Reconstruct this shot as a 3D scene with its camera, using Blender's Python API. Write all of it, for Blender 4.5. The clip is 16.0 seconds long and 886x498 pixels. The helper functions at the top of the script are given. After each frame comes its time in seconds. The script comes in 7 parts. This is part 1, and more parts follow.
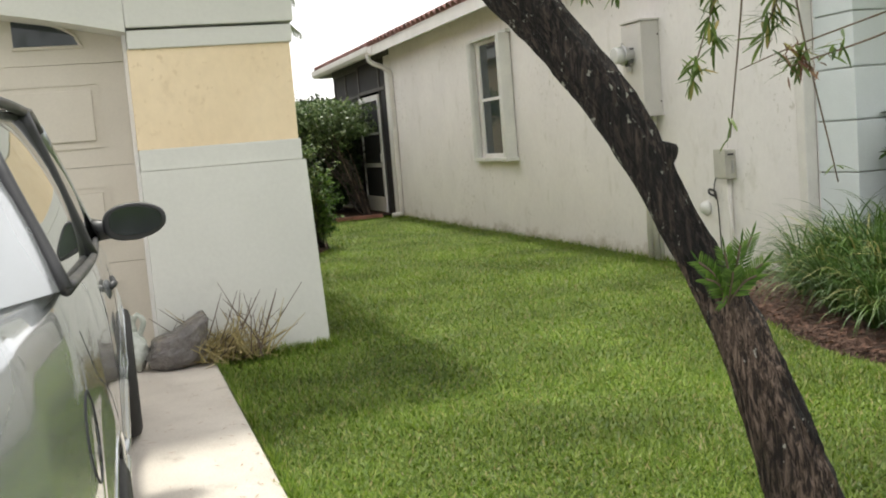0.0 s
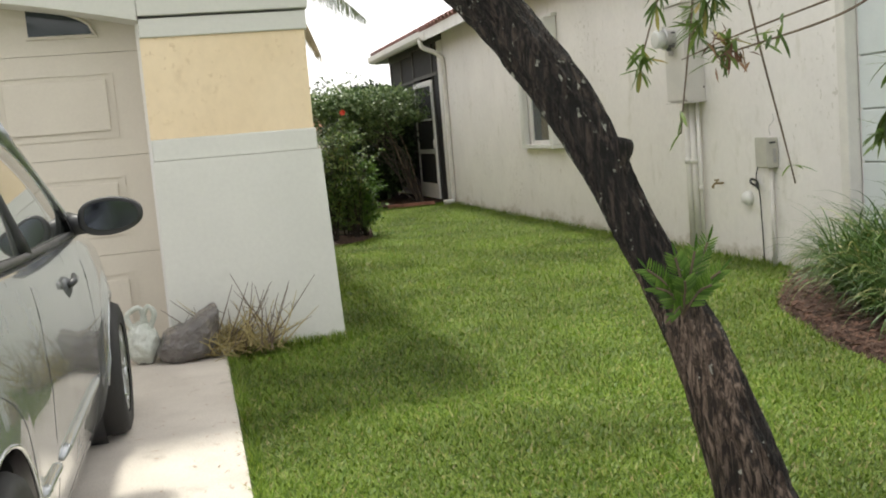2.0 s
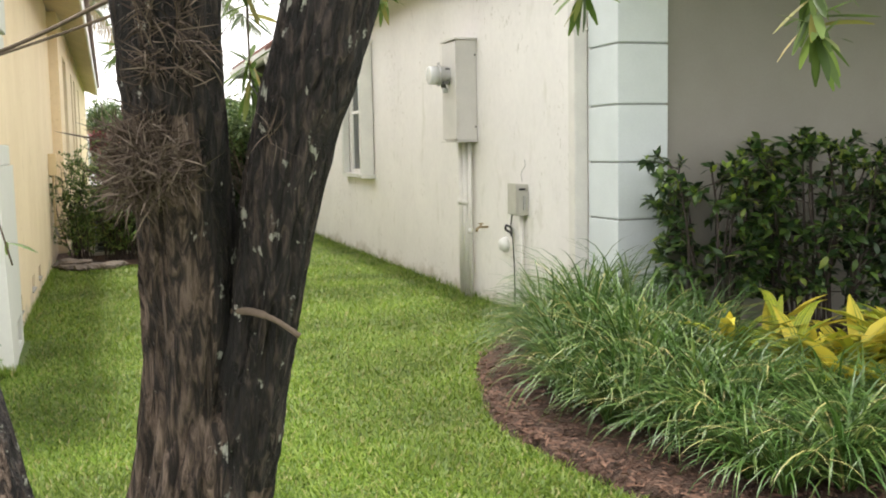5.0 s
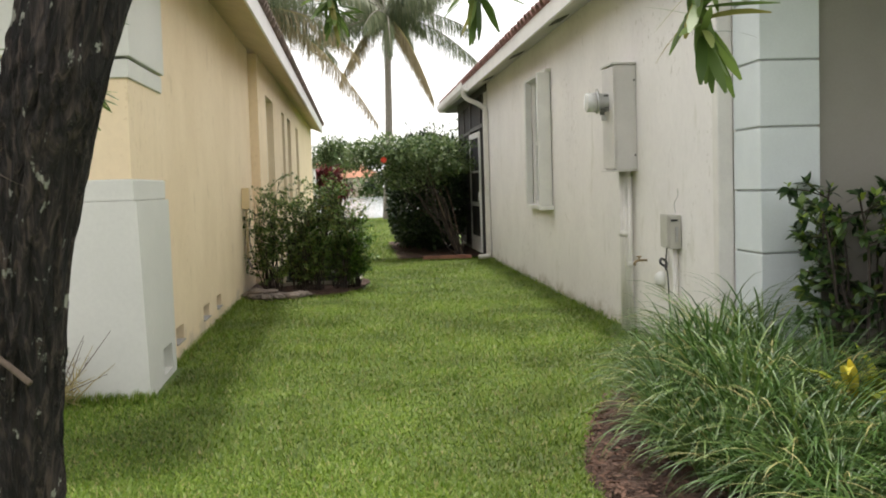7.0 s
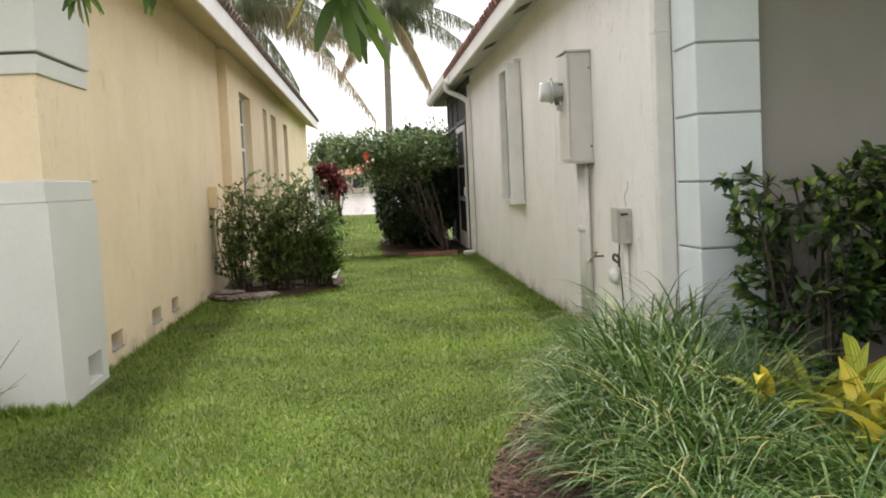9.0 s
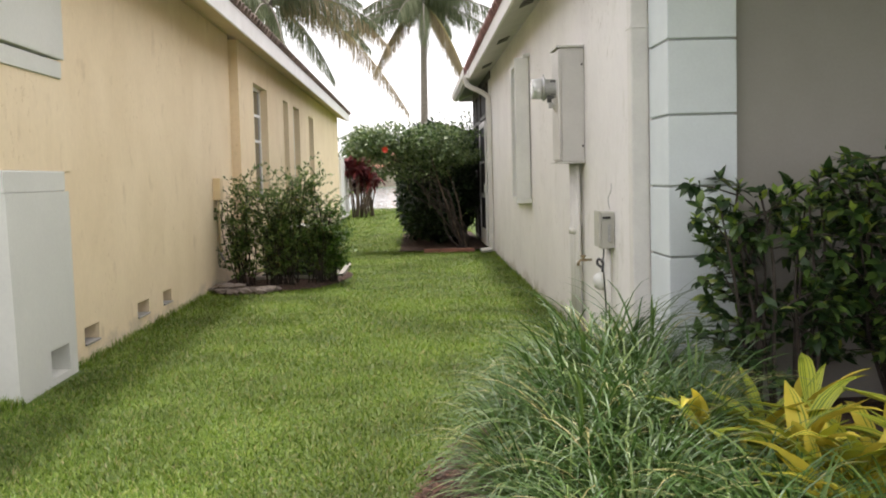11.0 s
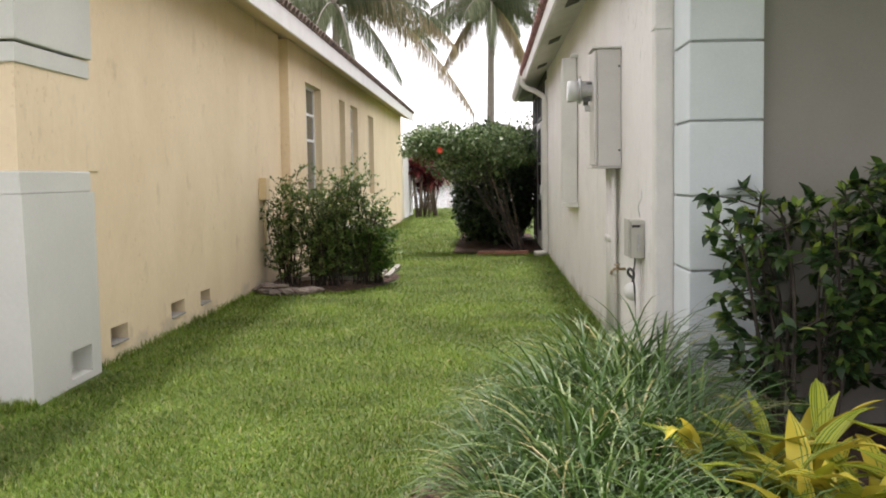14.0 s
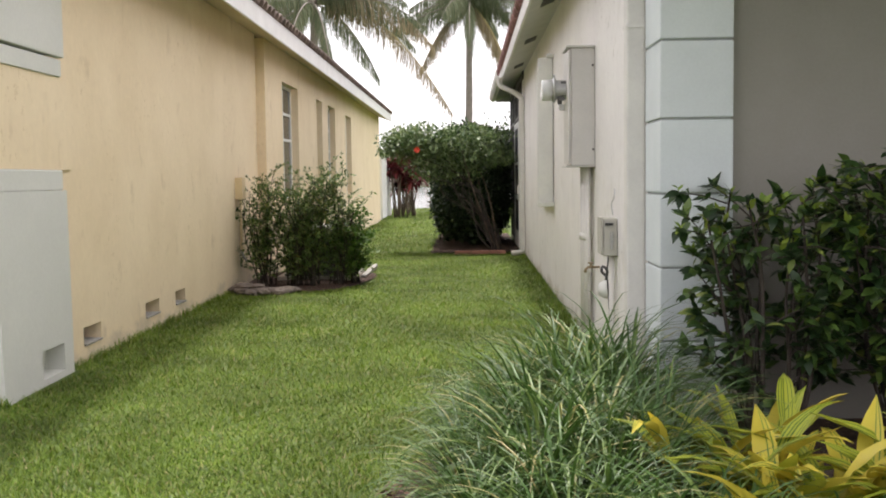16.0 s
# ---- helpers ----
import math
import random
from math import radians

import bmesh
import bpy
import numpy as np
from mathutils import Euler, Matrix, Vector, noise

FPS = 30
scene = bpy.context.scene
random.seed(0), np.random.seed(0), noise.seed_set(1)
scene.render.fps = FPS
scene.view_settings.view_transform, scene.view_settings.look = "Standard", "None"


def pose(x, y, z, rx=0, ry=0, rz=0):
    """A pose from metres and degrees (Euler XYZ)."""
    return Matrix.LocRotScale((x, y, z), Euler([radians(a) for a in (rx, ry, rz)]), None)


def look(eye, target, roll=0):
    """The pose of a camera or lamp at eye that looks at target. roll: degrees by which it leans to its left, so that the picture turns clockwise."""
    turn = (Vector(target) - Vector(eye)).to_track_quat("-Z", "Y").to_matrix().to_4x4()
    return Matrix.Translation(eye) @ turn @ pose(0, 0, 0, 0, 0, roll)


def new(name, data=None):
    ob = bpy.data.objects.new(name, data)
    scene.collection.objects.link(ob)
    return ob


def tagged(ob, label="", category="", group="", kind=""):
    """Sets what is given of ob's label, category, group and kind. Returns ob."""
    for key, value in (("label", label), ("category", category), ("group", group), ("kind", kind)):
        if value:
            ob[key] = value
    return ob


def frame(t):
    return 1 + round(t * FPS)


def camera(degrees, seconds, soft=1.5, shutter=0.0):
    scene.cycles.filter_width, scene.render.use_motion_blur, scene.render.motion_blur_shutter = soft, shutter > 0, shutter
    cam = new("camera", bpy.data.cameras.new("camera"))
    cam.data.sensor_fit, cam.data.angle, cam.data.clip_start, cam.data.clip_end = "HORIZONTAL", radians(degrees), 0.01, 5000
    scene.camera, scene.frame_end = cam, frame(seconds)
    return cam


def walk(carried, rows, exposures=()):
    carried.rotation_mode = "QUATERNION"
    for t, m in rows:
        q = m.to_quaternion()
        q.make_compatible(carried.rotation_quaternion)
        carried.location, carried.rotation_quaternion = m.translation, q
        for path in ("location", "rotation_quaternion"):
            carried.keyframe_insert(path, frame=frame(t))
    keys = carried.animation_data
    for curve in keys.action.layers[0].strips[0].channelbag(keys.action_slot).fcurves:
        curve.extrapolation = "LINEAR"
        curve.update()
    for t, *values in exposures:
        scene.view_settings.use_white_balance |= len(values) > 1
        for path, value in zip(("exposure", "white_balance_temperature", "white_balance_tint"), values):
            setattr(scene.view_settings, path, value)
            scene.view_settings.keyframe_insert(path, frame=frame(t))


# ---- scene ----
cam = camera(46.6, 16.0, soft=1.9)
PATH = [
    (0, (2.431, 0.351, 1.276), (3.025, 2.25, 1.068), -4.7),
    (0.5, (2.606, 0.253, 1.28), (3.177, 2.156, 1.048), -3.0),
    (1, (2.696, 0.306, 1.262), (3.244, 2.212, 0.998), -3.9),
    (1.5, (2.742, 0.417, 1.256), (3.229, 2.339, 0.994), -4.3),
    (2, (2.824, 0.434, 1.276), (3.281, 2.368, 1.05), -4.8),
    (2.5, (3.047, 0.403, 1.284), (3.481, 2.346, 1.091), -4.0),
    (3, (3.309, 0.337, 1.282), (3.835, 2.253, 1.06), -3.4),
    (3.5, (3.506, 0.351, 1.268), (4.195, 2.214, 1.033), -4.1),
    (4, (3.746, 0.358, 1.277), (4.461, 2.207, 1.019), -2.7),
    (6.5, (4.885, 0.558, 1.307), (5.146, 2.536, 1.211), -0.6),
    (7, (4.995, 0.535, 1.27), (5.162, 2.525, 1.148), -1.7),
    (7.5, (5.102, 0.517, 1.274), (5.316, 2.5, 1.127), -2.6),
    (8, (5.2, 0.615, 1.27), (5.446, 2.594, 1.123), -2.8),
    (8.5, (5.404, 0.729, 1.262), (5.623, 2.715, 1.17), -0.4),
    (9, (5.542, 0.829, 1.255), (5.679, 2.82, 1.124), -2.6),
    (11.3, (6.066, 1.11, 1.27), (6.109, 3.104, 1.127), -1.2),
    (11.5, (6.094, 1.164, 1.272), (6.142, 3.158, 1.125), -0.9),
    (12, (6.164, 1.203, 1.276), (6.197, 3.197, 1.122), -2.0),
    (12.5, (6.271, 1.22, 1.29), (6.242, 3.213, 1.13), -1.8),
    (13, (6.321, 1.221, 1.293), (6.279, 3.216, 1.152), -1.3),
    (13.5, (6.329, 1.239, 1.288), (6.273, 3.233, 1.137), -0.4),
    (14, (6.334, 1.229, 1.299), (6.245, 3.222, 1.16), -0.8),
    (14.5, (6.34, 1.226, 1.288), (6.265, 3.22, 1.152), -0.7),
    (15, (6.345, 1.229, 1.292), (6.275, 3.222, 1.142), -1.0),
    (15.5, (6.355, 1.221, 1.293), (6.297, 3.216, 1.153), -1.1),
    (16, (6.368, 1.219, 1.283), (6.319, 3.213, 1.145), -0.8),
]
walk(cam, [(t, look(eye, target, roll)) for t, eye, target, roll in PATH], exposures=[(0, 0.37, 6420, 6), (2.5, 0.37, 6420, 6), (3.5, 0.60, 6500, 6), (4.0, 0.92, 6500, 6), (4.2, 0.95, 6500, 6), (6.5, 0.52, 6450, 7), (7.0, 0.36, 6430, 7), (7.5, 0.46, 6420, 7), (8.0, 0.48, 6400, 8), (9.0, 0.50, 6400, 9), (12.5, 0.50, 6330, 13), (16.0, 0.49, 6330, 13)])

# ---- world, sun ----
SUN_EL, SUN_AZ = 68.0, -4.0          # height, and degrees east of straight ahead
world = bpy.data.worlds.new("sky")
scene.world = world
world.use_nodes = True
wn, wl = world.node_tree.nodes, world.node_tree.links
sky = wn.new("ShaderNodeTexSky")
sky.sky_type, sky.sun_disc = "NISHITA", False
sky.sun_elevation, sky.sun_rotation = radians(SUN_EL), radians(SUN_AZ)
sky.air_density, sky.dust_density = 1.0, 4.0
haze = wn.new("ShaderNodeMix")
haze.data_type = "RGBA"
haze.inputs[0].default_value = 0.88
haze.inputs[7].default_value = (11.1, 10.6, 10.55, 1)   # bright cloud cover
wl.new(sky.outputs[0], haze.inputs[6])
wl.new(haze.outputs[2], wn["Background"].inputs[0])
wn["Background"].inputs[1].default_value = 0.13
sun_data = bpy.data.lights.new("sun", "SUN")
sun_data.energy, sun_data.angle, sun_data.color = 3.0, radians(5), (1.0, 0.94, 0.85)
sun = new("sun", sun_data)
_d = Vector((math.sin(radians(SUN_AZ)) * math.cos(radians(SUN_EL)), math.cos(radians(SUN_AZ)) * math.cos(radians(SUN_EL)), math.sin(radians(SUN_EL))))
sun.matrix_world = look(_d * 60, (0, 0, 0))


# ---- materials ----
def mat(name, c1, c2, scale=3.0, rough=0.8, bump=0.3, fine=80.0, metal=0.0, coat=0.0, stretch=(1, 1, 1), depth=0.01,
        pits=None, fleck=None, fleck_at=(0.62, 0.68), fleck_scale=9.0, fleck_stretch=(1, 1, 1), vary=0.0, spec=0.5, amp=0.15, foot=None):
    """A surface of two colours mixed by a broad noise, with fine grain in colour and relief; fleck: a third colour in patches."""
    m = bpy.data.materials.new(name)
    m.use_nodes = True
    n, l = m.node_tree.nodes, m.node_tree.links
    p = n["Principled BSDF"]
    pos = n.new("ShaderNodeNewGeometry").outputs["Position"]

    def tex(sc, st, det=5.0, ro=0.6):
        mp = n.new("ShaderNodeMapping")
        mp.inputs["Scale"].default_value = st
        l.new(pos, mp.inputs[0])
        t = n.new("ShaderNodeTexNoise")
        t.inputs["Scale"].default_value, t.inputs["Detail"].default_value, t.inputs["Roughness"].default_value = sc, det, ro
        l.new(mp.outputs[0], t.inputs["Vector"])
        return t.outputs[0]

    def mix(fac, a, b, mode="MIX"):
        x = n.new("ShaderNodeMix")
        x.data_type, x.blend_type = "RGBA", mode
        for k, v in ((0, fac), (6, a), (7, b)):
            if isinstance(v, (int, float)):
                x.inputs[k].default_value = v
            elif isinstance(v, tuple):
                x.inputs[k].default_value = (*v, 1)
            else:
                l.new(v, x.inputs[k])
        return x.outputs[2]

    def span(v, a, b, lo=0.0, hi=1.0):
        r = n.new("ShaderNodeMapRange")
        r.inputs[1].default_value, r.inputs[2].default_value, r.inputs[3].default_value, r.inputs[4].default_value = a, b, lo, hi
        l.new(v, r.inputs[0])
        return r.outputs[0]

    broad, grain = tex(scale, stretch), tex(fine, stretch, 4.0)
    col = mix(span(broad, 0.35, 0.65), c1, c2)
    g = span(grain, 0.3, 0.7, 1 - amp, 1 + amp * 0.8)
    gc = n.new("ShaderNodeCombineColor")
    for k in range(3):
        l.new(g, gc.inputs[k])
    col = mix(1.0, col, gc.outputs[0], "MULTIPLY")
    if fleck:
        col = mix(span(tex(fleck_scale, fleck_stretch, 6.0), *fleck_at), col, fleck)
    if pits:                       # chipped and pitted patches
        mk = n.new("ShaderNodeMath")
        mk.operation = "MULTIPLY"
        l.new(span(tex(22, (1, 1, 0.85), 4.0), 0.60, 0.64), mk.inputs[0])
        l.new(span(tex(1.7, (1, 1, 0.8), 3.0), 0.50, 0.60), mk.inputs[1])
        col = mix(mk.outputs[0], col, pits)
    if foot:                       # splashed soil and flaking low on a wall
        sep = n.new("ShaderNodeSeparateXYZ")
        l.new(pos, sep.inputs[0])
        edge = n.new("ShaderNodeMath")
        edge.operation = "MULTIPLY_ADD"
        l.new(tex(2.2, (1, 1, 1.5), 7.0, 0.7), edge.inputs[0])
        edge.inputs[1].default_value = -0.70
        l.new(sep.outputs[2], edge.inputs[2])
        col = mix(span(edge.outputs[0], -0.36, -0.24, 0.65, 0.0), col, foot)
    if vary:
        ri = n.new("ShaderNodeObjectInfo").outputs["Random"]
        hs = n.new("ShaderNodeHueSaturation")
        l.new(span(ri, 0, 1, 1 - vary, 1 + vary), hs.inputs["Value"])
        l.new(col, hs.inputs["Color"])
        col = hs.outputs[0]
    l.new(col, p.inputs["Base Color"])
    l.new(span(broad, 0.3, 0.7, max(rough - 0.08, 0.02), min(rough + 0.08, 1)), p.inputs["Roughness"])
    p.inputs["Metallic"].default_value, p.inputs["Coat Weight"].default_value = metal, coat
    p.inputs["Specular IOR Level"].default_value = spec
    if bump:
        b = n.new("ShaderNodeBump")
        b.inputs["Strength"].default_value, b.inputs["Distance"].default_value = bump, depth
        l.new(grain, b.inputs["Height"])
        b2 = n.new("ShaderNodeBump")
        b2.inputs["Strength"].default_value, b2.inputs["Distance"].default_value = bump * 0.6, depth * 2
        l.new(tex(fine * 0.22, stretch, 3.0), b2.inputs["Height"])
        l.new(b.outputs[0], b2.inputs["Normal"])
        l.new(b2.outputs[0], p.inputs["Normal"])
    return m


def leafmat(name, dark, mid, light, rough=0.45, through_light=0.25, old=None, patch=0.0, spec=0.28):
    """Leaves: colour by leaf, from dark to light, with a few old ones; some light passes through."""
    m = bpy.data.materials.new(name)
    m.use_nodes = True
    n, l = m.node_tree.nodes, m.node_tree.links
    p = n["Principled BSDF"]
    geo = n.new("ShaderNodeNewGeometry")
    ramp = n.new("ShaderNodeValToRGB")
    e = ramp.color_ramp.elements
    e[0].position, e[0].color = 0.0, (*dark, 1)
    e[1].position, e[1].color = 0.9 if old else 1.0, (*light, 1)
    k = e.new(0.5)
    k.color = (*mid, 1)
    if old:
        k = e.new(0.97)
        k.color = (*old, 1)
    l.new(geo.outputs["Random Per Island"], ramp.inputs[0])
    t = n.new("ShaderNodeTexNoise")
    t.inputs["Scale"].default_value, t.inputs["Detail"].default_value = 1.1, 4.0
    l.new(geo.outputs["Position"], t.inputs["Vector"])
    r = n.new("ShaderNodeMapRange")
    for i, v in ((1, 0.35), (2, 0.65), (3, 1 - patch), (4, 1 + patch)):
        r.inputs[i].default_value = v
    l.new(t.outputs[0], r.inputs[0])
    hs = n.new("ShaderNodeHueSaturation")
    l.new(r.outputs[0], hs.inputs["Value"])
    l.new(ramp.outputs[0], hs.inputs["Color"])
    l.new(hs.outputs[0], p.inputs["Base Color"])
    p.inputs["Roughness"].default_value, p.inputs["Specular IOR Level"].default_value = rough, spec
    tr = n.new("ShaderNodeBsdfTranslucent")
    l.new(hs.outputs[0], tr.inputs[0])
    ms = n.new("ShaderNodeMixShader")
    ms.inputs[0].default_value = through_light
    l.new(p.outputs[0], ms.inputs[1])
    l.new(tr.outputs[0], ms.inputs[2])
    l.new(ms.outputs[0], n["Material Output"].inputs[0])
    return m


def barkmat(name, deep, body, ridge, lichen, lichen_at):
    """Furrowed bark: long dark grooves, lighter ridges, pale lichen spots."""
    m = bpy.data.materials.new(name)
    m.use_nodes = True
    n, l = m.node_tree.nodes, m.node_tree.links
    p = n["Principled BSDF"]
    pos = n.new("ShaderNodeNewGeometry").outputs["Position"]

    def tex(sc, st, det, dist=0.0):
        mp = n.new("ShaderNodeMapping")
        mp.inputs["Scale"].default_value = st
        l.new(pos, mp.inputs[0])
        t = n.new("ShaderNodeTexNoise")
        t.inputs["Scale"].default_value, t.inputs["Detail"].default_value, t.inputs["Roughness"].default_value, t.inputs["Distortion"].default_value = sc, det, 0.62, dist
        l.new(mp.outputs[0], t.inputs["Vector"])
        return t.outputs[0]

    groove = tex(80, (1, 1, 0.115), 5, 0.8)
    tone = tex(7, (1, 1, 0.5), 4)
    ramp = n.new("ShaderNodeValToRGB")
    e = ramp.color_ramp.elements
    e[0].position, e[0].color = 0.43, (*deep, 1)
    e[1].position, e[1].color = 0.63, (*ridge, 1)
    k = e.new(0.52)
    k.color = (*body, 1)
    l.new(groove, ramp.inputs[0])
    spots = n.new("ShaderNodeMapRange")
    spots.inputs[1].default_value, spots.inputs[2].default_value = lichen_at, lichen_at + 0.035
    l.new(tex(38, (1, 1, 0.6), 8), spots.inputs[0])
    sh = n.new("ShaderNodeMapRange")
    for i_, v_ in ((1, 0.35), (2, 0.65), (3, 0.65), (4, 1.35)):
        sh.inputs[i_].default_value = v_
    l.new(tone, sh.inputs[0])
    hv = n.new("ShaderNodeHueSaturation")
    l.new(sh.outputs[0], hv.inputs["Value"])
    l.new(ramp.outputs[0], hv.inputs["Color"])
    mx = n.new("ShaderNodeMix")
    mx.data_type = "RGBA"
    l.new(spots.outputs[0], mx.inputs[0])
    l.new(hv.outputs[0], mx.inputs[6])
    mx.inputs[7].default_value = (*lichen, 1)
    l.new(mx.outputs[2], p.inputs["Base Color"])
    p.inputs["Roughness"].default_value = 0.9
    b = n.new("ShaderNodeBump")
    b.inputs["Strength"].default_value, b.inputs["Distance"].default_value = 0.9, 0.03
    l.new(groove, b.inputs["Height"])
    b2 = n.new("ShaderNodeBump")
    b2.inputs["Strength"].default_value, b2.inputs["Distance"].default_value = 0.5, 0.008
    l.new(tex(150, (1, 1, 0.4), 3), b2.inputs["Height"])
    l.new(b.outputs[0], b2.inputs["Normal"])
    l.new(b2.outputs[0], p.inputs["Normal"])
    return m


def glassmat(name, tint, rough=0.03, see=0.0):
    m = bpy.data.materials.new(name)
    m.use_nodes = True
    p = m.node_tree.nodes["Principled BSDF"]
    p.inputs["Base Color"].default_value = (*tint, 1)
    p.inputs["Roughness"].default_value, p.inputs["Transmission Weight"].default_value, p.inputs["IOR"].default_value = rough, see, 1.45
    return m


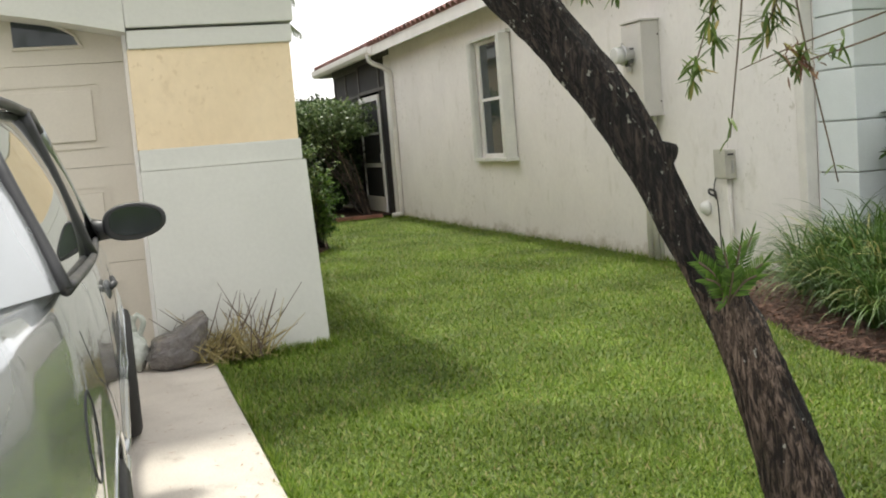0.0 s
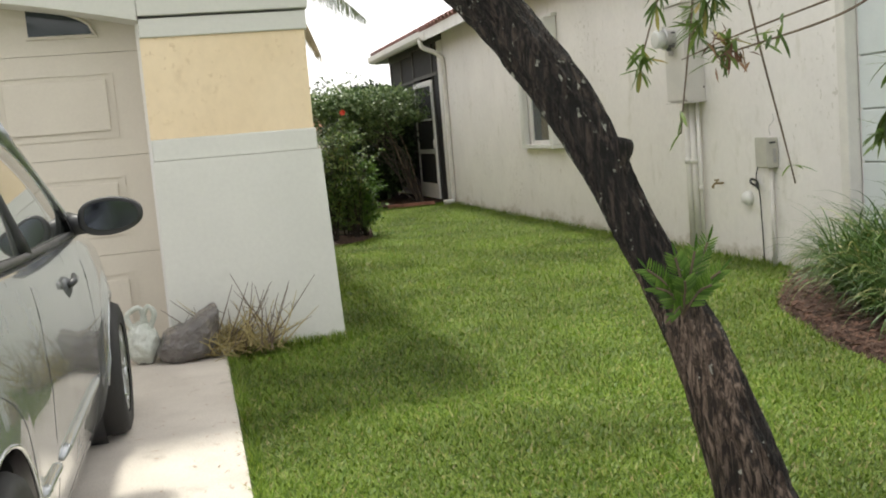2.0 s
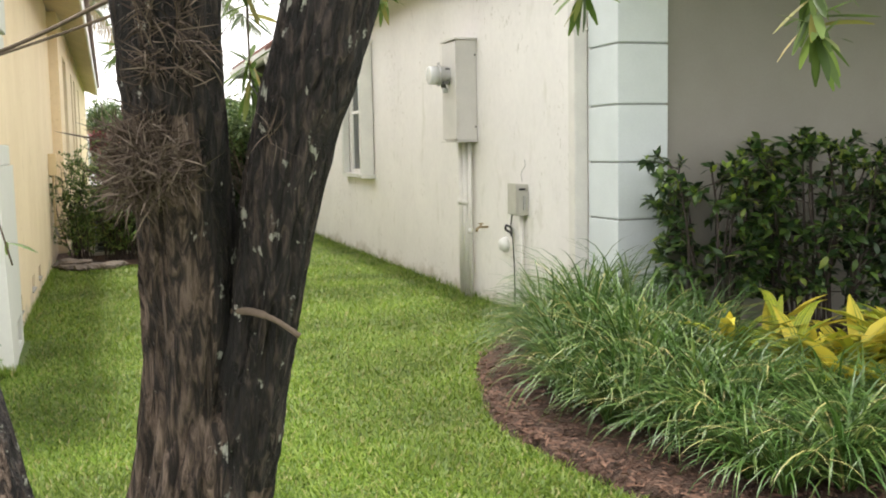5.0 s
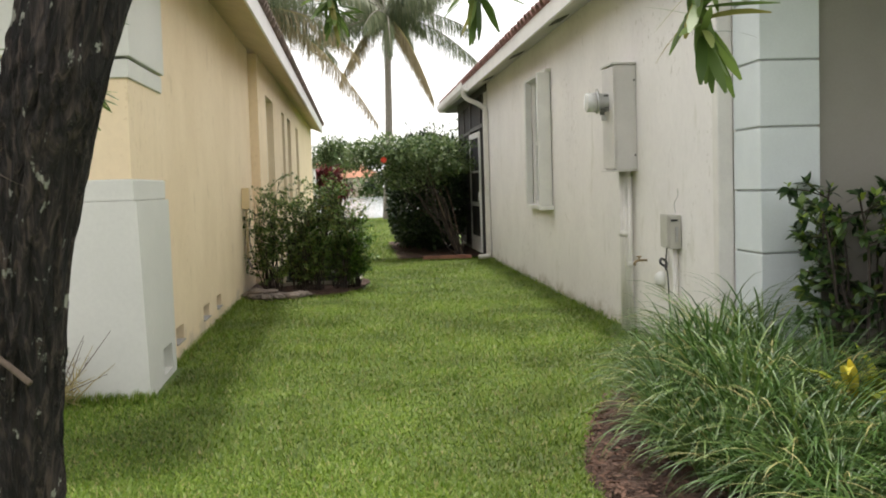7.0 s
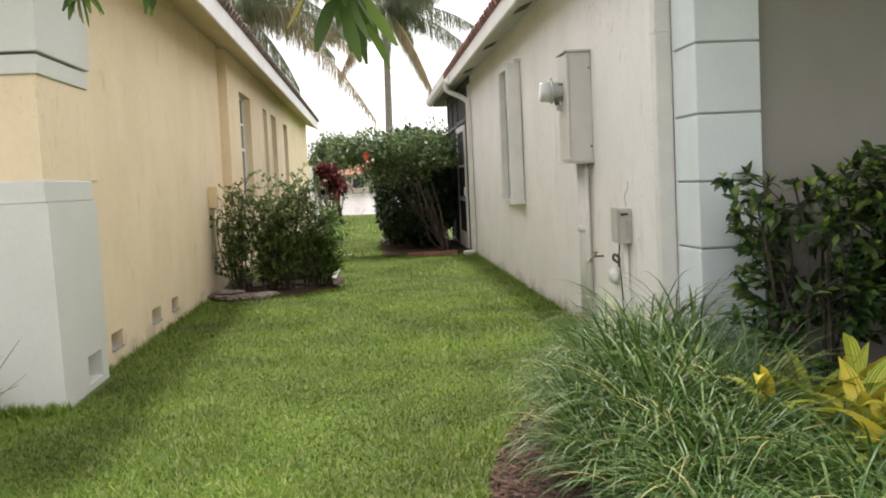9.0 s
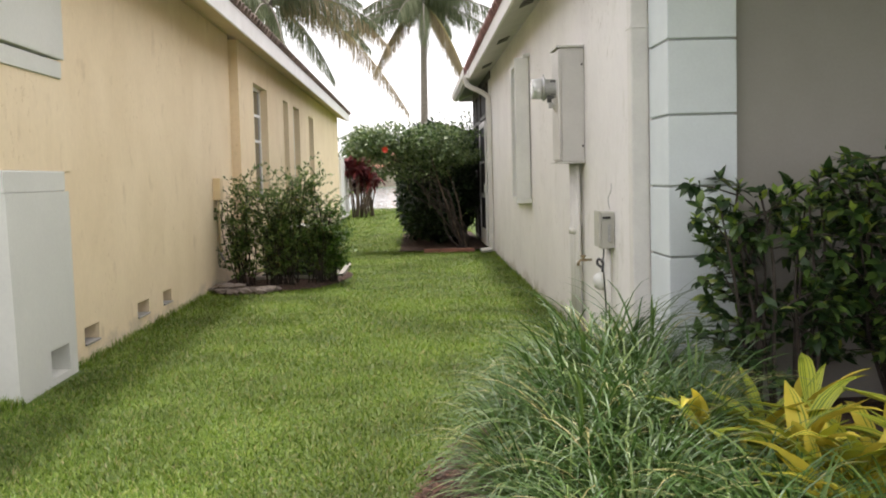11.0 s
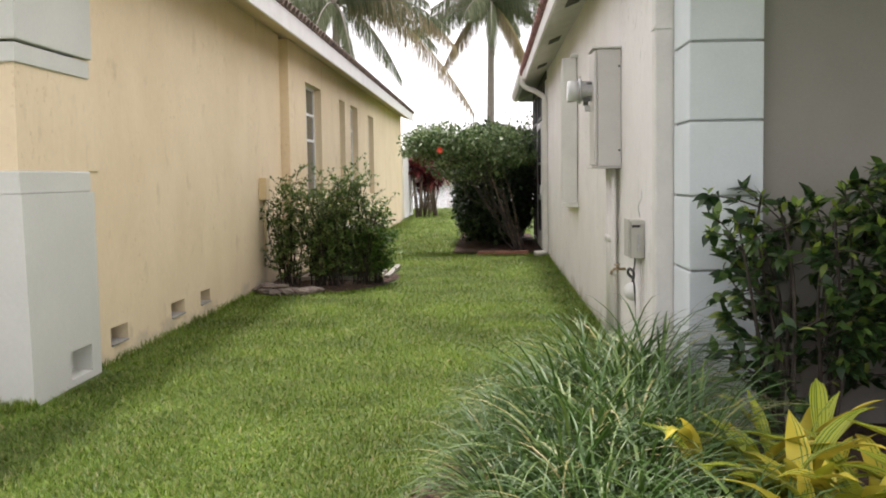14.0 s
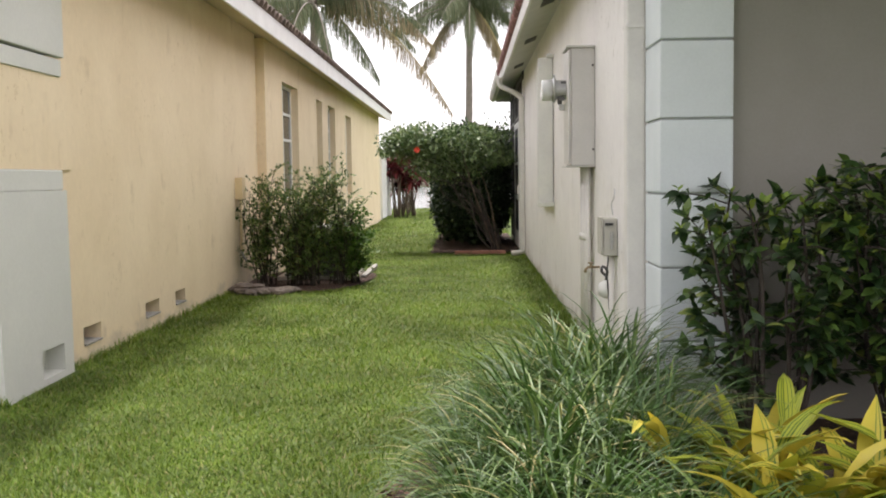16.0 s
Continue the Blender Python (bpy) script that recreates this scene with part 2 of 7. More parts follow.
M = {
    "lawn": mat("lawn_soil", (0.060, 0.100, 0.014), (0.095, 0.140, 0.022), 1.6, 0.95, 0.6, 90, depth=0.02),
    "mulch": mat("mulch", (0.085, 0.042, 0.026), (0.042, 0.024, 0.016), 9, 0.95, 1.0, 60, depth=0.03, fleck=(0.18, 0.115, 0.075), fleck_scale=22),
    "chip": mat("mulch_chip", (0.135, 0.068, 0.043), (0.060, 0.032, 0.022), 14, 0.9, 0.4, 120, vary=0.3),
    "concrete": mat("driveway_concrete", (0.62, 0.57, 0.50), (0.52, 0.475, 0.415), 2.2, 0.85, 0.25, 130, depth=0.004, fleck=(0.40, 0.36, 0.31), fleck_at=(0.62, 0.74), fleck_scale=4),
    "yellow": mat("yellow_stucco", (0.82, 0.68, 0.465), (0.76, 0.62, 0.41), 1.3, 0.9, 0.22, 20, depth=0.006, stretch=(1, 1, 0.75), fleck=(0.60, 0.47, 0.29), fleck_at=(0.60, 0.82), fleck_scale=3.5, fleck_stretch=(1.2, 1.2, 0.75), amp=0.03, foot=(0.50, 0.42, 0.30), pits=(0.70, 0.56, 0.355)),
    "yellow_trim": mat("yellow_trim", (0.72, 0.57, 0.34), (0.66, 0.52, 0.31), 2.0, 0.9, 0.25, 60, depth=0.004, amp=0.03),
    "white_stucco": mat("pale_stucco", (0.65, 0.65, 0.595), (0.61, 0.612, 0.56), 1.2, 0.88, 0.05, 40, depth=0.005, fleck=(0.52, 0.53, 0.47), fleck_at=(0.66, 0.85), fleck_scale=3, amp=0.03),
    "cream": mat("cream_stucco", (0.81, 0.785, 0.76), (0.75, 0.725, 0.705), 1.1, 0.9, 0.12, 16, depth=0.008, fleck=(0.60, 0.58, 0.52), fleck_at=(0.60, 0.82), fleck_scale=3.2, fleck_stretch=(1.6, 1.6, 0.7), amp=0.03, foot=(0.40, 0.36, 0.28), pits=(0.58, 0.555, 0.51)),
    # the cream front wall's shade is mixed into this darker stucco colour
    "shade_taupe": mat("shaded_stucco", (0.285, 0.268, 0.238), (0.262, 0.246, 0.218), 1.5, 0.9, 0.1, 60, depth=0.004, amp=0.03),
    "quoin": mat("pale_blue_green_block", (0.655, 0.700, 0.705), (0.60, 0.645, 0.65), 2.5, 0.85, 0.07, 70, depth=0.004, vary=0.03, amp=0.03),
    "joint": mat("block_joint", (0.36, 0.38, 0.37), (0.30, 0.32, 0.31), 4, 0.9, 0.2, 60),
    "trim": mat("white_trim_paint", (0.80, 0.79, 0.76), (0.74, 0.73, 0.70), 2.5, 0.55, 0.1, 60, depth=0.003, fleck=(0.55, 0.54, 0.50), fleck_at=(0.66, 0.85), fleck_scale=5, amp=0.03),
    "soffit": mat("soffit_paint", (0.60, 0.58, 0.545), (0.54, 0.52, 0.49), 3, 0.8, 0.2, 50, depth=0.003, amp=0.03),
    "soffit_yellow": mat("yellow_soffit_paint", (0.56, 0.47, 0.31), (0.50, 0.42, 0.28), 3, 0.8, 0.2, 50, depth=0.003, amp=0.03),
    # near-black: shade of unlit hollows and rooms as a colour; the road too
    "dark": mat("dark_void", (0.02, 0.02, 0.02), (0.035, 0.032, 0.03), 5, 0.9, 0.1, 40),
    "ventbrown": mat("shaded_vent_block", (0.085, 0.068, 0.054), (0.055, 0.044, 0.036), 9, 0.9, 0.3, 60),
    "acpaint": mat("air_conditioner_paint", (0.085, 0.10, 0.088), (0.065, 0.08, 0.07), 4, 0.5, 0.1, 60),
    "ventgrey": mat("soffit_vent_metal", (0.14, 0.135, 0.13), (0.10, 0.10, 0.095), 6, 0.6, 0.2, 90),
    "tile": mat("clay_roof_tile", (0.29, 0.15, 0.13), (0.20, 0.105, 0.095), 4, 0.75, 0.3, 60, vary=0.25, fleck=(0.12, 0.07, 0.06), fleck_at=(0.6, 0.75), fleck_scale=6),
    "tile_grey": mat("weathered_roof_tile", (0.22, 0.16, 0.13), (0.14, 0.105, 0.09), 4, 0.8, 0.3, 60, vary=0.25),
    "door": mat("garage_door_paint", (0.59, 0.545, 0.46), (0.56, 0.515, 0.435), 1.8, 0.6, 0.12, 70, depth=0.002, amp=0.03),
    "glass": glassmat("window_glass", (0.035, 0.045, 0.050), 0.04),
    "screen": mat("insect_screen", (0.022, 0.022, 0.024), (0.035, 0.035, 0.037), 8, 0.75, 0.4, 400, depth=0.001),
    "bronze": mat("bronze_frame", (0.045, 0.040, 0.036), (0.06, 0.055, 0.05), 5, 0.5, 0.1, 80),
    "pvc": mat("painted_conduit", (0.70, 0.68, 0.635), (0.63, 0.61, 0.575), 5, 0.6, 0.1, 60, amp=0.03),
    "boxpaint": mat("meter_box_paint", (0.62, 0.60, 0.565), (0.56, 0.545, 0.515), 3, 0.5, 0.08, 60, fleck=(0.42, 0.38, 0.32), fleck_at=(0.68, 0.8), fleck_scale=5, amp=0.03),
    "metergrey": mat("meter_metal", (0.50, 0.50, 0.49), (0.42, 0.42, 0.41), 6, 0.35, 0.05, 80, metal=0.6),
    "meterglass": glassmat("meter_glass", (0.74, 0.75, 0.73), 0.12, 0.2),
    "brass": mat("tap_brass", (0.35, 0.27, 0.16), (0.24, 0.19, 0.12), 20, 0.45, 0.1, 90, metal=0.8),
    "cable": mat("black_cable", (0.02, 0.02, 0.02), (0.03, 0.03, 0.03), 10, 0.5, 0.05, 80),
    "utility": mat("utility_box_plastic", (0.50, 0.49, 0.43), (0.44, 0.43, 0.38), 5, 0.55, 0.1, 70, amp=0.03),
    "shutter": mat("shutter_aluminium", (0.74, 0.74, 0.70), (0.66, 0.66, 0.63), 4, 0.45, 0.06, 60, amp=0.03),
    "bark": barkmat("brown_bark", (0.018, 0.012, 0.009), (0.088, 0.061, 0.045), (0.20, 0.148, 0.115), (0.42, 0.40, 0.35), 0.655),
    "bark_black": barkmat("near_black_bark", (0.007, 0.006, 0.005), (0.022, 0.017, 0.015), (0.066, 0.049, 0.040), (0.36, 0.36, 0.31), 0.622),
    "dryscar": mat("bare_scar_wood", (0.30, 0.26, 0.23), (0.19, 0.16, 0.14), 30, 0.9, 0.4, 120),
    "twig": mat("twig_bark", (0.16, 0.12, 0.085), (0.10, 0.075, 0.055), 12, 0.9, 0.4, 90),
    "twig_dark": mat("dark_stem_bark", (0.060, 0.046, 0.036), (0.035, 0.027, 0.022), 14, 0.9, 0.4, 90),
    "twig_pale": mat("pale_dry_twig", (0.46, 0.38, 0.17), (0.34, 0.28, 0.12), 12, 0.85, 0.3, 90),
    "palmtrunk": mat("palm_trunk", (0.27, 0.235, 0.20), (0.20, 0.175, 0.15), 6, 0.9, 0.5, 30, stretch=(1, 1, 3)),
    "paint": mat("silver_green_car_paint", (0.385, 0.405, 0.415), (0.37, 0.39, 0.40), 2, 0.22, 0.0, 300, metal=0.55, coat=1.0, amp=0.03),
    "carglass": glassmat("car_glass", (0.10, 0.11, 0.105), 0.02, 0.55),
    "blackplastic": mat("black_plastic", (0.022, 0.023, 0.025), (0.032, 0.033, 0.035), 6, 0.42, 0.08, 200, depth=0.001),
    # metal coloured dark navy in place of the dark surroundings it would reflect
    "mirror": mat("mirror_dark_reflection", (0.11, 0.12, 0.15), (0.10, 0.11, 0.14), 3, 0.09, 0.0, 50, metal=1.0, amp=0.03),
    "rubber": mat("tyre_rubber", (0.020, 0.020, 0.020), (0.030, 0.029, 0.028), 8, 0.75, 0.2, 120, depth=0.002),
    "alloy": mat("alloy_rim", (0.52, 0.53, 0.54), (0.46, 0.47, 0.48), 6, 0.3, 0.0, 90, metal=0.85),
    "seam": mat("panel_gap", (0.03, 0.033, 0.033), (0.04, 0.043, 0.043), 8, 0.7, 0.0, 60),
    "handle": mat("grey_handle", (0.085, 0.09, 0.095), (0.105, 0.11, 0.115), 6, 0.6, 0.05, 120, spec=0.25),
    "bag_dark": mat("dark_plastic_bag", (0.17, 0.155, 0.145), (0.10, 0.092, 0.086), 7, 0.30, 0.45, 26, depth=0.02, fleck=(0.26, 0.225, 0.18), fleck_at=(0.55, 0.7), fleck_scale=8),
    "bag_white": mat("white_plastic_bag", (0.60, 0.62, 0.57), (0.44, 0.47, 0.41), 9, 0.4, 0.6, 30, depth=0.02),
    "stone": mat("edging_stone", (0.22, 0.18, 0.15), (0.14, 0.115, 0.10), 8, 0.9, 0.6, 40, depth=0.01, vary=0.3),
    "brick": mat("edging_brick", (0.34, 0.16, 0.11), (0.25, 0.12, 0.085), 9, 0.9, 0.5, 60, vary=0.2),
    "edging": mat("pale_edging", (0.40, 0.38, 0.34), (0.30, 0.285, 0.25), 6, 0.8, 0.2, 60),
    "water": mat("lake_water", (0.30, 0.33, 0.34), (0.27, 0.30, 0.31), 0.3, 0.12, 0.25, 2.5, depth=0.05),
    "farwall": mat("far_house_wall", (0.62, 0.55, 0.45), (0.56, 0.50, 0.41), 1, 0.9, 0.0, 20),
    "farroof": mat("far_house_roof", (0.42, 0.20, 0.12), (0.34, 0.16, 0.10), 1, 0.9, 0.1, 10),
    "grass": leafmat("grass_blade", (0.072, 0.132, 0.012), (0.135, 0.215, 0.022), (0.245, 0.320, 0.055), 0.46, 0.35, (0.36, 0.31, 0.14), 0.26, spec=0.3),
    "liriope": leafmat("strap_leaf", (0.032, 0.080, 0.013), (0.066, 0.135, 0.024), (0.175, 0.245, 0.062), 0.40, 0.20, (0.42, 0.36, 0.15), spec=0.42),
    "bushleaf": leafmat("glossy_bush_leaf", (0.012, 0.028, 0.009), (0.025, 0.055, 0.014), (0.080, 0.135, 0.026), 0.36, 0.18, (0.19, 0.23, 0.05), spec=0.3),
    "youngleaf": leafmat("young_bush_leaf", (0.10, 0.17, 0.025), (0.17, 0.25, 0.035), (0.27, 0.34, 0.05), 0.4, 0.3),
    "shrubleaf": leafmat("small_shrub_leaf", (0.045, 0.090, 0.020), (0.105, 0.175, 0.040), (0.25, 0.32, 0.10), 0.42, 0.25, (0.26, 0.24, 0.07)),
    "hibleaf": leafmat("hibiscus_leaf", (0.060, 0.110, 0.034), (0.120, 0.180, 0.065), (0.26, 0.32, 0.14), 0.34, 0.25, spec=0.4),
    "darkleaf": leafmat("dark_hedge_leaf", (0.012, 0.026, 0.010), (0.022, 0.045, 0.014), (0.045, 0.075, 0.022), 0.45, 0.12),
    "gold": leafmat("yellow_striped_leaf", (0.42, 0.38, 0.045), (0.60, 0.49, 0.06), (0.52, 0.49, 0.08), 0.40, 0.25, (0.34, 0.18, 0.06), 0.35),
    "goldgreen": leafmat("yellow_green_leaf", (0.28, 0.35, 0.035), (0.42, 0.46, 0.05), (0.55, 0.52, 0.06), 0.40, 0.25),
    "dryleaf": leafmat("dry_leaf", (0.30, 0.20, 0.13), (0.40, 0.29, 0.20), (0.60, 0.52, 0.45), 0.8, 0.15),
    "bottle": leafmat("narrow_tree_leaf", (0.045, 0.080, 0.016), (0.085, 0.140, 0.030), (0.165, 0.235, 0.060), 0.42, 0.36, (0.34, 0.27, 0.09)),
    "fern": leafmat("sprout_leaf", (0.045, 0.10, 0.014), (0.080, 0.16, 0.022), (0.15, 0.25, 0.045), 0.45, 0.3),
    "airplant": leafmat("dry_airplant", (0.050, 0.036, 0.028), (0.100, 0.074, 0.057), (0.21, 0.17, 0.135), 0.85, 0.1),
    "brownclump": leafmat("dead_leaf_clump", (0.10, 0.055, 0.035), (0.16, 0.085, 0.055), (0.24, 0.15, 0.09), 0.8, 0.15),
    "red": leafmat("red_cordyline_leaf", (0.055, 0.010, 0.014), (0.12, 0.022, 0.028), (0.24, 0.055, 0.055), 0.4, 0.3),
    "stripe": leafmat("green_leaf_stripe", (0.10, 0.18, 0.025), (0.14, 0.23, 0.03), (0.19, 0.27, 0.04), 0.4, 0.25),
    "flower": leafmat("red_petal", (0.60, 0.05, 0.03), (0.70, 0.07, 0.04), (0.75, 0.12, 0.06), 0.5, 0.3),
    "palmleaf": leafmat("palm_leaflet", (0.095, 0.120, 0.060), (0.15, 0.18, 0.095), (0.25, 0.26, 0.15), 0.40, 0.35),
    "palmold": leafmat("old_palm_leaflet", (0.24, 0.19, 0.11), (0.34, 0.27, 0.16), (0.42, 0.35, 0.22), 0.7, 0.25),
    "farleaf": leafmat("far_tree_leaf", (0.040, 0.070, 0.022), (0.070, 0.110, 0.035), (0.12, 0.165, 0.055), 0.6, 0.2),
}


# ---- building helpers ----
ROOT = {}


def thing(name, label, category, at=(0, 0, 0), group="", kind=""):
    """An Empty at the base of a thing; its parts are given in world places."""
    ob = new(name)
    ob.location, ob.empty_display_size = at, 0.1
    ROOT[ob.name] = Vector(at)
    return tagged(ob, label, category, group, kind)


def root_of(ob):
    while ob.parent:
        ob = ob.parent
    return ob


def mesh_of(name, bm, material, smooth=False):
    me = bpy.data.meshes.new(name)
    bm.normal_update()
    bm.to_mesh(me)
    bm.free()
    me.materials.append(M[material])
    if smooth:
        me.shade_smooth()
    return me


def part(name, bm, material, parent, label="", smooth=False, kind=""):
    me = bm if isinstance(bm, bpy.types.Mesh) else mesh_of(name, bm, material, smooth)
    at = ROOT.get(root_of(parent).name, Vector())
    if at.length:
        me.transform(Matrix.Translation(-at))
    ob = new(name, me)
    ob.parent = parent
    return tagged(ob, label, kind=kind)


def solid(name, bm, material, label, category, kind="", smooth=False, group=""):
    ob = new(name, bm if isinstance(bm, bpy.types.Mesh) else mesh_of(name, bm, material, smooth))
    return tagged(ob, label, category, group, kind)


def box(bm, x0, x1, y0, y1, z0, z1, bev=0.0):
    m = Matrix.Translation(((x0 + x1) / 2, (y0 + y1) / 2, (z0 + z1) / 2)) @ Matrix.Diagonal((abs(x1 - x0), abs(y1 - y0), abs(z1 - z0), 1))
    r = bmesh.ops.create_cube(bm, size=1, matrix=m)
    if bev:
        vs = set(r["verts"])
        bmesh.ops.bevel(bm, geom=[e for e in bm.edges if e.verts[0] in vs and e.verts[1] in vs], offset=bev, segments=2, affect="EDGES", profile=0.6)
    return bm


def boxed(*a, bev=0.0):
    return box(bmesh.new(), *a, bev=bev)


def tube(bm, pts, radii, seg=10, rough=0.0, cap=True, ovals=None):
    """A tube through points, with a radius at each."""
    pts = [Vector(p) for p in pts]
    radii = radii if hasattr(radii, "__len__") else [radii] * len(pts)
    rings, side = [], None
    for i, p in enumerate(pts):
        d = (pts[min(i + 1, len(pts) - 1)] - pts[max(i - 1, 0)]).normalized()
        if side is None:
            side = d.orthogonal().normalized()
        side = (side - d * side.dot(d)).normalized()
        up = d.cross(side)
        ring = []
        for k in range(seg):
            a = 2 * math.pi * k / seg
            o = side * math.cos(a) + up * math.sin(a)
            r = radii[i]
            if rough:
                r *= 1 + rough * noise.noise(p * 4 + o * 1.4)
            ring.append(bm.verts.new(p + o * r))
        rings.append(ring)
    for a, b in zip(rings, rings[1:]):
        for k in range(seg):
            bm.faces.new((a[k], a[(k + 1) % seg], b[(k + 1) % seg], b[k]))
    if cap:
        bm.faces.new(rings[0][::-1])
        bm.faces.new(rings[-1])
    return bm


def spline(pts, n):
    """Points along a smooth curve through pts, n to a span."""
    p = [np.array(q, float) for q in pts]
    p = [2 * p[0] - p[1]] + p + [2 * p[-1] - p[-2]]
    out = []
    for i in range(1, len(p) - 2):
        for k in range(n):
            t = k / n
            out.append(0.5 * (2 * p[i] + (p[i + 1] - p[i - 1]) * t + (2 * p[i - 1] - 5 * p[i] + 4 * p[i + 1] - p[i + 2]) * t * t + (3 * p[i] - p[i - 1] - 3 * p[i + 1] + p[i + 2]) * t ** 3))
    out.append(p[-2])
    return out


def unit(a):
    return a / np.maximum(np.linalg.norm(a, axis=-1, keepdims=True), 1e-9)


def blades(P, D, N, L, W, bend, seg=3, shape=None, fold=0.0):
    """Many leaves at once: bases P, ways D, upper sides N, lengths L, half widths W, droop bend. Gives vertices and quads."""
    P, D, N = np.asarray(P, float), unit(np.asarray(D, float)), np.asarray(N, float)
    S = unit(np.cross(D, N))
    N = unit(np.cross(S, D))
    n = len(P)
    L, W, bend = (np.broadcast_to(np.asarray(v, float), (n,))[:, None] for v in (L, W, bend))
    if shape is None:
        shape = [0.35] + [math.sin(math.pi * (0.12 + 0.80 * k / seg)) for k in range(1, seg)] + [0.06]
    rows = []
    for k in range(seg + 1):
        s = k / seg
        c = P + D * s * L - N * bend * s * s * L
        w = S * W * shape[k]
        lift = N * W * shape[k] * fold
        rows += [c - w + lift, c + w + lift]
    V = np.stack(rows, 1)
    m = 2 * (seg + 1)
    q = np.array([[2 * k, 2 * k + 1, 2 * k + 3, 2 * k + 2] for k in range(seg)])
    F = (np.arange(n)[:, None, None] * m + q[None]).reshape(-1, 4)
    return V.reshape(-1, 3), F


def mesh_np(name, V, F, material, smooth=False):
    me = bpy.data.meshes.new(name)
    V, F = np.ascontiguousarray(V, np.float32), np.ascontiguousarray(F, np.int32)
    k = F.shape[1]
    me.vertices.add(len(V))
    me.vertices.foreach_set("co", V.ravel())
    me.loops.add(F.size)
    me.loops.foreach_set("vertex_index", F.ravel())
    me.polygons.add(len(F))
    me.polygons.foreach_set("loop_start", np.arange(0, F.size, k, dtype=np.int32))
    me.update(calc_edges=True)
    me.materials.append(M[material])
    if smooth:
        me.shade_smooth()
    return me


def join(*vf):
    V, F, o = [], [], 0
    for v, f in vf:
        V.append(v)
        F.append(f + o)
        o += len(v)
    return np.concatenate(V), np.concatenate(F)


RNG = np.random.default_rng(7)


def rand(n, lo, hi):
    return RNG.uniform(lo, hi, n)


def crown_points(n, centre, size, bumps=0.35, freq=2.0, hollow=0.55, floor=0.02, square=2.0):
    """Points through the outer part of an uneven rounded mass."""
    out = []
    c, s = np.array(centre), np.array(size)
    while len(out) < n:
        d = unit(RNG.normal(size=(1, 3)))[0]
        q = Vector(d * freq)
        edge = 1 + bumps * noise.noise(q + Vector(centre)) + 0.5 * bumps * noise.noise(q * 2.7)
        r = edge * (hollow + (1 - hollow) * RNG.random() ** 0.6)
        r /= (abs(d[0]) ** square + abs(d[1]) ** square + abs(d[2]) ** square) ** (1 / square)
        p = c + d * s * r
        if p[2] > floor:
            out.append((*p, *d))
    a = np.array(out)
    return a[:, :3], a[:, 3:]


# ---- ground ----
def flat(x0, x1, y0, y1, z, nx=1, ny=1, dz=None):
    bm = bmesh.new()
    g = [[bm.verts.new((x0 + (x1 - x0) * i / nx, y0 + (y1 - y0) * j / ny, z + (dz(x0 + (x1 - x0) * i / nx, y0 + (y1 - y0) * j / ny) if dz else 0))) for i in range(nx + 1)] for j in range(ny + 1)]
    for j in range(ny):
        for i in range(nx):
            bm.faces.new((g[j][i], g[j][i + 1], g[j + 1][i + 1], g[j + 1][i]))
    return bm


solid("ground", flat(-900, 900, -600, 1500, -0.012), "lawn", "bare lawn soil reaching to the horizon", "ground", "structure")
solid("water", flat(-160, 170, 44.5, 150, 0.004), "water", "pale grey lake water reflecting the sky", "lake", "structure")

# driveway: two slabs with a joint, a little above the lawn
drive = thing("driveway", "pale beige concrete driveway beside the lawn", "driveway", (2.9, 4.0, 0.0), kind="structure")
for y0, y1 in ((-7.0, -1.7), (-1.685, 2.55), (2.565, 7.34)):
    part("slab", boxed(-3.4, 2.915, y0, y1, -0.15, 0.022, bev=0.008), "concrete", drive)

# planting bed on the right: mulch with an uneven rim
BED = [(7.30, 7.45), (6.98, 7.10), (6.62, 6.62), (6.36, 6.28), (6.20, 5.85), (6.08, 5.42), (5.97, 5.05), (5.94, 4.60), (5.98, 4.15), (6.06, 3.75), (6.15, 3.32), (6.34, 2.95), (6.75, 2.55), (7.3, 2.25), (8.3, 2.05), (10.5, 2.0)]
rim = spline([(x, y, 0) for x, y in BED], 6)


def bed_edge(y):
    """Where the bed's rim runs at that depth."""
    return float(np.interp(y, [p[1] for p in BED][::-1], [p[0] for p in BED][::-1]))


bm = bmesh.new()
lo, hi, back = [], [], []
for i, p in enumerate(rim):
    j = 0.03 * noise.noise(Vector((p[0] * 5, p[1] * 5, 0)))
    lo.append(bm.verts.new((p[0] + j, p[1] + j, -0.01)))
    hi.append(bm.verts.new((p[0] + j + 0.09, p[1] + j * 0.5, 0.045 + 0.03 * noise.noise(Vector((p[0] * 9, p[1] * 9, 3))))))
    back.append(bm.verts.new((10.5, max(p[1], 2.0) + 0.001 * i, 0.09)))
for i in range(len(rim) - 1):
    bm.faces.new((lo[i], lo[i + 1], hi[i + 1], hi[i]))
    bm.faces.new((hi[i], hi[i + 1], back[i + 1], back[i]))
solid("mulch_bed", bm, "mulch", "brown wood mulch bed with a curved edge against the lawn", "mulch bed", "structure", smooth=True)

# ---- house on the left ----
LX, LX2 = 3.60, 3.72           # side wall, and its thicker far part
LZ = 3.02                      # lower edge of the soffit


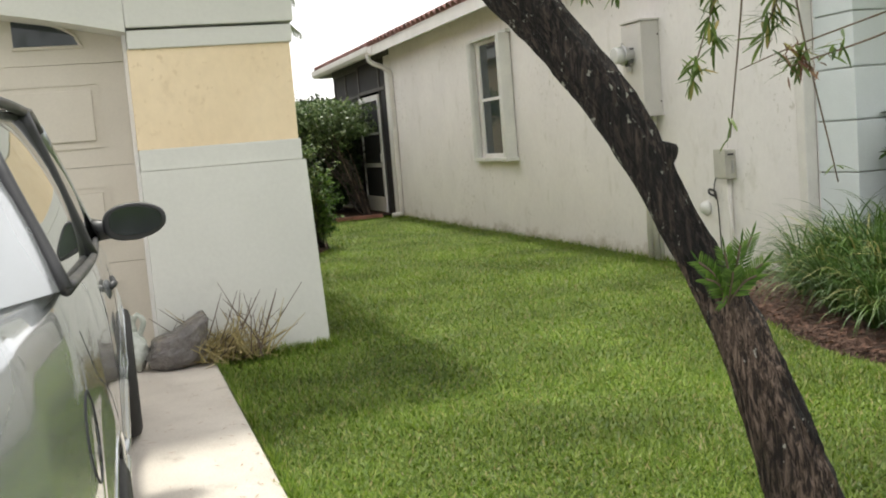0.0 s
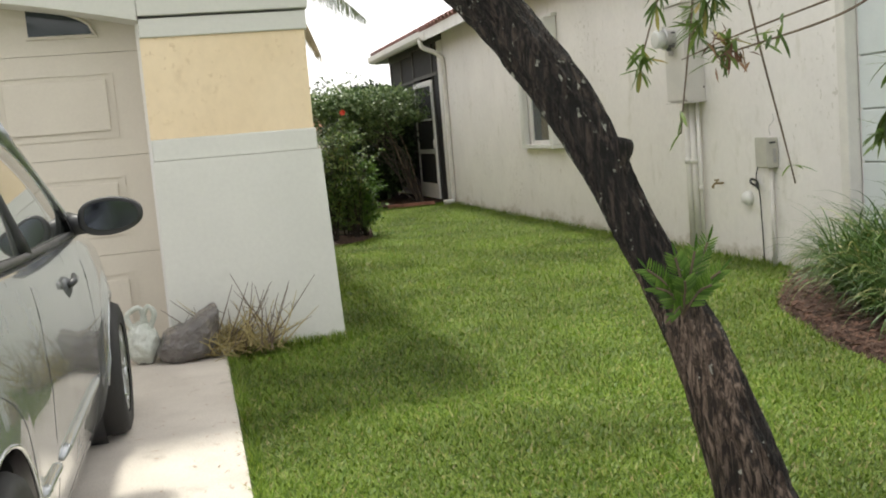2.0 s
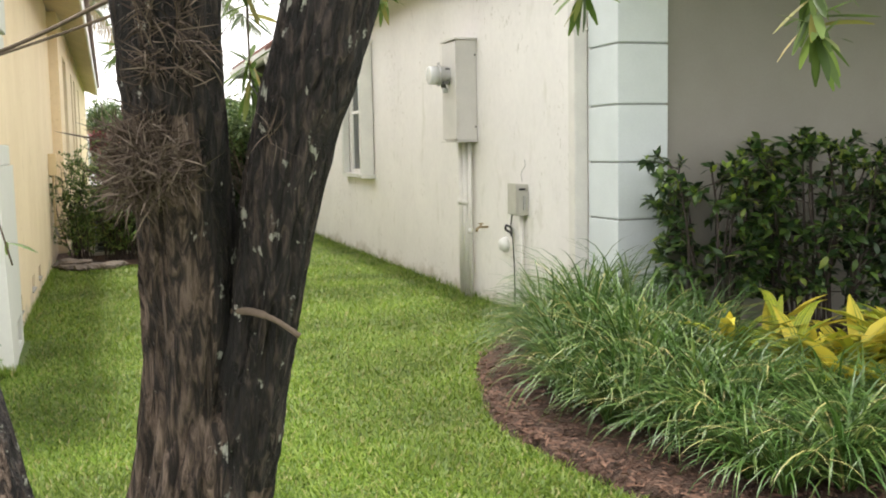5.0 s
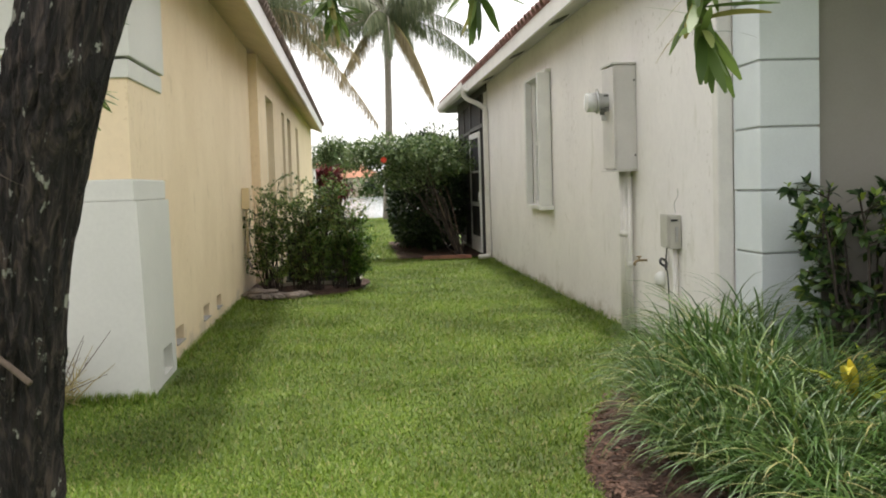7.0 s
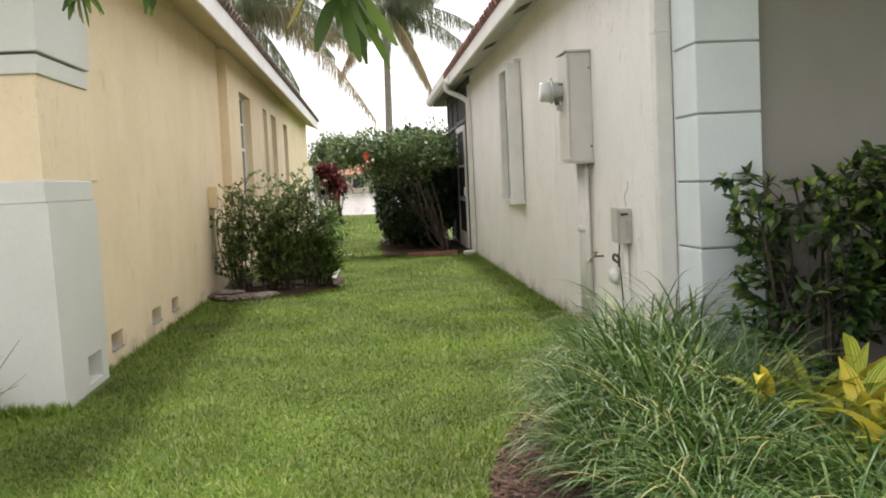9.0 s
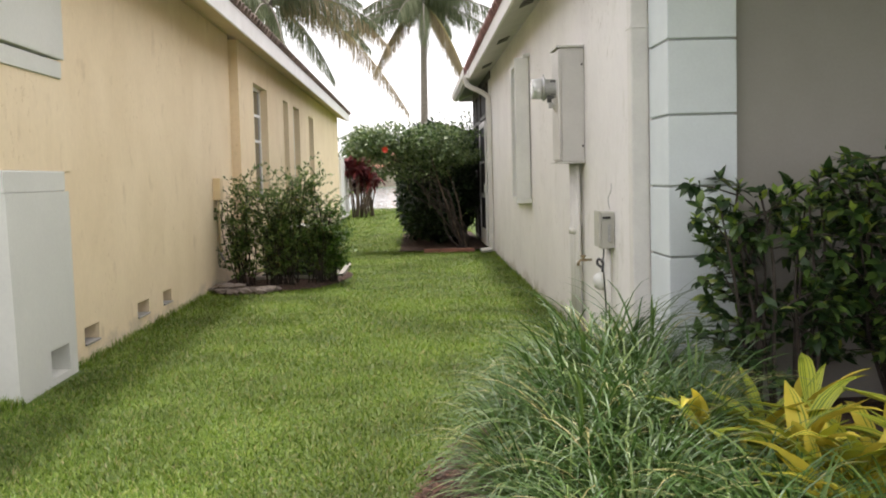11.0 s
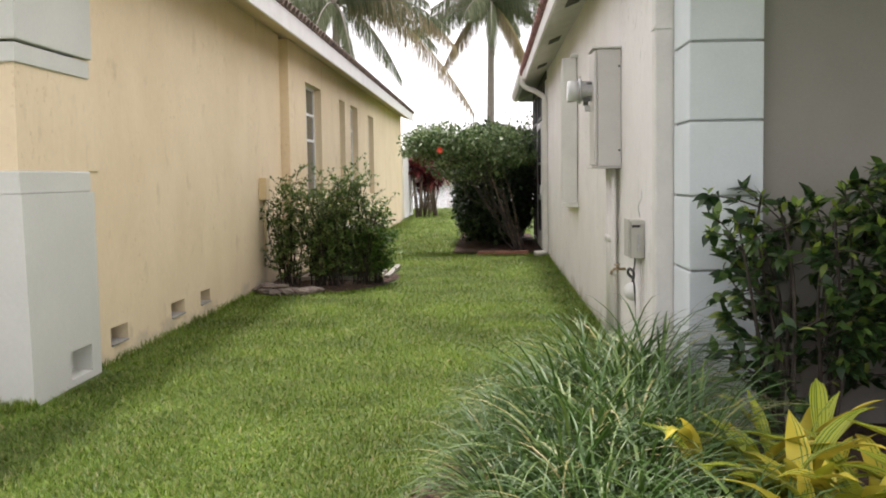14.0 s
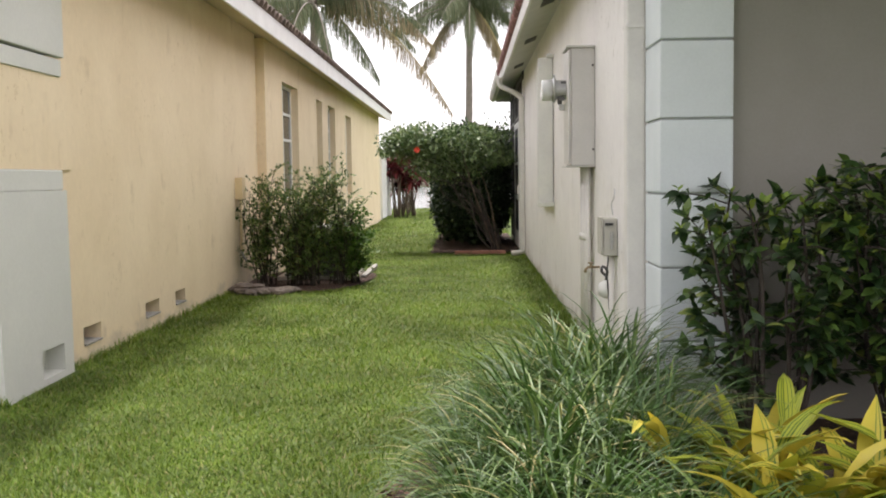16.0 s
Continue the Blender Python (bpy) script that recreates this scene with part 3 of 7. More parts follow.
def wall_along_y(name, x_face, thick, y0, y1, z0, z1, holes, material, label, side=1):
    """A wall along y whose face is at x_face and whose body lies to side * -x; holes are (y0, y1, z0, z1)."""
    ys = sorted({y0, y1, *[v for h in holes for v in h[:2]]})
    bm = bmesh.new()
    xa, xb = sorted((x_face, x_face - side * thick))
    for a, b in zip(ys, ys[1:]):
        cut = sorted([(h[2], h[3]) for h in holes if h[0] < b - 1e-6 and h[1] > a + 1e-6])
        z = z0
        for c, d in cut:
            if c > z + 1e-6:
                box(bm, xa, xb, a, b, z, c)
            z = d
        if z < z1 - 1e-6:
            box(bm, xa, xb, a, b, z, z1)
    bmesh.ops.remove_doubles(bm, verts=bm.verts, dist=0.0005)
    inner = [f for f in bm.faces if len([g for g in bm.faces if g is not f and (g.calc_center_median() - f.calc_center_median()).length < 1e-4]) > 0]
    bmesh.ops.delete(bm, geom=inner, context="FACES_ONLY")
    return solid(name, bm, material, label, "wall", "structure")


VENTS = [(8.486, 8.838, 0.108, 0.243), (9.913, 10.303, 0.112, 0.248), (10.814, 11.151, 0.114, 0.248)]
wall_along_y("wall_west_near", LX, 0.22, 8.0, 14.80, -0.1, LZ + 0.175, VENTS, "yellow", "yellow stucco side wall with low block vents")
WINS = [(16.07, 17.45, 1.00, 2.70), (19.44, 20.14, 0.95, 2.70), (20.94, 22.00, 0.95, 2.70), (23.80, 24.85, 0.95, 2.68)]
wall_along_y("wall_west_far", LX2, 0.24, 14.80, 32.4, -0.1, LZ + 0.125, WINS, "yellow", "yellow stucco side wall with narrow windows")
solid("wall_west_end", boxed(-2.6, LX2 - 0.24, 32.2, 32.4, -0.1, LZ), "yellow", "yellow stucco end wall", "wall", "structure")
solid("wall_west_back", boxed(-2.8, -2.6, 7.4, 32.4, -0.1, LZ), "yellow", "yellow stucco far side wall", "wall", "structure")
# grey-brown block backs of the vents, darkened to hold the hollow's shade
for i, (a, b, c, d) in enumerate(VENTS):
    v = thing("wall_vent", "block vent opening at the foot of the yellow wall", "vent", (LX - 0.1, (a + b) / 2, c), "vents along the yellow wall")
    part("backing", boxed(LX - 0.215, LX - 0.13, a + 0.001, b - 0.001, c + 0.001, d - 0.001), "ventbrown", v)
    part("sill", boxed(LX - 0.128, LX + 0.014, a + 0.012, b - 0.012, c + 0.001, c + 0.016, bev=0.004), "edging", v)

# corner pier by the garage: base, cap, yellow shaft, upper mouldings
PX0, PX1, PY0, PY1 = 2.60, 3.65, 7.06, 8.16
pier = thing("corner_pier", "pale painted corner pier with a yellow band beside the garage", "pier", (3.1, 7.6, 0), kind="structure")
bm = bmesh.new()
b0 = [(PX0, PY0 - 0.03, 0), (PX1 + 0.035, PY0 - 0.03, 0), (PX1 + 0.012, 7.63, 0), (PX1 + 0.005, 7.996, 0), (PX1 + 0.002, PY1, 0), (PX0, PY1, 0)]
VZ0, VZ1 = 0.035, 0.215


def pier_ring(z):
    k = 1 - z / 1.235
    return [bm.verts.new((x - ((x - PX1 + 0.006) * (1 - k) if x > 3 else 0), y + (0.03 * (1 - k) if y < PY0 else 0), z)) for x, y, _ in b0]


rings = [pier_ring(z) for z in (-0.1, VZ0, VZ1, 0.7, 1.235)]
for a, b in zip(rings, rings[1:]):
    for k in range(6):
        if a is rings[1] and k == 2:
            continue
        bm.faces.new((a[k], a[(k + 1) % 6], b[(k + 1) % 6], b[k]))
bm.faces.new(rings[-1])
# recess of the vent in the base
q = [rings[1][2], rings[1][3], rings[2][3], rings[2][2]]
inn = [bm.verts.new((v.co.x - 0.13, v.co.y, v.co.z)) for v in q]
for k in range(4):
    bm.faces.new((q[k], q[(k + 1) % 4], inn[(k + 1) % 4], inn[k]))
bm.faces.new(inn)
part("base", bm, "white_stucco", pier)
part("base_cap", boxed(PX0 + 0.002, PX1 - 0.022, PY0 + 0.022, PY1 - 0.01, 1.236, 1.372, bev=0.012), "white_stucco", pier)
part("shaft", boxed(PX0, PX1 - 0.036, PY0 + 0.036, PY1 + 0.2, 1.373, 1.996), "yellow", pier, "yellow stucco shaft")
part("moulding", boxed(PX0 + 0.003, PX1 - 0.02, PY0 + 0.016, PY1 + 0.02, 1.997, 2.112, bev=0.008), "white_stucco", pier)
part("upper_block", boxed(PX0 + 0.001, PX1 - 0.004, PY0 - 0.008, PY1 + 0.04, 2.126, LZ - 0.002, bev=0.01), "white_stucco", pier)

# arched head over the garage door
bm = bmesh.new()
n = 28
xs = [-2.2 + 4.8 * i / n for i in range(n + 1)]
arch = lambda x: 2.10 + 0.27 * (1 - ((x - 0.2) / 2.4) ** 2)
fr, bk = [], []
for x in xs:
    fr.append((bm.verts.new((x, PY0 - 0.008, arch(x))), bm.verts.new((x, PY0 - 0.008, LZ))))
    bk.append((bm.verts.new((x, 7.42, arch(x))), bm.verts.new((x, 7.42, LZ))))
for i in range(n):
    bm.faces.new((fr[i][0], fr[i + 1][0], fr[i + 1][1], fr[i][1]))
    bm.faces.new((bk[i][0], bk[i][1], bk[i + 1][1], bk[i + 1][0]))
    bm.faces.new((fr[i][0], bk[i][0], bk[i + 1][0], fr[i + 1][0]))
solid("garage_head", bm, "white_stucco", "pale stucco arched head above the garage door", "wall", "structure")
solid("garage_pier_far", boxed(-3.2, -2.2, PY0, 7.6, -0.1, LZ), "white_stucco", "pale stucco pier on the garage's far side", "wall", "structure")
# black sheet in place of the unlit garage inside
solid("garage_back", boxed(-2.6, 2.7, 7.62, 7.7, -0.1, LZ), "dark", "near-black sheet standing for the unlit garage behind its door", "wall", "structure")

gd = thing("garage_door", "beige panelled sectional garage door, closed", "garage door", (0.2, 7.35, 0.02))
SEC = [(0.025, 0.666), (0.668, 1.293), (1.295, 1.949), (1.951, 2.60)]
for z0, z1 in SEC:
    bm = boxed(-2.198, 2.598, 7.352, 7.40, z0, z1, bev=0.003)
    s = part("door_section", bm, "door", gd)
    for k in range(6):
        xa = 2.36 - 0.79 * k
        if z1 < 2.3:
            zz0, zz1 = z0 + 0.165, z1 - 0.165
            pb = bmesh.new()
            box(pb, xa - 0.62, xa, 7.336, 7.352, zz0, zz1, bev=0.007)
            for a, b, c, d in ((xa - 0.665, xa + 0.045, zz0 - 0.045, zz0 - 0.032), (xa - 0.665, xa + 0.045, zz1 + 0.032, zz1 + 0.045), (xa - 0.665, xa - 0.652, zz0 - 0.032, zz1 + 0.032), (xa + 0.032, xa + 0.045, zz0 - 0.032, zz1 + 0.032)):
                box(pb, a, b, 7.344, 7.352, c, d)
            part("raised_panel", pb, "door", s)
part("gap_shadow", boxed(-2.19, 2.59, 7.401, 7.41, 0.03, 2.5), "shade_taupe", gd)
# fan-shaped top light
def fan_light(x1):
    bm = bmesh.new()
    bot, top = [], []
    for i in range(13):
        t = i / 12
        x = x1 - 0.40 + 0.40 * t
        bot.append(x)
        top.append((x, 2.064 + 0.175 * math.sqrt(max(1 - t ** 1.7, 0))))
    vs = [bm.verts.new((x, 7.346, z)) for x, z in top] + [bm.verts.new((x1 - 0.40, 7.346, 2.064))]
    f = bm.faces.new(vs)
    bmesh.ops.extrude_face_region(bm, geom=[f])
    for v in vs:
        v.co.y += 0.01
    part("top_light", bm, "glass", gd, "dark fan-shaped glass light")
    r = bmesh.new()
    tube(r, [(x, 7.345, z) for x, z in top], 0.012, 6)
    tube(r, [(x1 - 0.41, 7.345, 2.058), (x1 + 0.01, 7.345, 2.058)], 0.012, 6)
    part("light_rim", r, "door", gd)


fan_light(2.33)
# door jamb strip
solid("trim", boxed(2.578, 2.6, 7.20, 7.351, 0.022, 2.1), "trim", "white vertical stop beside the garage door", "trim", "structure")

# roof edge on the left: soffit, fascia, tiles
LE = 4.05


def setz(v, z):
    v.co.z = z
    return True


def soffit_and_fascia(prefix, xe, xw, y0, y1, zs, ht, mat_soffit, vent_ys):
    lo, hi = min(xe, xw), max(xe, xw)
    slope = lambda bm: [setz(v, v.co.z + 0.40 * abs(v.co.x - xe)) for v in bm.verts] and bm
    s = solid("soffit", slope(boxed(lo, hi, y0, y1, zs, zs + 0.03)), mat_soffit, "painted soffit under the eaves of the " + prefix, "soffit", "structure")
    sg = 1 if xe > xw else -1
    f = solid("fascia", boxed(xe, xe + sg * 0.025, y0, y1, zs - 0.02, zs + ht, bev=0.004), "trim", "white fascia board along the eaves of the " + prefix, "fascia", "structure")
    for vy in vent_ys:
        v = thing("soffit_vent", "small dark slotted soffit vent", "vent", ((lo + hi) / 2, vy, zs), "soffit vents of the " + prefix)
        c = (lo + hi) / 2
        part("backing", slope(boxed(c - 0.07, c + 0.07, vy - 0.20, vy + 0.20, zs - 0.006, zs - 0.002)), "dark", v)
        for k in range(6):
            part("slat", slope(boxed(c - 0.066, c + 0.066, vy - 0.19 + k * 0.068, vy - 0.165 + k * 0.068, zs - 0.012, zs - 0.007)), "ventgrey", v)


soffit_and_fascia("yellow house", LE, LX - 0.1, 6.5, 32.7, LZ, 0.20, "soffit_yellow", [])
solid("soffit_front", boxed(-3.3, LE, 6.48, 7.06, LZ + 0.001, LZ + 0.03), "soffit", "painted soffit over the garage front", "soffit", "structure")
solid("fascia_front", boxed(-3.3, LE, 6.455, 6.478, LZ - 0.02, LZ + 0.20), "trim", "white fascia board over the garage front", "fascia", "structure")


def tile_mesh(name, r, length, material):
    """One barrel tile: a tapering half pipe with thickness, lying up a slope along +x."""
    bm = bmesh.new()
    ring = []
    for s, rr in ((0, r), (length, r * 0.86)):
        o = [bm.verts.new((s, rr * math.cos(a), rr * math.sin(a) * 0.8)) for a in [math.pi * k / 6 for k in range(7)]]
        i = [bm.verts.new((s, (rr - 0.015) * math.cos(a), (rr - 0.015) * math.sin(a) * 0.8)) for a in [math.pi * k / 6 for k in range(7)]]
        ring.append((o, i))
    (o0, i0), (o1, i1) = ring
    for k in range(6):
        bm.faces.new((o0[k], o0[k + 1], o1[k + 1], o1[k]))
        bm.faces.new((i0[k], i1[k], i1[k + 1], i0[k + 1]))
        bm.faces.new((o0[k], i0[k], i0[k + 1], o0[k + 1]))
    return mesh_of(name, bm, material, True)


def roof_slope(name, label, xe, way, y0, y1, z, depth, slope, material, courses, single):
    """A roof pitch rising from the eave at x = xe in the direction way; its first courses are single tiles, the rest one mesh."""
    r = thing(name, label, "roof", (xe, (y0 + y1) / 2, z), kind="structure")
    bm = bmesh.new()
    c, s = math.cos(radians(slope)), math.sin(radians(slope))
    p = [(xe + way * 0.02, y0, z), (xe + way * 0.02, y1, z), (xe + way * depth * c, y1, z + depth * s), (xe + way * depth * c, y0, z + depth * s)]
    top = [bm.verts.new(q) for q in p]
    bot = [bm.verts.new((q[0], q[1], q[2] - 0.03)) for q in p]
    bm.faces.new(top if way < 0 else top[::-1])
    bm.faces.new(bot[::-1] if way < 0 else bot)
    for k in range(4):
        bm.faces.new((top[k], top[(k + 1) % 4], bot[(k + 1) % 4], bot[k]))
    part("deck", bm, "tile_grey", r)
    one = tile_mesh("tile", 0.105, 0.42, material)
    cols = int((y1 - y0) / 0.235)
    V0 = np.array([v.co for v in one.vertices])
    F0 = np.array([list(f.vertices) for f in one.polygons])
    rest = []
    for j in range(courses):
        for i in range(cols):
            y = y0 + 0.12 + i * 0.235 + 0.006 * math.sin(i * 7.1 + j * 3)
            u = -0.03 + j * 0.36
            at = Vector((xe + way * u * c, y, z + u * s + 0.012 + 0.004 * math.sin(i * 3.3 + j * 5)))
            turn = Matrix.Rotation(-way * radians(slope + 3), 4, "Y") @ (Matrix() if way > 0 else Matrix.Rotation(math.pi, 4, "Z"))
            if j < single:
                t = new("tile", one)
                t.parent = r
                t.matrix_basis = Matrix.Translation(at - ROOT[r.name]) @ turn
            else:
                m = np.array(turn)[:3, :3]
                rest.append((V0 @ m.T + np.array(at), F0))
    if rest:
        part("tiles", mesh_np("tiles", *join(*rest), material, True), material, r, kind="stuff")
    return r


# ---- house on the right ----
RX, RZ, RE = 7.31, 2.88, 6.97
RW = (12.58, 13.72, 1.01, 2.56)
wall_along_y("wall_east", RX, 0.24, 6.64, 18.22, -0.1, RZ + 0.125, [RW], "cream", "cream stucco side wall with patched texture", side=-1)
# same paint as the cream walls, coloured darker in place of shade
solid("wall_front_east", boxed(7.60, 9.46, 6.285, 6.50, -0.1, RZ), "shade_taupe", "stucco front wall behind the bush, shade put into its colour", "wall", "structure")
solid("wall_front_return", boxed(9.46, 13.5, 6.20, 6.50, -0.1, RZ), "cream", "cream stucco front wall", "wall", "structure")
solid("wall_east_end", boxed(7.56, 13.5, 18.0, 18.2, -0.1, RZ), "cream", "cream stucco end wall", "wall", "structure")
solid("wall_far_east", boxed(13.3, 13.5, 6.5, 18.2, -0.1, RZ), "cream", "cream stucco far side wall", "wall", "structure")
# eaves nearer than the corner are unseen, lengthened to shade the front
soffit_and_fascia("cream house", RE, RX + 0.05, 3.9, 23.1, RZ, 0.15, "soffit", [8.4, 11.2, 14.0, 16.9])
solid("porch_beam", boxed(RX - 0.02, RX + 0.048, 18.23, 23.05, RZ, RZ + 0.13), "bronze", "dark beam above the porch screens", "beam", "structure")
# unseen porch roof, added to keep skylight off the front wall
solid("porch_soffit", boxed(7.361, 13.5, 3.9, 6.284, RZ + 0.001, RZ + 0.03), "soffit", "added unseen soffit that shades the front wall", "soffit", "structure")
solid("porch_fascia", boxed(RE + 0.03, 13.5, 3.87, 3.898, RZ - 0.02, RZ + 0.15), "trim", "added unseen fascia edging the shading soffit", "fascia", "structure")
solid("porch_end_soffit", boxed(7.361, 11.5, 18.2, 23.1, RZ + 0.001, RZ + 0.03), "soffit", "painted soffit over the screened porch", "soffit", "structure")
solid("fascia_end", boxed(RE + 0.03, 11.5, 23.1, 23.125, RZ - 0.02, RZ + 0.15), "trim", "white fascia at the porch end", "fascia", "structure")

# quoin of pale blocks on the corner
qc = thing("quoin_column", "pale blue-green block corner with recessed joints", "quoin", (7.46, 6.45, 0), kind="structure")
QZ = [-0.05, 0.105, 0.469, 0.829, 1.190, 1.551, 1.928, 2.29, 2.655, 2.878]
part("core", boxed(7.312, 7.64, 6.245, 6.635, -0.05, 2.877), "joint", qc)
for a, b in zip(QZ, QZ[1:]):
    part("block", boxed(7.300, 7.652, 6.230, 6.645, a + 0.006, b - 0.006, bev=0.007), "quoin", qc)


# ---- fixtures on the right-hand wall ----
def window_unit(name, label, y0, y1, z0, z1, x, side, rails, mullions, depth=0.05, grp=""):
    """A framed window in a wall along y; side: +1 faces +x."""
    w = thing(name, label, "window", (x, (y0 + y1) / 2, z0), grp, "structure")
    xa, xb = sorted((x, x - side * depth))
    bm = bmesh.new()
    t = 0.045
    for a in ((y0, y0 + t, z0, z1), (y1 - t, y1, z0, z1), (y0 + t, y1 - t, z0, z0 + t), (y0 + t, y1 - t, z1 - t, z1)):
        box(bm, xa, xb, *a)
    part("window_frame", bm, "trim", w)
    for z in rails:
        part("rail", boxed(xa + 0.004, xb - 0.004, y0 + t, y1 - t, z - 0.02, z + 0.02), "trim", w)
    for y in mullions:
        part("mullion", boxed(xa + 0.006, xb - 0.006, y - 0.011, y + 0.011, z0 + t, z1 - t), "trim", w)
    xm = (xa + xb) / 2
    ys = [y0 + t, *mullions, y1 - t]
    zs = [z0 + t, *rails, z1 - t]
    for a, b in zip(ys, ys[1:]):
        for c, d in zip(zs, zs[1:]):
            part("pane", boxed(xm - 0.004, xm + 0.004, a, b, c, d), "glass", w)
    return w


a, b, c, d = RW
window_unit("window_1", "white framed window between folding storm shutters", a, b, c, d, RX + 0.02, -1, [1.78], [13.02], 0.05)
solid("window_sill", boxed(RX - 0.175, RX + 0.03, 12.42, 12.60, 0.955, 1.005, bev=0.006), "shutter", "projecting painted sill track under the storm shutters", "sill", "structure")
solid("window_ledge", boxed(RX - 0.075, RX + 0.03, 12.602, 13.92, 0.955, 1.004, bev=0.006), "shutter", "shallow painted ledge under the window", "sill", "structure")
solid("window_head", boxed(RX - 0.075, RX + 0.03, 12.42, 13.92, 2.56, 2.60, bev=0.006), "shutter", "painted head track above the storm shutters", "shutter track", "structure")


def storm_shutter(y0, y1, leaves, label, deep=0.165):
    s = thing("storm_shutter", label, "shutter", (RX - 0.09, (y0 + y1) / 2, 1.006), "folding storm shutters")
    step = (y1 - y0) / leaves
    for k in range(leaves):
        y = y0 + k * step
        bm = boxed(RX - deep, RX - 0.012, y + 0.004, y + step * 0.62, 1.008, 2.556, bev=0.004)
        part("slat", bm, "shutter", s)
    part("post", boxed(RX - deep + 0.01, RX - 0.02, y1 + 0.004, y1 + 0.03, 1.008, 2.556), "shutter", s)


storm_shutter(12.44, 12.54, 2, "white folded accordion storm shutter beside the window")
storm_shutter(13.74, 13.87, 3, "white folded accordion storm shutter on the window's far side", 0.085)

# meter cabinet
mb = thing("meter_box", "beige metal electric meter cabinet on the cream wall", "meter box", (7.22, 8.97, 1.354))
part("cabinet", boxed(7.13, RX - 0.001, 8.82, 9.16, 1.36, 2.215, bev=0.008), "boxpaint", mb)
part("lid", boxed(7.112, 7.129, 8.805, 9.175, 1.375, 2.20, bev=0.005), "boxpaint", mb)
part("rain_cap", boxed(7.10, RX - 0.001, 8.80, 9.18, 2.216, 2.232, bev=0.003), "boxpaint", mb)
part("bottom_flange", boxed(7.095, RX - 0.001, 8.80, 9.18, 1.348, 1.358), "boxpaint", mb)
for z in (1.47, 2.08):
    part("screw", boxed(7.285, 7.30, 8.814, 8.8195, z, z + 0.016, bev=0.002), "bronze", mb)
bm = bmesh.new()
tube(bm, [(7.111, 9.0, 1.925), (7.03, 9.0, 1.925)], 0.074, 28)
part("meter_socket", bm, "metergrey", mb, "pale weathered meter socket")
bm = bmesh.new()
tube(bm, [(7.034, 9.0, 1.925), (7.028, 9.0, 1.925), (7.020, 9.0, 1.925), (7.012, 9.0, 1.925)], [0.088, 0.094, 0.094, 0.086], 28)
box(bm, 7.018, 7.030, 8.985, 9.015, 2.012, 2.035)
ring = part("meter_ring", bm, "metergrey", mb, "grey meter ring", smooth=False)
bm = bmesh.new()
for q in ((7.045, 7.095, 8.935, 8.965, 1.845, 1.87), (7.07, 7.11, 8.94, 8.97, 1.875, 1.985), (7.05, 7.085, 8.985, 9.02, 1.82, 1.853)):
    box(bm, *q, bev=0.003)
part("bracket", bm, "ventgrey", mb, "dark weathered bracket")
bm = bmesh.new()
tube(bm, [(7.011, 9.0, 1.925), (6.940, 9.0, 1.925), (6.934, 9.0, 1.925), (6.932, 9.0, 1.925)], [0.078, 0.078, 0.074, 0.06], 32)
part("meter_glass", bm, "meterglass", mb, "clear meter dome", smooth=True)
bm = bmesh.new()
tube(bm, [(7.010, 9.0, 1.925), (6.965, 9.0, 1.925)], 0.066, 20)
part("meter_register", bm, "shutter", mb)
part("meter_dial", boxed(6.940, 6.964, 8.965, 9.03, 1.885, 1.925, bev=0.003), "ventgrey", mb)
part("seal", boxed(7.06, 7.10, 8.985, 9.015, 1.775, 1.82, bev=0.004), "metergrey", mb)


def pipe(name, label, cat, pts, r, material, grp="", couplings=()):
    p = thing(name, label, cat, pts[0], grp)
    bm = bmesh.new()
    tube(bm, pts, r, 14)
    part("pipe", bm, material, p, smooth=True)
    for z in couplings:
        bm = bmesh.new()
        tube(bm, [(pts[0][0], pts[0][1], z), (pts[0][0], pts[0][1], z + 0.05)], r * 1.28, 14)
        part("coupling", bm, material, p, smooth=True)
    return p


for y, r, cs in ((9.10, 0.036, (0.80,)), (9.00, 0.030, (0.80,)), (8.90, 0.018, (0.55,))):
    pipe("conduit", "painted vertical conduit below the meter cabinet", "conduit", [(RX - 0.048, y, -0.03), (RX - 0.048, y, 1.347)], r, "pvc", "conduits below the meter cabinet", cs)

tap = thing("garden_tap", "small weathered brass garden tap on the wall", "tap", (RX - 0.05, 8.58, 0.62))
bm = bmesh.new()
tube(bm, [(RX - 0.002, 8.59, 0.63), (RX - 0.085, 8.59, 0.63), (RX - 0.10, 8.59, 0.615), (RX - 0.105, 8.59, 0.59)], [0.009, 0.010, 0.011, 0.012], 10)
part("spout", bm, "brass", tap, smooth=True)
bm = bmesh.new()
tube(bm, [(RX - 0.065, 8.59, 0.63), (RX - 0.065, 8.59, 0.655)], 0.008, 8)
part("stem", bm, "brass", tap)
bm = bmesh.new()
tube(bm, [(RX - 0.065, 8.59, 0.655), (RX - 0.065, 8.59, 0.665)], 0.022, 10)
part("hand_wheel", bm, "brass", tap)

ub = thing("utility_box", "small beige plastic utility box on the cream wall", "utility box", (7.24, 7.79, 0.77))
part("case", boxed(7.218, RX - 0.001, 7.70, 7.86, 0.775, 1.015, bev=0.01), "utility", ub)
part("cover", boxed(7.202, 7.217, 7.695, 7.866, 0.785, 1.022, bev=0.006), "utility", ub)
part("latch", boxed(7.262, 7.280, 7.684, 7.699, 0.82, 0.93, bev=0.004), "metergrey", ub)
part("clip", boxed(7.23, 7.28, 7.689, 7.699, 0.97, 0.985), "cable", ub)
pipe("conduit", "thin painted conduit below the utility box", "conduit", [(RX - 0.03, 7.77, -0.03), (RX - 0.03, 7.77, 0.774)], 0.018, "pvc")
bm = bmesh.new()
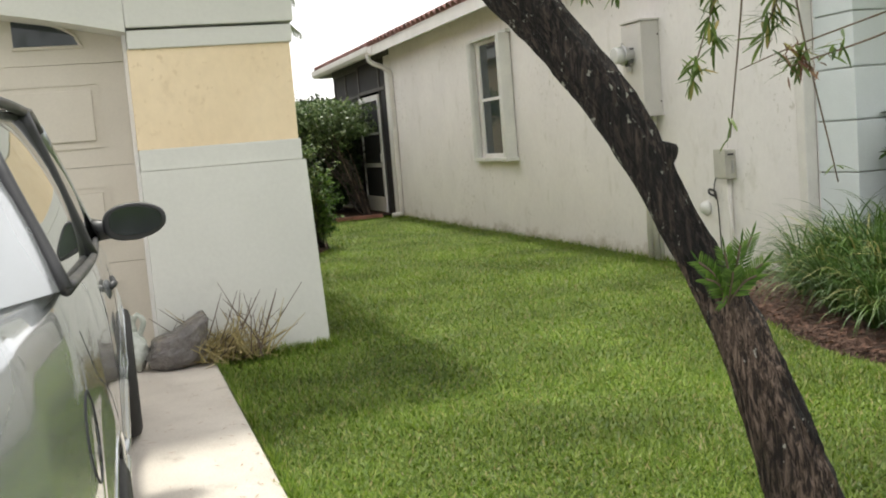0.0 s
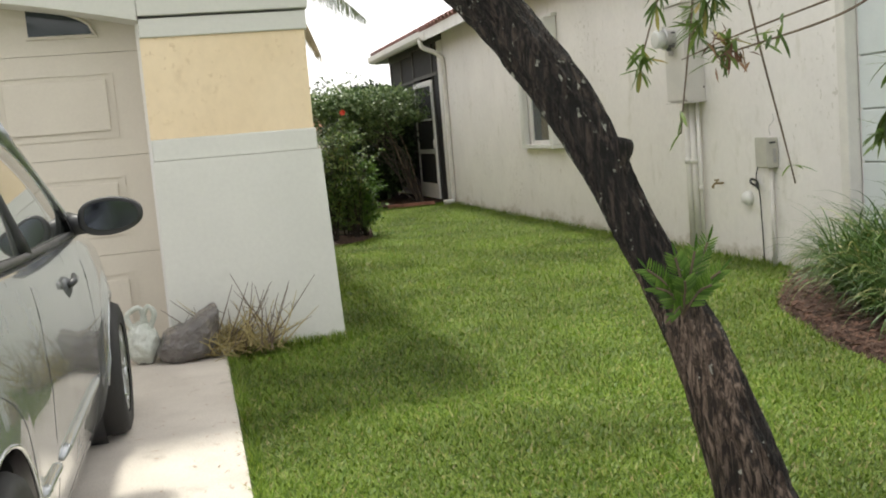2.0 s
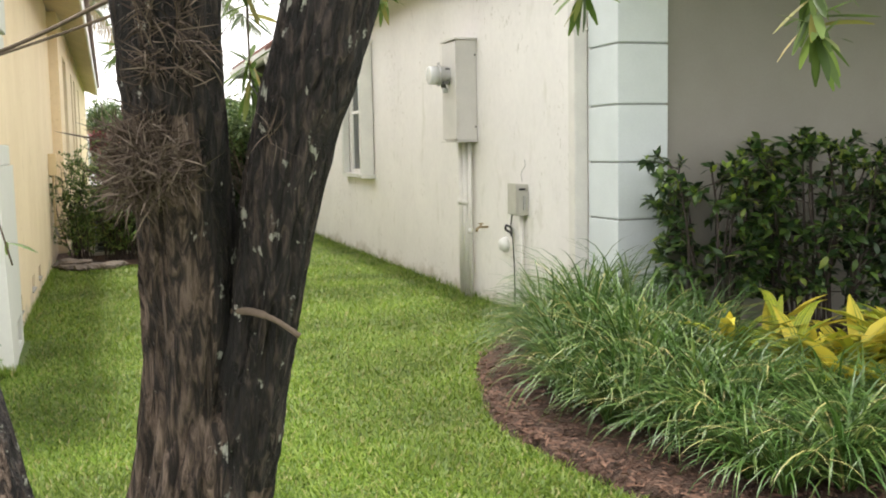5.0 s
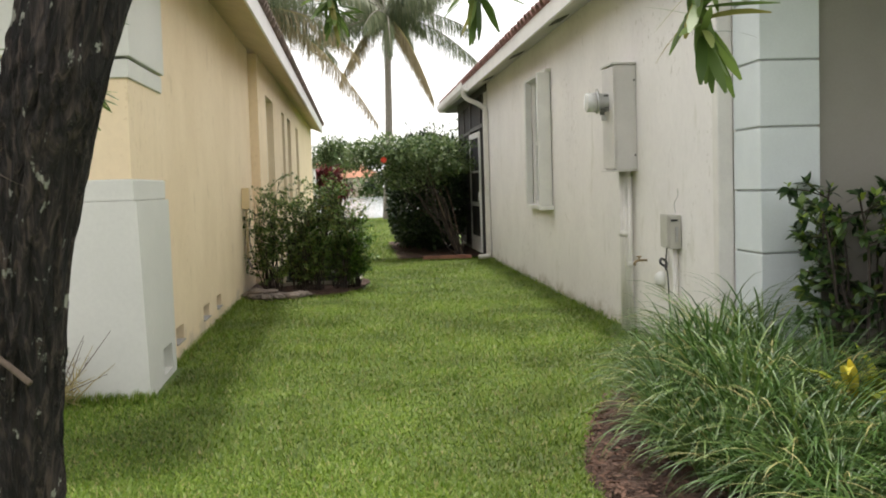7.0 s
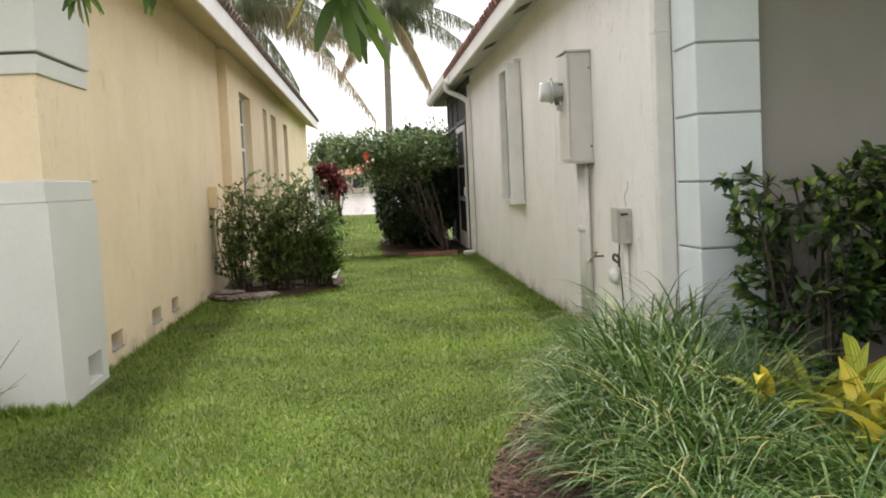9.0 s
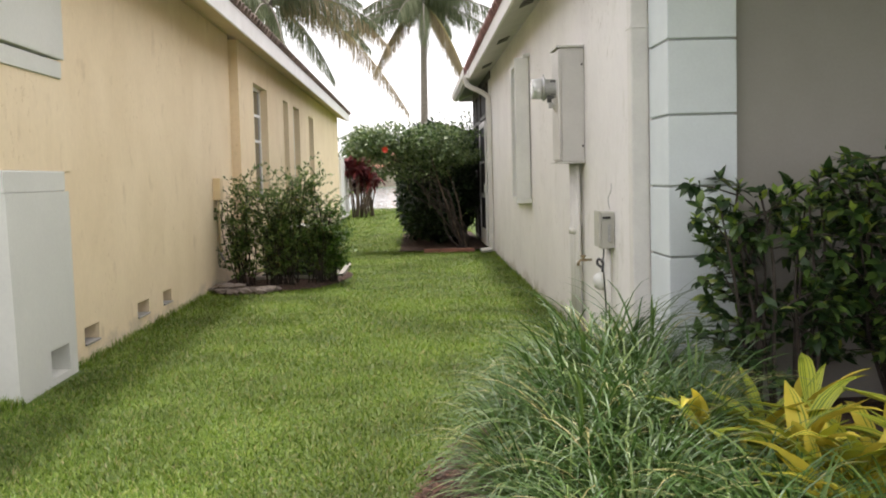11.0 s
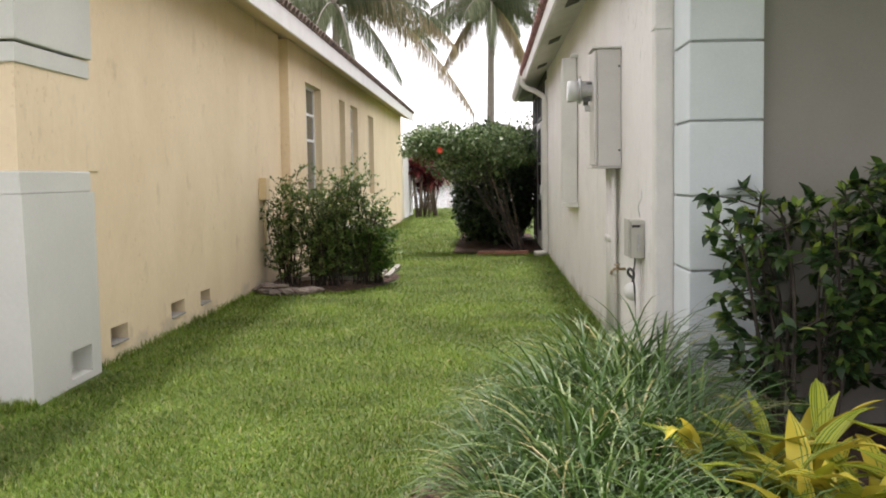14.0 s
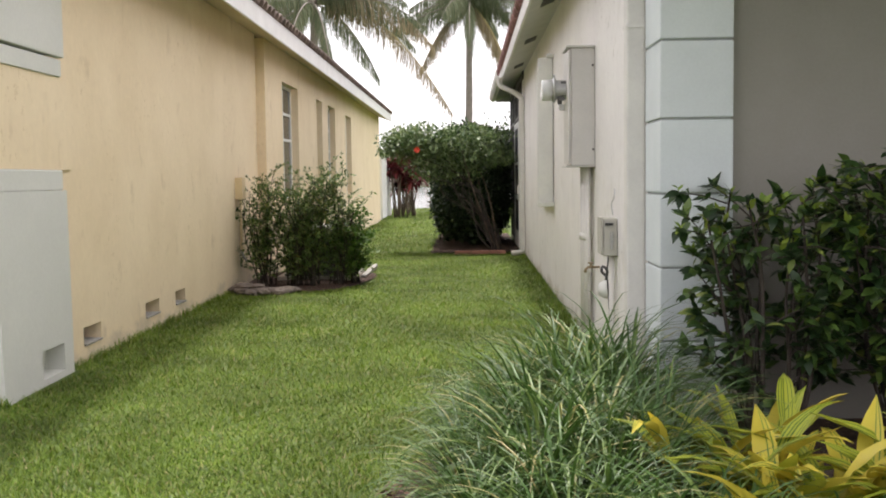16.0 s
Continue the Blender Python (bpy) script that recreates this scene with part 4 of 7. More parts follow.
tube(bm, spline([(RX - 0.02, 7.78, 1.03), (RX - 0.03, 7.77, 1.10), (RX - 0.02, 7.72, 1.15), (RX - 0.014, 7.74, 1.20)], 6), 0.003, 6)
solid("wire_loop", bm, "metergrey", "thin grey wire loop above the utility box", "cable", smooth=True)
bm = bmesh.new()
tube(bm, spline([(RX - 0.03, 7.95, 0.80), (RX - 0.02, 8.01, 0.72), (RX - 0.035, 7.99, 0.62), (RX - 0.03, 7.96, 0.58), (RX - 0.015, 7.965, 0.3), (RX - 0.02, 7.95, -0.02)], 8), 0.0055, 6)
solid("cable", bm, "cable", "black cable hanging down the cream wall", "cable", smooth=True)
bm = bmesh.new()
tube(bm, spline([(RX - 0.03, 7.99, 0.62), (RX - 0.06, 8.03, 0.65), (RX - 0.05, 8.04, 0.68), (RX - 0.03, 7.99, 0.66), (RX - 0.04, 7.96, 0.60)], 6), 0.010, 6)
solid("cable_knot", bm, "cable", "black cable coil tied beside the white cap", "cable", smooth=True)
bm = bmesh.new()
tube(bm, [(RX - 0.001, 8.16, 0.515), (RX - 0.03, 8.16, 0.515), (RX - 0.060, 8.16, 0.515), (RX - 0.070, 8.16, 0.515)], [0.062, 0.060, 0.042, 0.018], 20)
solid("drain_cap", bm, "shutter", "round white plastic cap on the cream wall", "cap", smooth=True)


def downspout(y, x, top_pts, base_pts, w, label):
    d = thing("downspout", label, "downspout", (x, y, 0.02))
    bm = boxed(x - w / 2, x + w / 2, y - w / 2, y + w / 2, 0.06, 2.52, bev=0.012)
    part("pipe", bm, "pvc", d)
    for z in (0.52, 2.05):
        part("strap", boxed(x - w / 2 - 0.004, x + w / 2 + 0.02, y - w / 2 - 0.005, y + w / 2 + 0.005, z, z + 0.018), "pvc", d)
    bm = bmesh.new()
    tube(bm, spline(top_pts, 6), w * 0.5, 12)
    part("elbow", bm, "pvc", d, smooth=True)
    bm = bmesh.new()
    tube(bm, spline(base_pts, 6), w * 0.5, 12)
    part("shoe", bm, "pvc", d, smooth=True)


downspout(6.71, 7.255, [(7.255, 6.71, 2.50), (7.255, 6.71, 2.72), (7.22, 6.71, 2.80), (7.12, 6.71, 2.90)], [(7.255, 6.71, 0.10), (7.255, 6.71, 0.05), (7.22, 6.71, 0.03), (7.16, 6.71, 0.025)], 0.100, "painted square downspout next to the blue-green blocks")
downspout(18.08, 7.26, [(7.26, 18.08, 2.50), (7.25, 18.08, 2.57), (7.13, 18.10, 2.66), (7.0, 18.12, 2.72), (6.92, 18.13, 2.78), (6.90, 18.13, 2.90)], [(7.26, 18.08, 0.14), (7.26, 18.07, 0.07), (7.2, 18.05, 0.045), (7.08, 18.03, 0.04)], 0.085, "painted downspout with a curved elbow at the far wall corner")
# gutter over the porch
g = thing("gutter", "white gutter along the eaves above the screened porch", "gutter", (6.90, 20.6, 2.87))
bm = bmesh.new()
prof = [(6.942, 3.01), (6.942, 2.87), (6.90, 2.87), (6.855, 2.92), (6.845, 3.015), (6.855, 3.015), (6.862, 2.925), (6.905, 2.882), (6.93, 2.882), (6.93, 3.01)]
r0 = [bm.verts.new((x, 17.95, z)) for x, z in prof]
r1 = [bm.verts.new((x, 23.15, z)) for x, z in prof]
for k in range(len(prof)):
    bm.faces.new((r0[k], r0[(k + 1) % len(prof)], r1[(k + 1) % len(prof)], r1[k]))
bm.faces.new(r0)
bm.faces.new(r1[::-1])
part("trough", bm, "trim", g)

# ---- screened porch ----
sp = thing("screen_porch", "dark insect screen porch with bronze frame", "screen porch", (RX, 20.6, 0), kind="structure")
part("corner_post", boxed(RX - 0.01, RX + 0.22, 18.222, 18.62, -0.02, RZ), "trim", sp, "white painted corner post")
for y in (19.02, 20.62, 21.8, 22.9):
    part("post", boxed(RX - 0.03, RX + 0.03, y - 0.03, y + 0.03, 0, RZ), "bronze", sp)
for z in (0.02, 0.9, 2.28, RZ - 0.06):
    part("rail", boxed(RX - 0.028, RX + 0.028, 20.65, 22.87, z, z + 0.05), "bronze", sp)
part("head_rail", boxed(RX - 0.028, RX + 0.028, 18.63, 20.59, 2.30, 2.36), "bronze", sp)
for a_, b_, z0_, z1_ in ((18.63, 18.99, 0, 2.30), (18.63, 20.59, 2.36, RZ), (20.65, 21.77, 0.07, RZ), (21.83, 22.87, 0.07, RZ)):
    part("screen_panel", boxed(RX - 0.004, RX + 0.004, a_, b_, z0_, z1_), "screen", sp)
# porch_back is a black sheet in place of the porch's inner shade
part("porch_back", boxed(11.3, 11.4, 18.2, 23.0, 0, RZ), "dark", sp)
part("end_screen", boxed(RX, 11.3, 22.9, 22.91, 0, RZ), "screen", sp)
sd = thing("door_1", "white framed screen door, closed", "screen door", (RX - 0.03, 19.82, 0.03), kind="structure")
for a_, b_ in ((19.06, 19.16), (20.48, 20.58)):
    part("stile", boxed(RX - 0.06, RX - 0.02, a_, b_, 0.04, 2.24, bev=0.004), "trim", sd)
for z0_, z1_ in ((0.04, 0.32), (0.88, 0.96), (1.50, 1.54), (2.14, 2.24)):
    part("rail", boxed(RX - 0.058, RX - 0.022, 19.161, 20.479, z0_, z1_, bev=0.003), "trim", sd)
for z0_, z1_ in ((0.32, 0.88), (0.96, 1.50), (1.54, 2.14)):
    part("screen_pane", boxed(RX - 0.043, RX - 0.039, 19.161, 20.479, z0_, z1_), "screen", sd)
part("door_handle", boxed(RX - 0.085, RX - 0.061, 19.10, 19.13, 0.98, 1.14, bev=0.006), "trim", sd)

# ---- windows of the yellow house ----
GRP = "windows of the yellow house"
for k, (a, b, c, d) in enumerate(WINS):
    window_unit("window_%d" % (k + 2), "white sash window set deep in the yellow wall", a, b, c, d, LX2 - 0.11, 1, [1.89, 2.28] if k == 0 else [1.45, 1.85, 2.25], [(a + b) / 2] if b - a > 0.9 else [], 0.05, GRP)
# black sheet, no built wall: darkness of the rooms put into colour
solid("wall_west_room", boxed(2.9, 2.95, 15, 26, 0, LZ), "dark", "near-black sheet standing for the unlit rooms behind the windows", "wall", "structure")

eb = thing("junction_box", "yellow painted electrical box on the yellow wall", "electrical box", (3.64, 13.5, 1.06))
part("case", boxed(LX + 0.001, LX + 0.09, 13.42, 13.60, 1.06, 1.32, bev=0.008), "yellow_trim", eb)
bm = bmesh.new()
tube(bm, [(LX + 0.045, 13.51, 1.059), (LX + 0.045, 13.51, 0.45)], 0.016, 10)
part("conduit", bm, "yellow_trim", eb, smooth=True)
bm = bmesh.new()
tube(bm, spline([(LX + 0.045, 13.51, 0.46), (LX + 0.05, 13.53, 0.40), (LX + 0.10, 13.62, 0.30), (LX + 0.22, 13.85, 0.30)], 6), 0.014, 8)
part("whip", bm, "edging", eb, "flexible grey conduit", smooth=True)

# air conditioner behind the shrub
ac = thing("air_conditioner", "dark green outdoor air conditioner behind the shrub", "air conditioner", (4.48, 14.45, 0))
part("pad", boxed(3.98, 4.97, 13.98, 14.92, -0.02, 0.08), "concrete", ac)
part("casing", boxed(4.06, 4.92, 14.03, 14.87, 0.08, 0.10), "acpaint", ac)
for k in range(9):
    part("louvre", boxed(4.07, 4.91, 14.04, 14.86, 0.12 + k * 0.06, 0.145 + k * 0.06, bev=0.004), "acpaint", ac)
part("core", boxed(4.10, 4.88, 14.07, 14.83, 0.10, 0.66), "dark", ac)
# paler colour stands in for skylight falling on the dark green top
part("top", boxed(4.05, 4.93, 14.02, 14.88, 0.661, 0.70, bev=0.008), "utility", ac, "top with skylight put into its paler colour")

# far fence by the house end
fn = thing("fence", "white board fence beyond the yellow house", "fence", (3.75, 35.0, 0))
for k in range(9):
    part("board", boxed(3.70, 3.73, 33.1 + k * 0.42, 33.49 + k * 0.42, 0.05, 1.88), "trim", fn)
for k in range(3):
    part("post", boxed(3.62, 3.70, 33.1 + k * 1.85, 33.2 + k * 1.85, 0, 1.95), "trim", fn)


# ---- car on the driveway ----
car = thing("car", "silver green sedan car parked on the concrete driveway facing the garage", "car", (1.55, 3.9, 0.022))
CX, WR, FA, RA = 1.55, 0.305, 5.32, 2.72
HW = ([1.50, 1.62, 1.9, 2.3, 2.8, 3.4, 4.2, 5.0, 5.4, 5.75, 5.95, 6.05], [0.58, 0.70, 0.765, 0.800, 0.822, 0.834, 0.838, 0.848, 0.846, 0.79, 0.69, 0.53])
ZS = ([1.50, 1.9, 2.4, 3.2, 4.2, 4.9, 5.4, 5.8, 6.05], [0.99, 1.055, 1.065, 1.035, 1.005, 0.985, 0.92, 0.84, 0.72])


def side_x(y, z):
    """The car's right flank at a length and a height."""
    hw = float(np.interp(y, *HW))
    zs = float(np.interp(y, *ZS))
    t = min(max((z - 0.2) / (zs - 0.2), 0), 1)
    w = float(np.interp(t, [0, 0.12, 0.30, 0.36, 0.55, 0.80, 0.93, 1.0], [0.935, 0.968, 0.995, 0.992, 1.0, 0.985, 0.962, 0.925]))
    for yc in (FA, RA):                      # flared arch lips
        d = math.hypot(y - yc, z - 0.325)
        if 0.30 < d < 0.46:
            w += 0.014 * (1 - abs(d - 0.36) / 0.10) if d < 0.46 else 0
    return CX + hw * w


def body_shell():
    bm = bmesh.new()
    ys = sorted({round(1.50 + 0.035 * k, 4) for k in range(131)})
    rows = []
    for y in ys:
        hw, zs = float(np.interp(y, *HW)), float(np.interp(y, *ZS))
        zb = 0.20
        for yc in (FA, RA):
            if abs(y - yc) < 0.362:
                zb = max(zb, 0.325 + math.sqrt(0.362 ** 2 - (y - yc) ** 2) * 0.97)
        ring = []
        for k in range(19):
            z = zb + (zs - zb) * k / 18
            ring.append(Vector((side_x(y, z) - CX, y, z)))
        crown = 0.06 if y > 4.75 or y < 2.35 else 0.0
        for k in range(1, 7):
            t = k / 6
            ring.append(Vector((hw * 0.925 * (1 - t), y, zs + crown * math.sin(t * math.pi / 2))))
        rows.append(ring)
    grid = []
    for ring in rows:
        r = [bm.verts.new((CX + p.x, p.y, p.z)) for p in ring]
        l = [bm.verts.new((CX - p.x, p.y, p.z)) for p in ring[:-1]]
        grid.append(r + l[::-1])
    for a, b in zip(grid, grid[1:]):
        for k in range(len(a) - 1):
            bm.faces.new((a[k], b[k], b[k + 1], a[k + 1]))
    bm.faces.new(grid[0])
    bm.faces.new(grid[-1][::-1])
    bmesh.ops.recalc_face_normals(bm, faces=bm.faces)
    return bm


part("body", body_shell(), "paint", car, smooth=True)
part("underbody", boxed(CX - 0.66, CX + 0.66, 1.7, 5.9, 0.16, 0.42), "blackplastic", car)
# roof and glass: lower line, upper line
GL = {"a_base": (0.772, 4.88, 0.995), "b_base": (0.790, 3.52, 1.025), "c_base": (0.768, 2.30, 1.066), "r_base": (0.62, 1.92, 1.075),
      "a_top": (0.650, 4.12, 1.42), "b_top": (0.655, 3.40, 1.45), "c_top": (0.625, 2.62, 1.41), "r_top": (0.56, 2.54, 1.405)}


def gp(k, side=1, out=0.0):
    x, y, z = GL[k]
    return Vector((CX + side * (x + out), y, z))


def patch(corners, n, bulge, out=0.0):
    """A curved four-sided pane; bulge pushes its middle outward along +x or up."""
    a, b, c, d = corners
    bm = bmesh.new()
    g = []
    for j in range(n + 1):
        row = []
        for i in range(n + 1):
            u, v = i / n, j / n
            p = (a * (1 - u) + b * u) * (1 - v) + (d * (1 - u) + c * u) * v
            row.append(bm.verts.new(p + bulge * math.sin(math.pi * v) * 0.5 + bulge * 0.5 * math.sin(math.pi * v) * math.sin(math.pi * u)))
        g.append(row)
    for j in range(n):
        for i in range(n):
            bm.faces.new((g[j][i], g[j][i + 1], g[j + 1][i + 1], g[j + 1][i]))
    return bm


for s in (1, -1):
    o = Vector((0.03 * s, 0, 0))
    part("front_side_window", patch((gp("a_base", s), gp("b_base", s), gp("b_top", s), gp("a_top", s)), 8, o), "carglass", car, smooth=True)
    part("rear_side_window", patch((gp("b_base", s), gp("c_base", s), gp("c_top", s), gp("b_top", s)), 8, o), "carglass", car, smooth=True)
    part("rear_pillar", patch((gp("c_base", s, 0.004), gp("r_base", s), gp("r_top", s), gp("c_top", s, 0.004)), 6, o), "paint", car, smooth=True)
    for name, pts, r, m_ in (("front_pillar", ("a_base", "a_top"), 0.030, "paint"), ("centre_pillar", ("b_base", "b_top"), 0.026, "blackplastic"), ("pillar_seal", ("a_base", "a_top", "b_top", "c_top", "c_base"), 0.014, "blackplastic"), ("belt_seal", ("a_base", "b_base", "c_base"), 0.012, "blackplastic")):
        bm = bmesh.new()
        q = [gp(k, s, 0.012 if "seal" in name else 0.0) for k in pts]
        tube(bm, spline(q, 8), r, 8)
        part(name, bm, m_, car, smooth=True)
part("windscreen", patch((gp("a_base", -1), gp("a_base", 1), gp("a_top", 1), gp("a_top", -1)), 8, Vector((0, 0.08, 0.03))), "carglass", car, smooth=True)
part("rear_window", patch((gp("r_base", -1), gp("r_base", 1), gp("r_top", 1), gp("r_top", -1)), 8, Vector((0, -0.05, 0.03))), "carglass", car, smooth=True)
bm = bmesh.new()
g = []
for j in range(13):
    y = 2.53 + (4.14 - 2.53) * j / 12
    w = float(np.interp(y, [2.53, 2.66, 3.4, 4.14], [0.60, 0.635, 0.665, 0.655]))
    z = float(np.interp(y, [2.53, 2.76, 3.4, 3.8, 4.14], [1.41, 1.437, 1.46, 1.447, 1.42]))
    g.append([bm.verts.new((CX + w * t, y, z + 0.028 * (1 - t * t))) for t in [k / 5 - 1 for k in range(11)]])
for a, b in zip(g, g[1:]):
    for k in range(10):
        bm.faces.new((a[k], a[k + 1], b[k + 1], b[k]))
part("roof", bm, "paint", car, smooth=True)
# dark cabin inside
part("cabin_floor", boxed(CX - 0.68, CX + 0.68, 2.3, 4.7, 0.44, 0.60), "blackplastic", car)
for s in (0.36, -0.36):
    seat = bmesh.new()
    box(seat, CX + s - 0.25, CX + s + 0.25, 3.30, 3.80, 0.60, 0.76, bev=0.05)
    box(seat, CX + s - 0.24, CX + s + 0.24, 3.18, 3.32, 0.74, 1.14, bev=0.05)
    box(seat, CX + s - 0.12, CX + s + 0.12, 3.18, 3.28, 1.16, 1.30, bev=0.04)
    part("seat", seat, "handle", car, smooth=True)
part("dashboard", boxed(CX - 0.68, CX + 0.68, 4.40, 4.78, 0.66, 0.90, bev=0.06), "blackplastic", car)


def along_side(pts, lift=0.002):
    return [Vector((side_x(y, z) + lift, y, z)) for y, z in pts]


# panel gaps, rub strip, sill line
for pts in ([(4.62, 0.90), (4.66, 0.75), (4.66, 0.45), (4.58, 0.26)], [(3.46, 0.94), (3.44, 0.7), (3.44, 0.26)], [(2.50, 0.96), (2.62, 0.85), (2.95, 0.72), (3.06, 0.55), (3.08, 0.28)], [(4.60, 0.255), (3.8, 0.245), (3.1, 0.255)]):
    bm = bmesh.new()
    tube(bm, along_side([tuple(p) for p in [q[:2] for q in spline([(a, b, 0) for a, b in pts], 8)]], -0.0012), 0.0022, 6)
    part("panel_gap", bm, "seam", car, smooth=True)
for y0, y1 in ((3.14, 3.41), (3.47, 4.60)):
    bm = bmesh.new()
    tube(bm, along_side([(y0 + (y1 - y0) * k / 10, 0.445) for k in range(11)], 0.0), [0.008] + [0.017] * 9 + [0.008], 8)
    part("rub_strip", bm, "paint", car, smooth=True)
for yc in (FA, RA):
    bm = bmesh.new()
    tube(bm, [Vector((side_x(yc + 0.365 * math.cos(a), 0.325 + 0.355 * math.sin(a)) - 0.002, yc + 0.365 * math.cos(a), 0.325 + 0.355 * math.sin(a))) for a in [math.pi * k / 20 for k in range(21)]], 0.006, 8)
    part("arch_lip", bm, "paint", car, smooth=True)
    bm = bmesh.new()
    tube(bm, [(CX + 0.58, yc, 0.33), (CX + 0.79, yc, 0.33)], 0.352, 28, cap=False)
    part("arch_liner", bm, "blackplastic", car, smooth=True)
# fuel flap with its lock
fy, fz = 2.335, 0.785
bm = bmesh.new()
tube(bm, [Vector((side_x(fy + 0.085 * math.cos(a), fz + 0.085 * math.sin(a)) + 0.0005, fy + 0.085 * math.cos(a), fz + 0.085 * math.sin(a))) for a in [2 * math.pi * k / 32 for k in range(33)]], 0.0026, 6)
flap = part("fuel_flap_gap", bm, "seam", car, smooth=True)
bm = bmesh.new()
lx = side_x(2.40, 0.735)
tube(bm, [(lx - 0.006, 2.395, 0.735), (lx + 0.002, 2.395, 0.735)], 0.016, 16)
part("fuel_lock", bm, "blackplastic", flap)
# door handles: dark scoop with a lever
for hy in (4.13,):
    bm = bmesh.new()
    hx = side_x(hy, 0.86)
    r = bmesh.ops.create_uvsphere(bm, u_segments=18, v_segments=10, radius=1.0)
    for v in r["verts"]:
        v.co = Vector((hx - 0.004 + v.co.x * 0.018, hy + v.co.y * 0.075, 0.855 + v.co.z * (0.036 - 0.012 * v.co.y)))
    h = part("door_handle", bm, "handle", car, "dark grey oval door handle", smooth=True)
    bm = bmesh.new()
    tube(bm, [(hx + 0.012, hy - 0.055, 0.868), (hx + 0.022, hy, 0.875), (hx + 0.016, hy + 0.07, 0.888)], [0.010, 0.013, 0.009], 10)
    part("lever", bm, "blackplastic", h, smooth=True)
# door mirrors
def door_mirror(s):
    bm = bmesh.new()
    r = bmesh.ops.create_uvsphere(bm, u_segments=28, v_segments=18, radius=1.0)
    cx, cy, cz = 0.945, 4.70, 1.062
    for v in r["verts"]:
        x, y, z = v.co
        yy = max(y, -0.30)
        w = 1.0 - 0.22 * max(x, 0)
        x, z = math.copysign(abs(x) ** 0.8, x), math.copysign(abs(z) ** 0.75, z)
        v.co = Vector((CX + s * (cx + x * 0.125), cy + yy * 0.10, cz + z * 0.076 * w - 0.010 * (1 - x) * 0.5))
    mi = part("door_mirror", bm, "blackplastic", car, "black door mirror", smooth=True)
    bm = bmesh.new()
    ring = []
    for k in range(32):
        a = 2 * math.pi * k / 32
        x, z = math.copysign(abs(math.cos(a)) ** 0.75, math.cos(a)), math.copysign(abs(math.sin(a)) ** 0.7, math.sin(a))
        ring.append(bm.verts.new((CX + s * (cx + 0.004 + x * 0.102), cy - 0.0335, cz - 0.002 + z * 0.057 * (1 - 0.2 * max(x, 0)))))
    bm.faces.new(ring if s > 0 else ring[::-1])
    part("mirror_glass", bm, "mirror", mi, "mirror glass with a dark reflection put into its colour")
    bm = bmesh.new()
    tube(bm, [(CX + s * 0.765, 4.78, 1.03), (CX + s * 0.81, 4.75, 1.03), (CX + s * 0.86, 4.72, 1.03)], [0.055, 0.042, 0.036], 12)
    part("mirror_arm", bm, "blackplastic", mi, smooth=True)
    bm = bmesh.new()
    v = [bm.verts.new(q) for q in ((CX + s * 0.785, 4.92, 0.985), (CX + s * 0.805, 4.60, 1.01), (CX + s * 0.76, 4.66, 1.12))]
    f = bm.faces.new(v)
    bmesh.ops.solidify(bm, geom=[f], thickness=0.012)
    part("mirror_base", bm, "blackplastic", mi)


door_mirror(1)
door_mirror(-1)


def wheel(yc, s):
    w = []
    xo = CX + s * (0.882 if yc > 4 else 0.838)
    bm = bmesh.new()
    prof = [(0.0, 0.205), (0.0, 0.235), (0.006, 0.262), (-0.004, 0.290), (-0.030, 0.3035), (-0.165, 0.3035), (-0.19, 0.285), (-0.19, 0.205)]
    rings = []
    for k in range(40):
        a = 2 * math.pi * k / 40
        rings.append([bm.verts.new((xo + s * u, yc + r * math.cos(a), 0.326 + r * math.sin(a))) for u, r in prof])
    for k in range(40):
        a, b = rings[k], rings[(k + 1) % 40]
        for i in range(len(prof) - 1):
            bm.faces.new((a[i], a[i + 1], b[i + 1], b[i]) if s < 0 else (a[i], b[i], b[i + 1], a[i + 1]))
    t = part("wheel", bm, "rubber", car, "black tyre", smooth=True)
    bm = bmesh.new()
    rings = []
    prof = [(-0.015, 0.206), (-0.004, 0.200), (-0.010, 0.185), (-0.07, 0.172), (-0.18, 0.172)]
    for k in range(36):
        a = 2 * math.pi * k / 36
        rings.append([bm.verts.new((xo + s * u, yc + r * math.cos(a), 0.326 + r * math.sin(a))) for u, r in prof])
    for k in range(36):
        a, b = rings[k], rings[(k + 1) % 36]
        for i in range(len(prof) - 1):
            bm.faces.new((a[i], a[i + 1], b[i + 1], b[i]))
    tube(bm, [(xo - s * 0.07, yc, 0.326), (xo - s * 0.012, yc, 0.326)], [0.055, 0.040], 16)
    for k in range(7):
        a = 2 * math.pi * k / 7
        tube(bm, [(xo - s * 0.028, yc + 0.035 * math.cos(a), 0.326 + 0.035 * math.sin(a)), (xo - s * 0.018, yc + 0.12 * math.cos(a), 0.326 + 0.12 * math.sin(a)), (xo - s * 0.030, yc + 0.188 * math.cos(a), 0.326 + 0.188 * math.sin(a))], [0.024, 0.018, 0.020], 8)
    part("rim", bm, "alloy", t, "silver alloy rim", smooth=True)
    bm = bmesh.new()
    tube(bm, [(xo - s * 0.12, yc, 0.326), (xo - s * 0.10, yc, 0.326)], 0.13, 24)
    part("brake_disc", bm, "handle", t)


for yc in (FA, RA):
    for s in (1, -1):
        wheel(yc, s)
